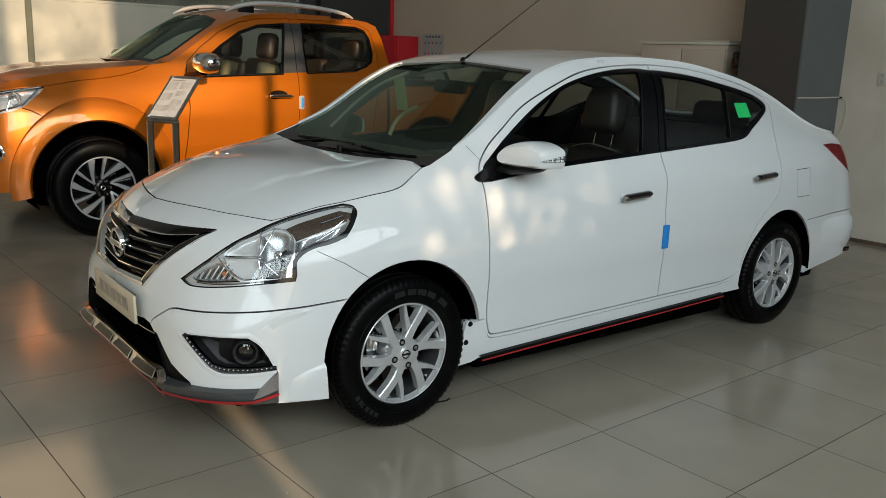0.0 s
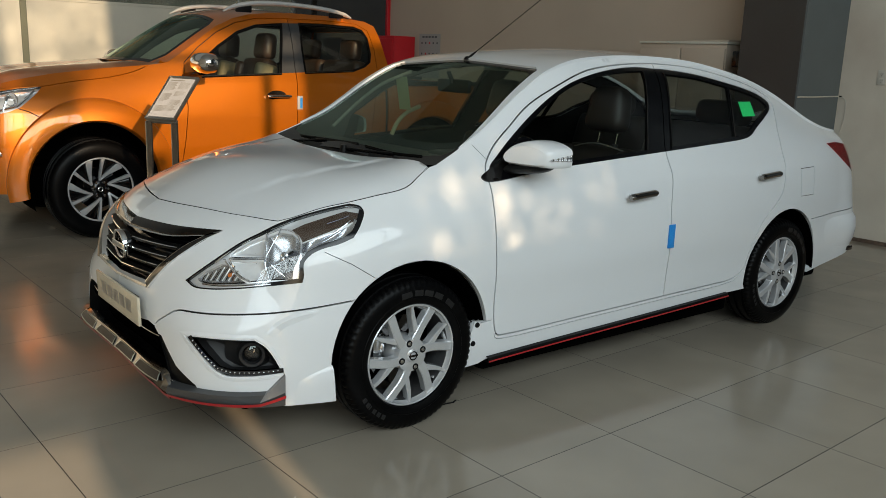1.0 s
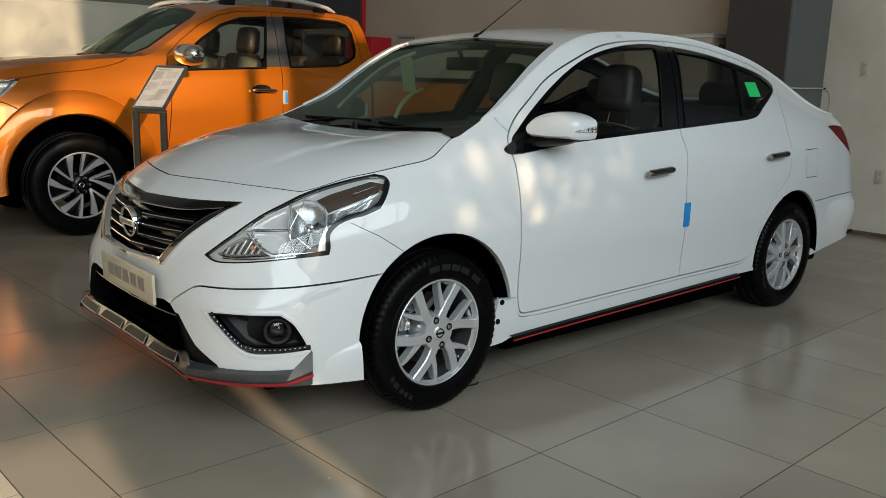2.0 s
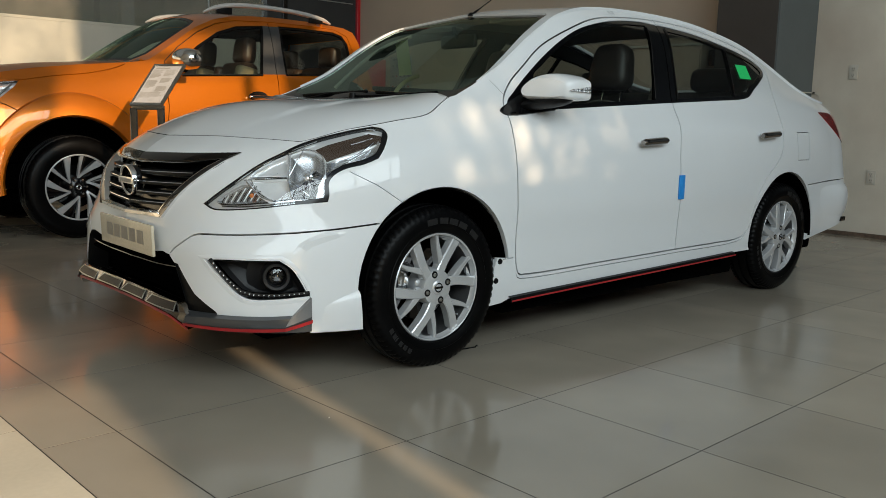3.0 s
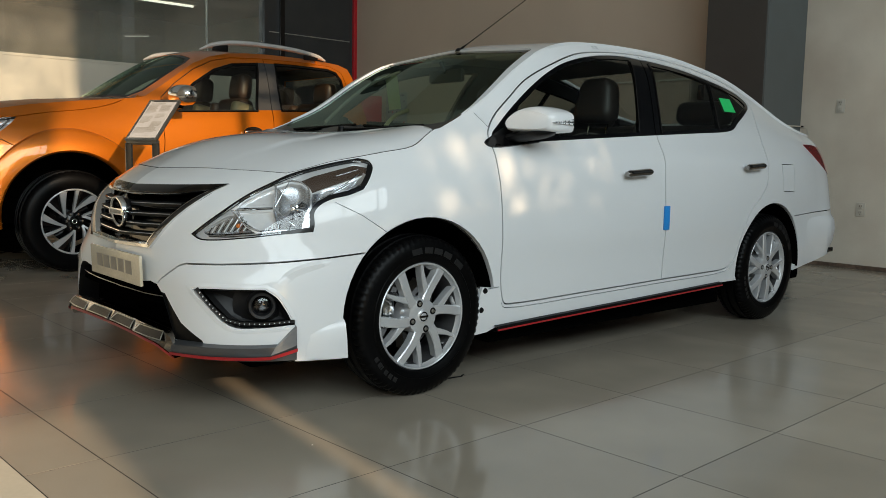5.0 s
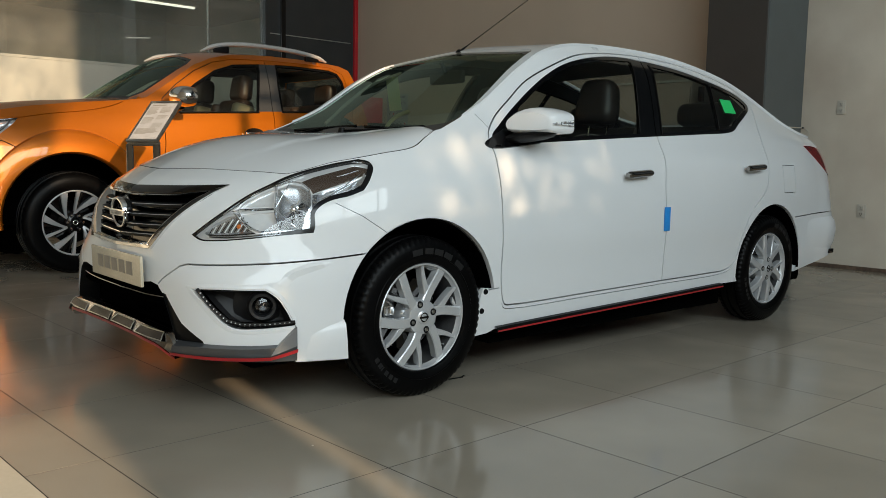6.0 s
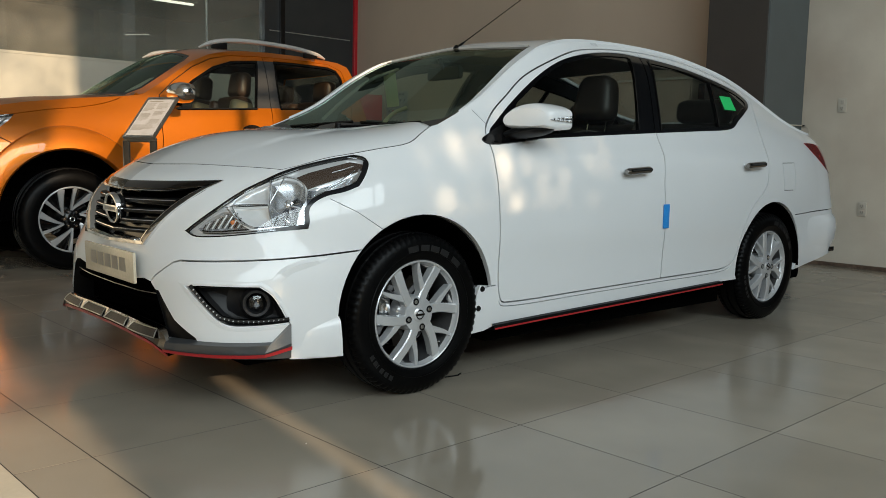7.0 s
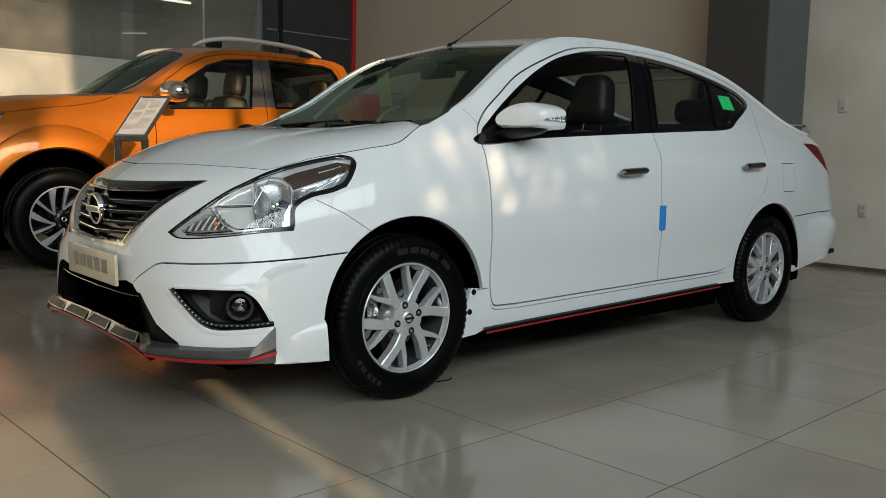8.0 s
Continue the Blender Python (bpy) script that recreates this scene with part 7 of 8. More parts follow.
T_ROOF = [(2.17, 1.345), (2.28, 1.415), (2.39, 1.489), (2.5, 1.567), (2.61, 1.639), (2.78, 1.712), (2.95, 1.755), (3.15, 1.776), (3.38, 1.786), (3.7, 1.782), (3.94, 1.77), (4.10, 1.752)]
T_TAIL = [(4.175, 1.715), (4.20, 1.60), (4.215, 1.464), (4.235, 1.313), (4.245, 1.20), (5.0, 1.20), (PICKUP.length, 1.18)]
T_BOTTOM = [(PICKUP.length, 0.5), (5.6, 0.5), (T_REAR + 0.55, 0.48), (T_REAR - 0.55, 0.42), (2.1, 0.42), (1.98, 0.42), (1.10, 0.38), (0.87, 0.38), (0.5, 0.36), (0.0, 0.36)]
T_LAMP = [(0.60, 1.07), (0.83, 1.108), (1.05, 1.138), (1.215, 1.150), (1.17, 1.10), (1.05, 1.0), (0.97, 0.965), (0.86, 0.94), (0.66, 0.93)]
T_PANE_F = [(2.425, 1.245), (2.75, 1.262), (3.10, 1.279), (3.15, 1.48), (3.20, 1.675), (2.97, 1.652), (2.79, 1.590), (2.60, 1.470), (2.46, 1.36), (2.40, 1.29)]
T_PANE_R = [(3.36, 1.293), (3.6, 1.303), (3.83, 1.315), (3.96, 1.356), (4.03, 1.40), (4.05, 1.46), (4.05, 1.60), (4.02, 1.66), (3.95, 1.683), (3.6, 1.692), (3.40, 1.688), (3.37, 1.5)]
T_GAP_F = [(2.20, 0.50), (2.24, 0.75), (2.27, 1.0), (2.27, 1.228), (2.29, 1.34), (2.42, 1.462), (2.60, 1.59), (2.78, 1.675), (2.97, 1.718), (3.27, 1.735)]
T_GAP_B = [(3.22, 0.46), (3.235, 1.0), (3.25, 1.283), (3.27, 1.5), (3.285, 1.735)]
T_GAP_R = [(3.27, 1.735), (3.7, 1.738), (3.98, 1.725), (4.085, 1.67), (4.11, 1.5), (4.10, 1.32), (4.05, 1.15), (4.02, 0.95), (4.0, 0.80), (3.95, 0.5)]
T_BONNET = [(1.17, 1.137), (1.24, 1.148), (1.45, 1.184), (1.68, 1.213), (1.86, 1.252), (1.97, 1.292), (2.03, 1.325)]
T_LINE = [(1.02, 0.995), (1.10, 0.97), (1.22, 0.905), (1.33, 0.85)]
T_FOG = [(0.62, 0.60), (0.86, 0.60), (0.91, 0.66), (0.89, 0.72), (0.62, 0.74)]
t_out = dense(T_HOOD + T_ROOF + T_TAIL + T_BOTTOM, 0.03)
ta_f, ta_r = arch(T0 + 0.01, 0.42, 0.475, 0.2), arch(T_REAR, 0.42, 0.47, 0.2)
t_got, t_co = cut(t_out, [("hole", ta_f), ("hole", ta_r), ("lamp", dense(T_LAMP, 0.03)), ("fog", dense(T_FOG, 0.03)),
                          ("gap", seam(T_GAP_F)), ("gap", seam(T_GAP_B)), ("gap", seam(T_GAP_R)), ("gap", seam(T_LINE)), ("gap", seam(smooth_line(T_BONNET, 4), 0.006)), ("gap", seam([(4.16, 0.5), (4.165, 1.2)], 0.03)),
                          ("pane_f", dense(T_PANE_F, 0.03)), ("pane_r", dense(T_PANE_R, 0.03)),
                          ("trim_f", dense(inset(T_PANE_F, -0.02), 0.03)), ("trim_r", dense(inset(T_PANE_R, -0.02), 0.03)),
                          ("pillar", dense([(3.12, 1.275), (3.34, 1.285), (3.385, 1.70), (3.21, 1.695)], 0.03)),
                          ("door_f", dense(T_GAP_F + T_GAP_B[::-1], 0.03)), ("door_r", dense(T_GAP_B + T_GAP_R, 0.03)),
                          ("bed", dense([(4.16, 0.3), (4.165, 1.3), (6.9, 1.3), (6.9, 0.3)], 0.05)),
                          ("bumper", dense([(-0.1, 0.2), (-0.1, 0.86), (0.6, 0.90), (0.86, 0.935), (1.02, 0.995), (1.10, 0.97), (1.22, 0.905), (1.33, 0.85), (1.33, 0.2)], 0.03))], (0.045, 0.035))
tk = dict(surf=PICKUP, cuts=t_got, points=t_co)
skin_part("body", "rest", ORANGE_PAINT, pickup, both=True, **tk)
skin_part("bed", "bed", ORANGE_PAINT, pickup, "orange load bed", both=True, **tk)
skin_part("front_bumper", "bumper", ORANGE_PAINT, pickup, both=True, **tk)
for side in (False, True):
    f = skin_part("front_door", "door_f", ORANGE_PAINT, pickup, mirror=side, **tk)
    skin_part("window_trim", "trim_f", GLOSS_BLACK, f, depth=0.006, mirror=side, **tk)
    skin_part("window_pane", "pane_f", SIDE_GLASS, f, "tinted glass", depth=0.012, rim=0, mirror=side, **tk)
    # The pillar is gloss black; its grey reflection is put into the colour.
    skin_part("pillar_cover", "pillar", GREY_PLASTIC, f, "gloss black pillar cover, its grey reflection put into the colour", depth=0.003, mirror=side, **tk)
    r = skin_part("rear_door", "door_r", ORANGE_PAINT, pickup, mirror=side, **tk)
    skin_part("window_trim", "trim_r", GLOSS_BLACK, r, depth=0.006, mirror=side, **tk)
    skin_part("window_pane", "pane_r", SIDE_GLASS, r, "tinted glass", depth=0.012, rim=0, mirror=side, **tk)
    for s_mid, z_mid, owner in ((3.055, 1.085, f), (3.95, 1.095, r)):
        p = PICKUP.point([s_mid - 0.105, s_mid, s_mid + 0.105], [z_mid] * 3, -0.036)
        g = tube(smooth_line(p, 6), [0.012] + [0.017] * 11 + [0.012], 12, 0.8)
        part("door_handle", flipped(g) if side else g, CHROME, owner, "chrome bar handle")
        # A flat dark disc paints the shade of the hollow behind the handle.
        q = PICKUP.point([s_mid - 0.01], [z_mid], -0.001)[0]
        dish = moved(lathe([(0.0, -0.0015), (0.06, -0.0015), (0.075, 0.002)], 24), pose(*q) @ Matrix.Diagonal((1.2, 1, 0.62, 1)))
        part("handle_dish", flipped(dish) if side else dish, SMOKED_LENS, owner, "dark disc that stands for the shaded dish behind the handle")
    for owner, line_ in ((f, [(2.40, 1.236), (2.75, 1.253), (3.11, 1.270)]), (r, [(3.35, 1.284), (3.60, 1.294), (3.84, 1.306)])):
        d_ = dense(line_, 0.06, False)
        g = tube(PICKUP.point(d_[:, 0], d_[:, 1], -0.002), 0.006, 6)
        part("waist_strip", flipped(g) if side else g, SATIN, owner, "satin strip below the glass")
    lamp = skin_part("headlight", "lamp", CLEAR_LENS, pickup, "clear wrap-round headlight", depth=0.004, rim=0.03, mirror=side, **tk)
    skin_part("lamp_back", "lamp", LAMP_MIRROR, lamp, "mirrored lamp interior", depth=0.035, rim=0, mirror=side, **tk)
    for line_ in ([(0.66, 0.95), (0.88, 0.965), (1.03, 1.01), (1.15, 1.11)], [(0.65, 1.05), (0.85, 1.085), (1.05, 1.115), (1.17, 1.13)], [(0.93, 0.97), (0.95, 1.04), (0.99, 1.11)]):
        d_ = dense(line_, 0.04, False)
        g = tube(PICKUP.point(d_[:, 0], d_[:, 1], 0.02), 0.008, 6)
        part("web", flipped(g) if side else g, CHROME, lamp)
    c = PICKUP.point([1.0], [1.05], 0.04)[0]
    g = moved(lathe([(0.0, 0.0), (0.03, -0.01), (0.045, -0.03), (0.05, -0.03)], 24), pose(*c, 0, 0, -40))
    part("projector", flipped(g) if side else g, BEZEL, lamp)
    fog = skin_part("fog_pocket", "fog", MATT_BLACK, pickup, "black fog lamp pocket with chrome rim", depth=0.03, mirror=side, **tk)
    d_ = dense(T_FOG + [T_FOG[0]], 0.03, False)
    g = tube(PICKUP.point(d_[:, 0], d_[:, 1], -0.006), 0.014, 8)
    part("chrome_rim", flipped(g) if side else g, CHROME, fog)
    # swollen wing over each wheel
    for c_, zc, r0, r1, lo, hi in ((T0 + 0.01, 0.42, 0.475, 0.62, -0.05, 1.06), (T_REAR, 0.42, 0.47, 0.60, -0.05, 1.05)):
        pts_, n_ = [], 40
        for i in range(n_):
            a_ = math.pi * (lo + (hi - lo) * i / (n_ - 1))
            for rr, h_ in ((r0 - 0.004, -0.03), (r0, 0.012), (r0 + 0.012, 0.030), (r0 + 0.05, 0.034), (r0 + (r1 - r0) * 0.75, 0.032), (r1 - 0.012, 0.026), (r1, -0.004)):
                z_ = zc + rr * math.sin(a_) * (1.05 if rr > r0 + 0.04 else 1.0)
                pts_.append(tuple(PICKUP.point([c_ - rr * math.cos(a_)], [z_], -h_)[0]))
        g = (pts_, [(i * 7 + j, i * 7 + j + 1, (i + 1) * 7 + j + 1, (i + 1) * 7 + j) for i in range(n_ - 1) for j in range(6)])
        part("wheel_flare", flipped(g) if side else g, ORANGE_PAINT, pickup)
    # side step
    g = tube([(0.62, -0.86, 0.40), (0.75, -0.93, 0.38), (2.3, -0.93, 0.38), (2.45, -0.86, 0.40)], 0.05, 10, 0.6)
    part("side_step", flipped(g) if side else g, MATT_BLACK, pickup)
    # mirror
    rings = []
    for u, w in zip(np.linspace(0, 1, 8), (0.25, 0.62, 0.85, 0.96, 1.0, 1.0, 0.97, 0.93)):
        rings.append([(0.70 + 0.15 * u, -1.075 + 0.155 * w * math.copysign(abs(math.cos(2 * math.pi * i / 24)) ** 0.75, math.cos(2 * math.pi * i / 24)),
                       1.345 + 0.080 * w * math.copysign(abs(math.sin(2 * math.pi * i / 24)) ** 0.7, math.sin(2 * math.pi * i / 24))) for i in range(24)])
    g = ([p for r_ in rings for p in r_], [(r_ * 24 + i, r_ * 24 + (i + 1) % 24, (r_ + 1) * 24 + (i + 1) % 24, (r_ + 1) * 24 + i) for r_ in range(7) for i in range(24)] + [tuple(reversed(range(24)))])
    mir = part("door_mirror", flipped(g) if side else g, CHROME, pickup, "chrome door mirror on a black foot")
    g = ([(x - 0.012, y, z) for x, y, z in rings[-1]], [tuple(range(24))])
    part("mirror_glass", flipped(g) if side else g, DARK_CHROME, mir)
    g = tube([(0.76, -0.82, 1.235), (0.78, -0.92, 1.245), (0.80, -1.02, 1.27)], [0.05, 0.045, 0.04], 10, 0.6)
    part("mirror_foot", flipped(g) if side else g, GLOSS_BLACK, mir)
    # roof rail: a flat bar that rises from the roof and falls back to it
    y_ = -0.60
    rail = smooth_line([(1.17, y_, 1.765), (1.26, y_, 1.805), (1.40, y_ - 0.01, 1.838), (1.6, y_ - 0.015, 1.853), (1.9, y_ - 0.015, 1.850), (2.15, y_ - 0.01, 1.832), (2.34, y_, 1.80), (2.41, y_, 1.775)], 5)
    g = tube(rail, [0.012 + 0.022 * min(1.0, min(i_, len(rail) - 1 - i_) / 6) for i_ in range(len(rail))], 10, 0.62)
    rr = part("roof_rail", flipped(g) if side else g, SILVER_PAINT, pickup, "silver roof rail")
    for x_ in (1.35, 2.25):
        g = rbox((0.14, 0.035, 0.07), (x_, y_ - 0.005, 1.80), 0.01)
        part("rail_foot", flipped(g) if side else g, MATT_BLACK, rr)
t_in, t_inco = cut(dense(T_HOOD + T_ROOF + T_TAIL + T_BOTTOM, 0.06), [("hole", arch(T0 + 0.01, 0.42, 0.47, 0.2)), ("hole", arch(T_REAR, 0.42, 0.47, 0.2)), ("hole", dense(inset(T_PANE_F, -0.012), 0.06)), ("hole", dense(inset(T_PANE_R, -0.012), 0.06)), ("hole", dense(T_LAMP, 0.06))], (0.1, 0.09))
skin_part("cabin_lining", "rest", TRIM_GREY, pickup, "dark trim behind the panels", depth=0.03, rim=0, both=True, surf=PICKUP, cuts=t_in, points=t_inco)
# bonnet
e3 = PICKUP.point(dense(T_HOOD, 0.08, False)[:, 0], dense(T_HOOD, 0.08, False)[:, 1])
ctrl = [tuple(p) for p in e3] + [(x, -y, z) for x, y, z in e3[1:]] + [(-0.6, 0, 1.185), (-0.35, 0, 1.235), (0.0, 0, 1.28), (0.3, 0, 1.312), (0.45, 0.0, 1.325)]
ctrl += [(-0.5, sg * 0.42, 1.225) for sg in (-1, 1)] + [(-0.1, sg * 0.45, 1.29) for sg in (-1, 1)] + [(0.3, sg * 0.48, 1.325) for sg in (-1, 1)]
T_HOODS = Sheet(ctrl, 1e-4)
hl = [tuple(p[:2]) for p in e3] + [(0.52, -0.60), (0.42, -0.4), (0.36, 0)]
hc, hco = cut(dense(np.array(hl + [(x, -y) for x, y in hl[-2:0:-1]]), 0.04), [], (0.05, 0.05))
skin_part("bonnet", "rest", ORANGE_PAINT, pickup, surf=T_HOODS, cuts=hc, points=hco)
# cab top
et = dense(T_ROOF, 0.07, False)
t3 = PICKUP.point(et[:, 0], et[:, 1])
spine = [(0.40, 1.335), (0.62, 1.478), (0.84, 1.617), (1.06, 1.737), (1.25, 1.79), (1.5, 1.81), (1.9, 1.815), (2.3, 1.80), (2.58, 1.775)]
T_TOP = Sheet([tuple(p) for p in t3] + [(x, -y, z) for x, y, z in t3] + [(x, 0, z) for x, z in spine] + [(x + 0.02, sg * 0.33, z - 0.008) for x, z in spine for sg in (-1, 1)], 1e-4)
th = [(0.40, 0), (0.42, -0.3), (0.50, -0.6)] + [tuple(p[:2]) for p in t3] + [(2.60, -0.4), (2.61, 0)]
t_screen = mirrored([(0.44, 0), (0.46, -0.3), (0.56, -0.58), (0.66, -0.615), (0.86, -0.585), (1.03, -0.56), (1.08, -0.52), (1.06, -0.3), (1.05, 0)])
tc, tco = cut(dense(np.array(th + [(x, -y) for x, y in th[-2:0:-1]]), 0.04), [("screen", dense(t_screen, 0.04)), ("border", dense(inset(t_screen, -0.035), 0.04))], (0.06, 0.06))
tt = dict(surf=T_TOP, cuts=tc, points=tco)
skin_part("roof", "rest", ORANGE_PAINT, pickup, **tt)
ws = skin_part("windscreen", "screen", SCREEN_GLASS, pickup, "tinted windscreen", depth=0.004, rim=0, **tt)
skin_part("black_border", "border", GLOSS_BLACK, ws, depth=0.002, **tt)
# cab back, bed floor, grille
tail_line = np.array([(4.10, 1.752), (4.175, 1.715), (4.19, 1.66), (4.215, 1.464), (4.235, 1.313), (4.245, 1.20), (4.245, 0.72)])
tl = PICKUP.point(tail_line[:, 0], tail_line[:, 1], 0.006)
back_pts, back_faces, pane_faces = [], [], []
for x, y, z in tl:
    back_pts += [(x, y, z), (x + 0.012, y * 0.82, z), (x + 0.02, 0.0, z), (x + 0.012, -y * 0.82, z), (x, -y, z)]
for i in range(len(tl) - 1):
    for j in range(4):
        f_ = (i * 5 + j, i * 5 + j + 1, (i + 1) * 5 + j + 1, (i + 1) * 5 + j)
        (pane_faces if i in (2, 3) and j in (1, 2) else back_faces).append(f_)
cab_back = part("cab_back", (back_pts, back_faces), ORANGE_PAINT, pickup)
part("rear_window", (back_pts, pane_faces), SIDE_GLASS, cab_back, "tinted rear glass")
part("cab_lining", ([(x - 0.035, y * 0.96, z) for x, y, z in back_pts], back_faces), TRIM_GREY, cab_back, "dark cloth lining behind the rear seat")
part("bed_floor", rbox((1.55, 1.5, 0.04), (3.5, 0, 0.75), 0.0), MATT_BLACK, pickup)
for y in (-0.87, 0.87):
    part("bed_rail", rbox((1.6, 0.09, 0.04), (3.5, y, 1.205), 0.012), MATT_BLACK, pickup)
gr = part("grille", rbox((0.05, 1.0, 0.22), (-0.895, 0, 0.98), 0.02), GLOSS_BLACK, pickup, "black grille with chrome V")
for z in (0.92, 0.98, 1.04):
    part("slat", rbox((0.03, 0.94, 0.02), (-0.918, 0, z), 0.006), CHROME, gr)
for y in (-1, 1):
    part("chrome_wing", tube([(-0.925, 0.24 * y, 0.87), (-0.92, 0.34 * y, 0.98), (-0.89, 0.5 * y, 1.09)], 0.028, 8), CHROME, gr)
part("underbody", rbox((4.6, 1.2, 0.2), (1.8, 0, 0.45), 0.04), SHADOW_TRIM, pickup)
for sx in (0.01, 3.15):
    a = [math.pi * (-0.12 + 1.24 * i / 24) for i in range(25)]
    line = [(sx - 0.47 * math.cos(t), 0.42 + 0.47 * math.sin(t)) for t in a]
    geo = [(x, -0.89, z) for x, z in line] + [(x, -0.48, z) for x, z in line]
    for side in (False, True):
        g = (geo, [(i, i + 1, 26 + i, 25 + i) for i in range(24)] + [tuple(range(25, 50))])
        part("wheel_housing", flipped(g) if side else g, SHADOW_TRIM, pickup)
# wheels
tp = [(0.240, -0.112), (0.248, -0.124), (0.27, -0.130), (0.30, -0.1305), (0.335, -0.126), (0.352, -0.118), (0.366, -0.105), (0.374, -0.088), (0.363, -0.084), (0.363, -0.072), (0.379, -0.07), (0.381, -0.03), (0.37, -0.026), (0.37, -0.016), (0.381, -0.012),
      (0.381, 0.012), (0.37, 0.016), (0.37, 0.026), (0.381, 0.03), (0.379, 0.07), (0.363, 0.072), (0.363, 0.084), (0.374, 0.088), (0.352, 0.118), (0.30, 0.13), (0.24, 0.124), (0.228, 0.112)]
tw = part("wheel", lathe([(0.03, 0.0), (0.16, 0.0), (0.16, 0.03), (0.03, 0.03)], 36, close=True), GLOSS_BLACK, pickup, "eighteen inch black and machined alloy wheel")
part("tyre", tread(tp, 150, (6, 7, 22), 0.006), RUBBER, tw, "black all-terrain tyre")
part("rim", lathe([(0.242, -0.108), (0.246, -0.118), (0.239, -0.119), (0.232, -0.112)], 72), ALLOY, tw, "bright machined rim edge")
part("barrel", lathe([(0.232, -0.112), (0.226, -0.09), (0.218, 0.0), (0.21, 0.08)], 60), GLOSS_BLACK, tw)
for i in range(6):
    a0 = math.radians(24 + 60 * i)
    part("spoke", spoke([(a0 + 0.14, 0.066, 0.014, -0.086), (a0 + 0.05, 0.145, 0.019, -0.102), (a0, 0.234, 0.028, -0.112)], 0.03), ALLOY, tw, "narrow machined arm", smooth=False)
    part("spoke", spoke([(a0 + 0.10, 0.068, 0.016, -0.086), (a0 - 0.34, 0.130, 0.026, -0.101), (a0 - 0.60, 0.234, 0.052, -0.112)], 0.03), ALLOY, tw, "wide machined arm", smooth=False)
    part("spoke_well", spoke([(a0 - 0.02, 0.06, 0.03, -0.066), (a0 - 0.20, 0.14, 0.05, -0.080), (a0 - 0.30, 0.230, 0.09, -0.088)], 0.02), GLOSS_BLACK, tw)
part("hub", lathe([(0.0, -0.088), (0.03, -0.088), (0.04, -0.08), (0.085, -0.078), (0.09, 0.0)], 40), GLOSS_BLACK, tw)
part("centre_cap", lathe([(0.0, -0.095), (0.028, -0.094), (0.034, -0.086)], 28), GLOSS_BLACK, tw)
part("cap_mark", lathe([(0.013, -0.0955), (0.016, -0.097), (0.019, -0.0955)], 24), CHROME, tw)
for i in range(6):
    a0 = math.pi / 3 * i
    part("bolt", lathe([(0.0, -0.094), (0.009, -0.093), (0.011, -0.078)], 10, at=(0.058 * math.cos(a0), 0, 0.058 * math.sin(a0))), CHROME, tw)
tw.matrix_basis = pose(0.04, -0.765, 0.38)
copy_thing(tw, pose(3.15, -0.765, 0.38, 0, 14, 0))
copy_thing(tw, pose(0.01, 0.765, 0.38, 0, 33, 180))
copy_thing(tw, pose(3.15, 0.765, 0.38, 0, 5, 180))
# cabin
part("cabin_floor", rbox((2.2, 1.4, 0.05), (1.6, 0, 0.62), 0.0), TRIM_GREY, pickup)
part("dashboard", cushion((0.5, 1.36, 0.25), (0.72, 0, 1.14), 5, 0.08), TRIM_GREY, pickup)
for y in (-0.38, 0.38):
    st = part("front_seat", cushion((0.52, 0.52, 0.22), (1.28, y, 0.84), -5, 0.08), BROWN_LEATHER, pickup, "brown leather front seat with a beige bolster")
    part("backrest", cushion((0.16, 0.44, 0.56), (1.56, y, 1.11), 12, 0.07), BROWN_LEATHER, st)
    for dy in (-0.2, 0.2):
        part("bolster", cushion((0.20, 0.10, 0.46), (1.53, y + dy, 1.12), 12, 0.045), CREAM_LEATHER if dy < 0 else BROWN_LEATHER, st, "beige side bolster" if dy < 0 else "")
    hr = cushion((0.13, 0.27, 0.23), (0, 0, 0), 0, 0.062)
    part("headrest", moved(([(p[0], p[1] * (0.96 - 1.8 * max(p[2], 0.0)), p[2]) for p in hr[0]], hr[1]), pose(1.66, y, 1.495, 0, 8, 0)), BROWN_LEATHER, st)
    for dy in (-0.055, 0.055):
        part("headrest_post", tube([(1.635, y + dy, 1.34), (1.655, y + dy, 1.42)], 0.007, 8), CHROME, st)
    rear = part("rear_seat", cushion((0.46, 0.62, 0.2), (2.20, y * 0.9, 0.86), -4, 0.07), BROWN_LEATHER, pickup, "brown leather rear seat")
    part("rear_backrest", cushion((0.16, 0.62, 0.55), (2.48, y * 0.9, 1.12), 8, 0.07), BROWN_LEATHER, rear)
    part("rear_headrest", cushion((0.12, 0.27, 0.19), (2.55, y, 1.49), 5, 0.055), BROWN_LEATHER, rear)
lc, lco = cut(dense(mirrored([(1.10, 0), (1.10, -0.52), (2.5, -0.52), (2.52, 0)]), 0.12), [], (0.15, 0.15))
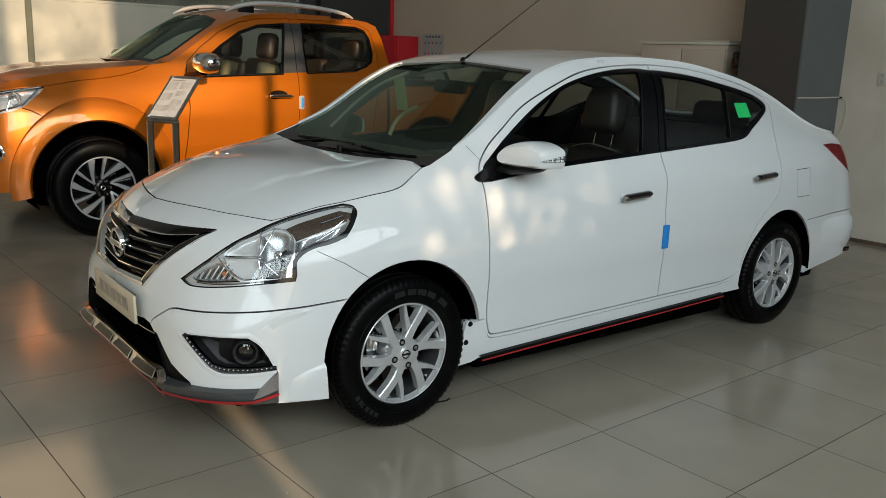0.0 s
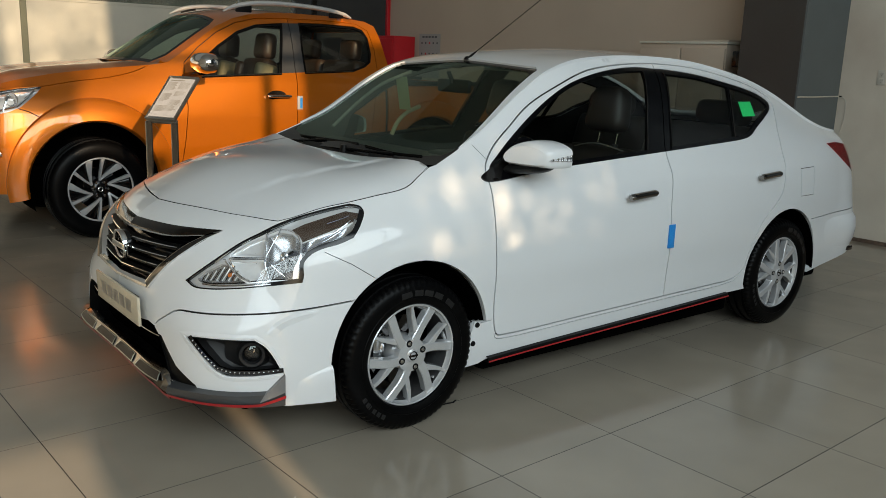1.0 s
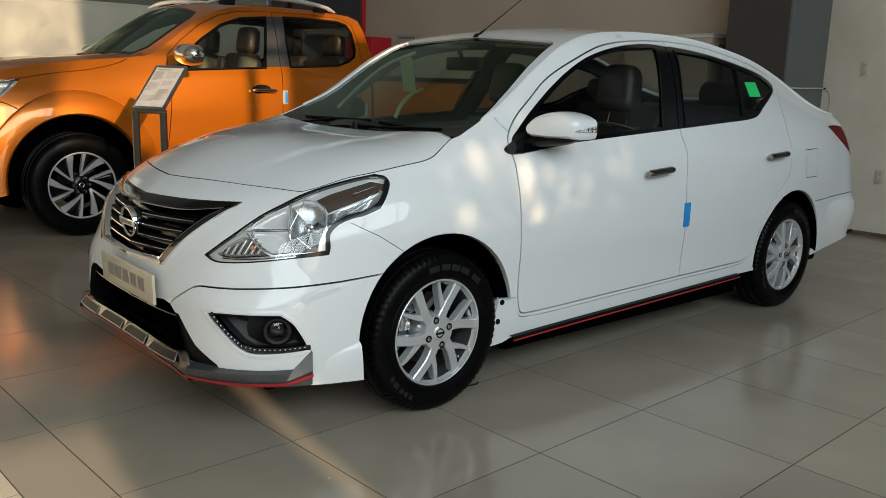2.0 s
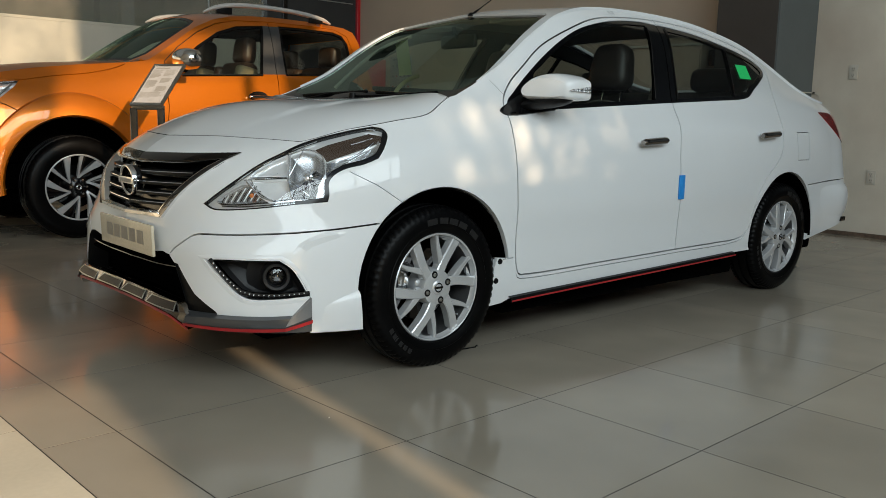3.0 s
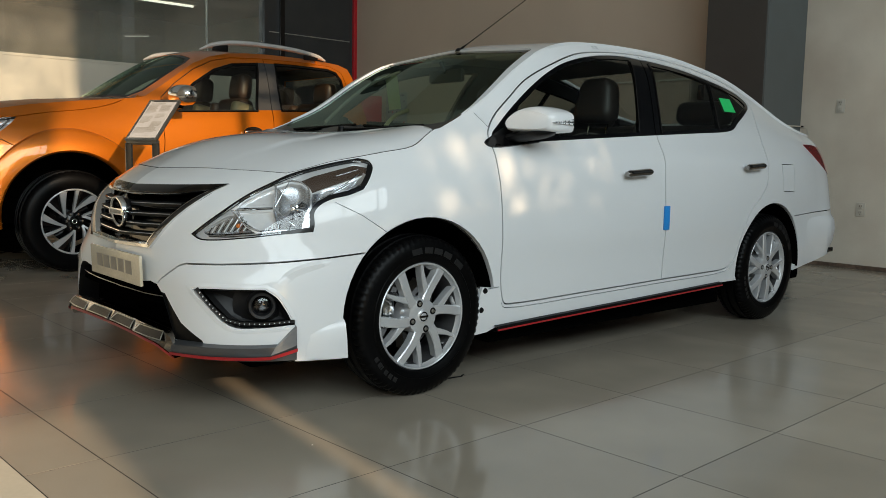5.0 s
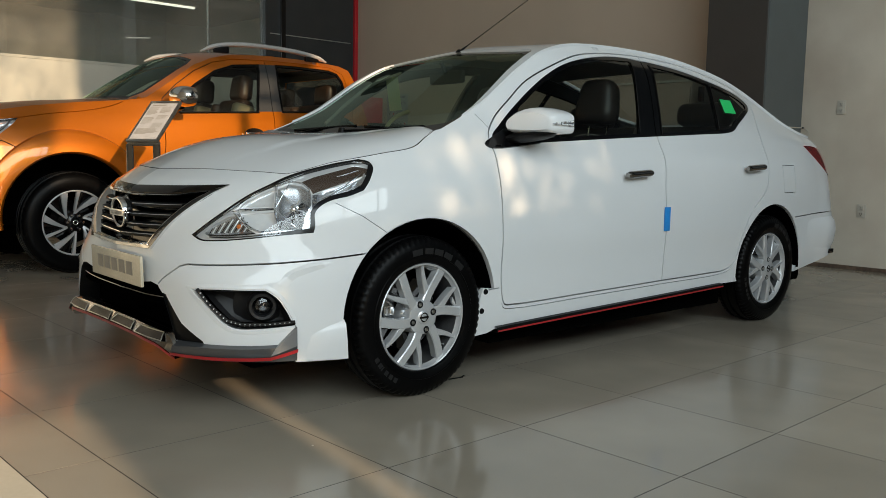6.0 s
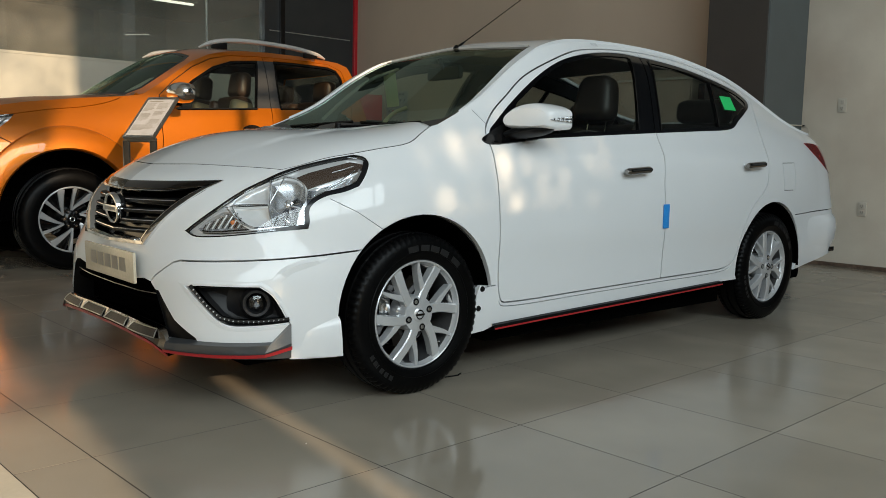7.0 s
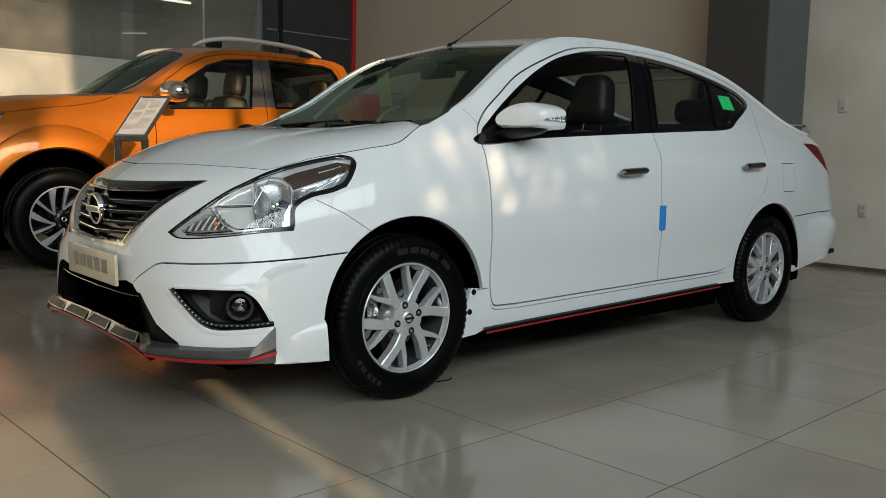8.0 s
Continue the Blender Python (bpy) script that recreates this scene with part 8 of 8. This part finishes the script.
skin_part("roof_lining", "rest", LINER, pickup, depth=0.03, rim=0, surf=T_TOP, cuts=lc, points=lco)
g = rbox((0.05, 0.008, 0.115), (float(PICKUP.point([3.245], [1.03])[0][0]) + 0.012, float(PICKUP.point([3.245], [1.03])[0][1]) - 0.004, 1.03), 0.002)
tp_ = part("tape_strip", g, PAPER, pickup, "white foam strip with blue tape")
part("tape_face", moved(rbox((0.022, 0.004, 0.085), (0, 0, 0), 0.001), pose(float(PICKUP.point([3.245], [1.03])[0][0]) + 0.022, float(PICKUP.point([3.245], [1.03])[0][1]) - 0.010, 1.03)), BLUE_TAPE, tp_)

# ---- floor tiles, one by one, on the room's grid ----
def tile_mesh(name, w, d, material, thick=0.012):
    geo = rbox((w - 0.0038, d - 0.0038, thick), (0, 0, -thick / 2), 0.0, 1)
    me = bpy.data.meshes.new(name)
    me.from_pydata(geo[0], [], geo[1])
    me.materials.append(material)
    return me


meshes = {}
def lay(u0, u1, v0, v1, material):
    key = (round(u1 - u0, 3), round(v1 - v0, 3), material.name)
    if key not in meshes:
        meshes[key] = tile_mesh("tile", key[0], key[1], material)
    ob = new("tile", meshes[key])
    ob.parent = floor
    ob.matrix_basis = pose((u0 + u1) / 2, (v0 + v1) / 2, 0)


us = [-1.43] + [-1.212 + 0.606 * i for i in range(12)] + [RIGHT]
vs = [FRONT] + [-4.872 + 0.609 * i for i in range(22)] + [BACK]
for i in range(len(us) - 1):
    for j in range(len(vs) - 1):
        lay(us[i], us[i + 1], vs[j], vs[j + 1], TILE)
rest = []
for i in range(12):
    for j in range(22):
        u0, v0 = -1.43 - 0.6 * (i + 1), FRONT + 0.6 * j
        if i < 2 and 3 < j < 12:
            lay(u0, u0 + 0.6, v0, v0 + 0.6, CREAM_TILE)
        else:
            rest.append(rbox((0.5968, 0.5968, 0.012), (u0 + 0.3, v0 + 0.3, -0.006), 0.0012, 1))
tagged(part("border_tiles", join(*rest), CREAM_TILE, floor, "cream polished tiles"), kind="stuff")
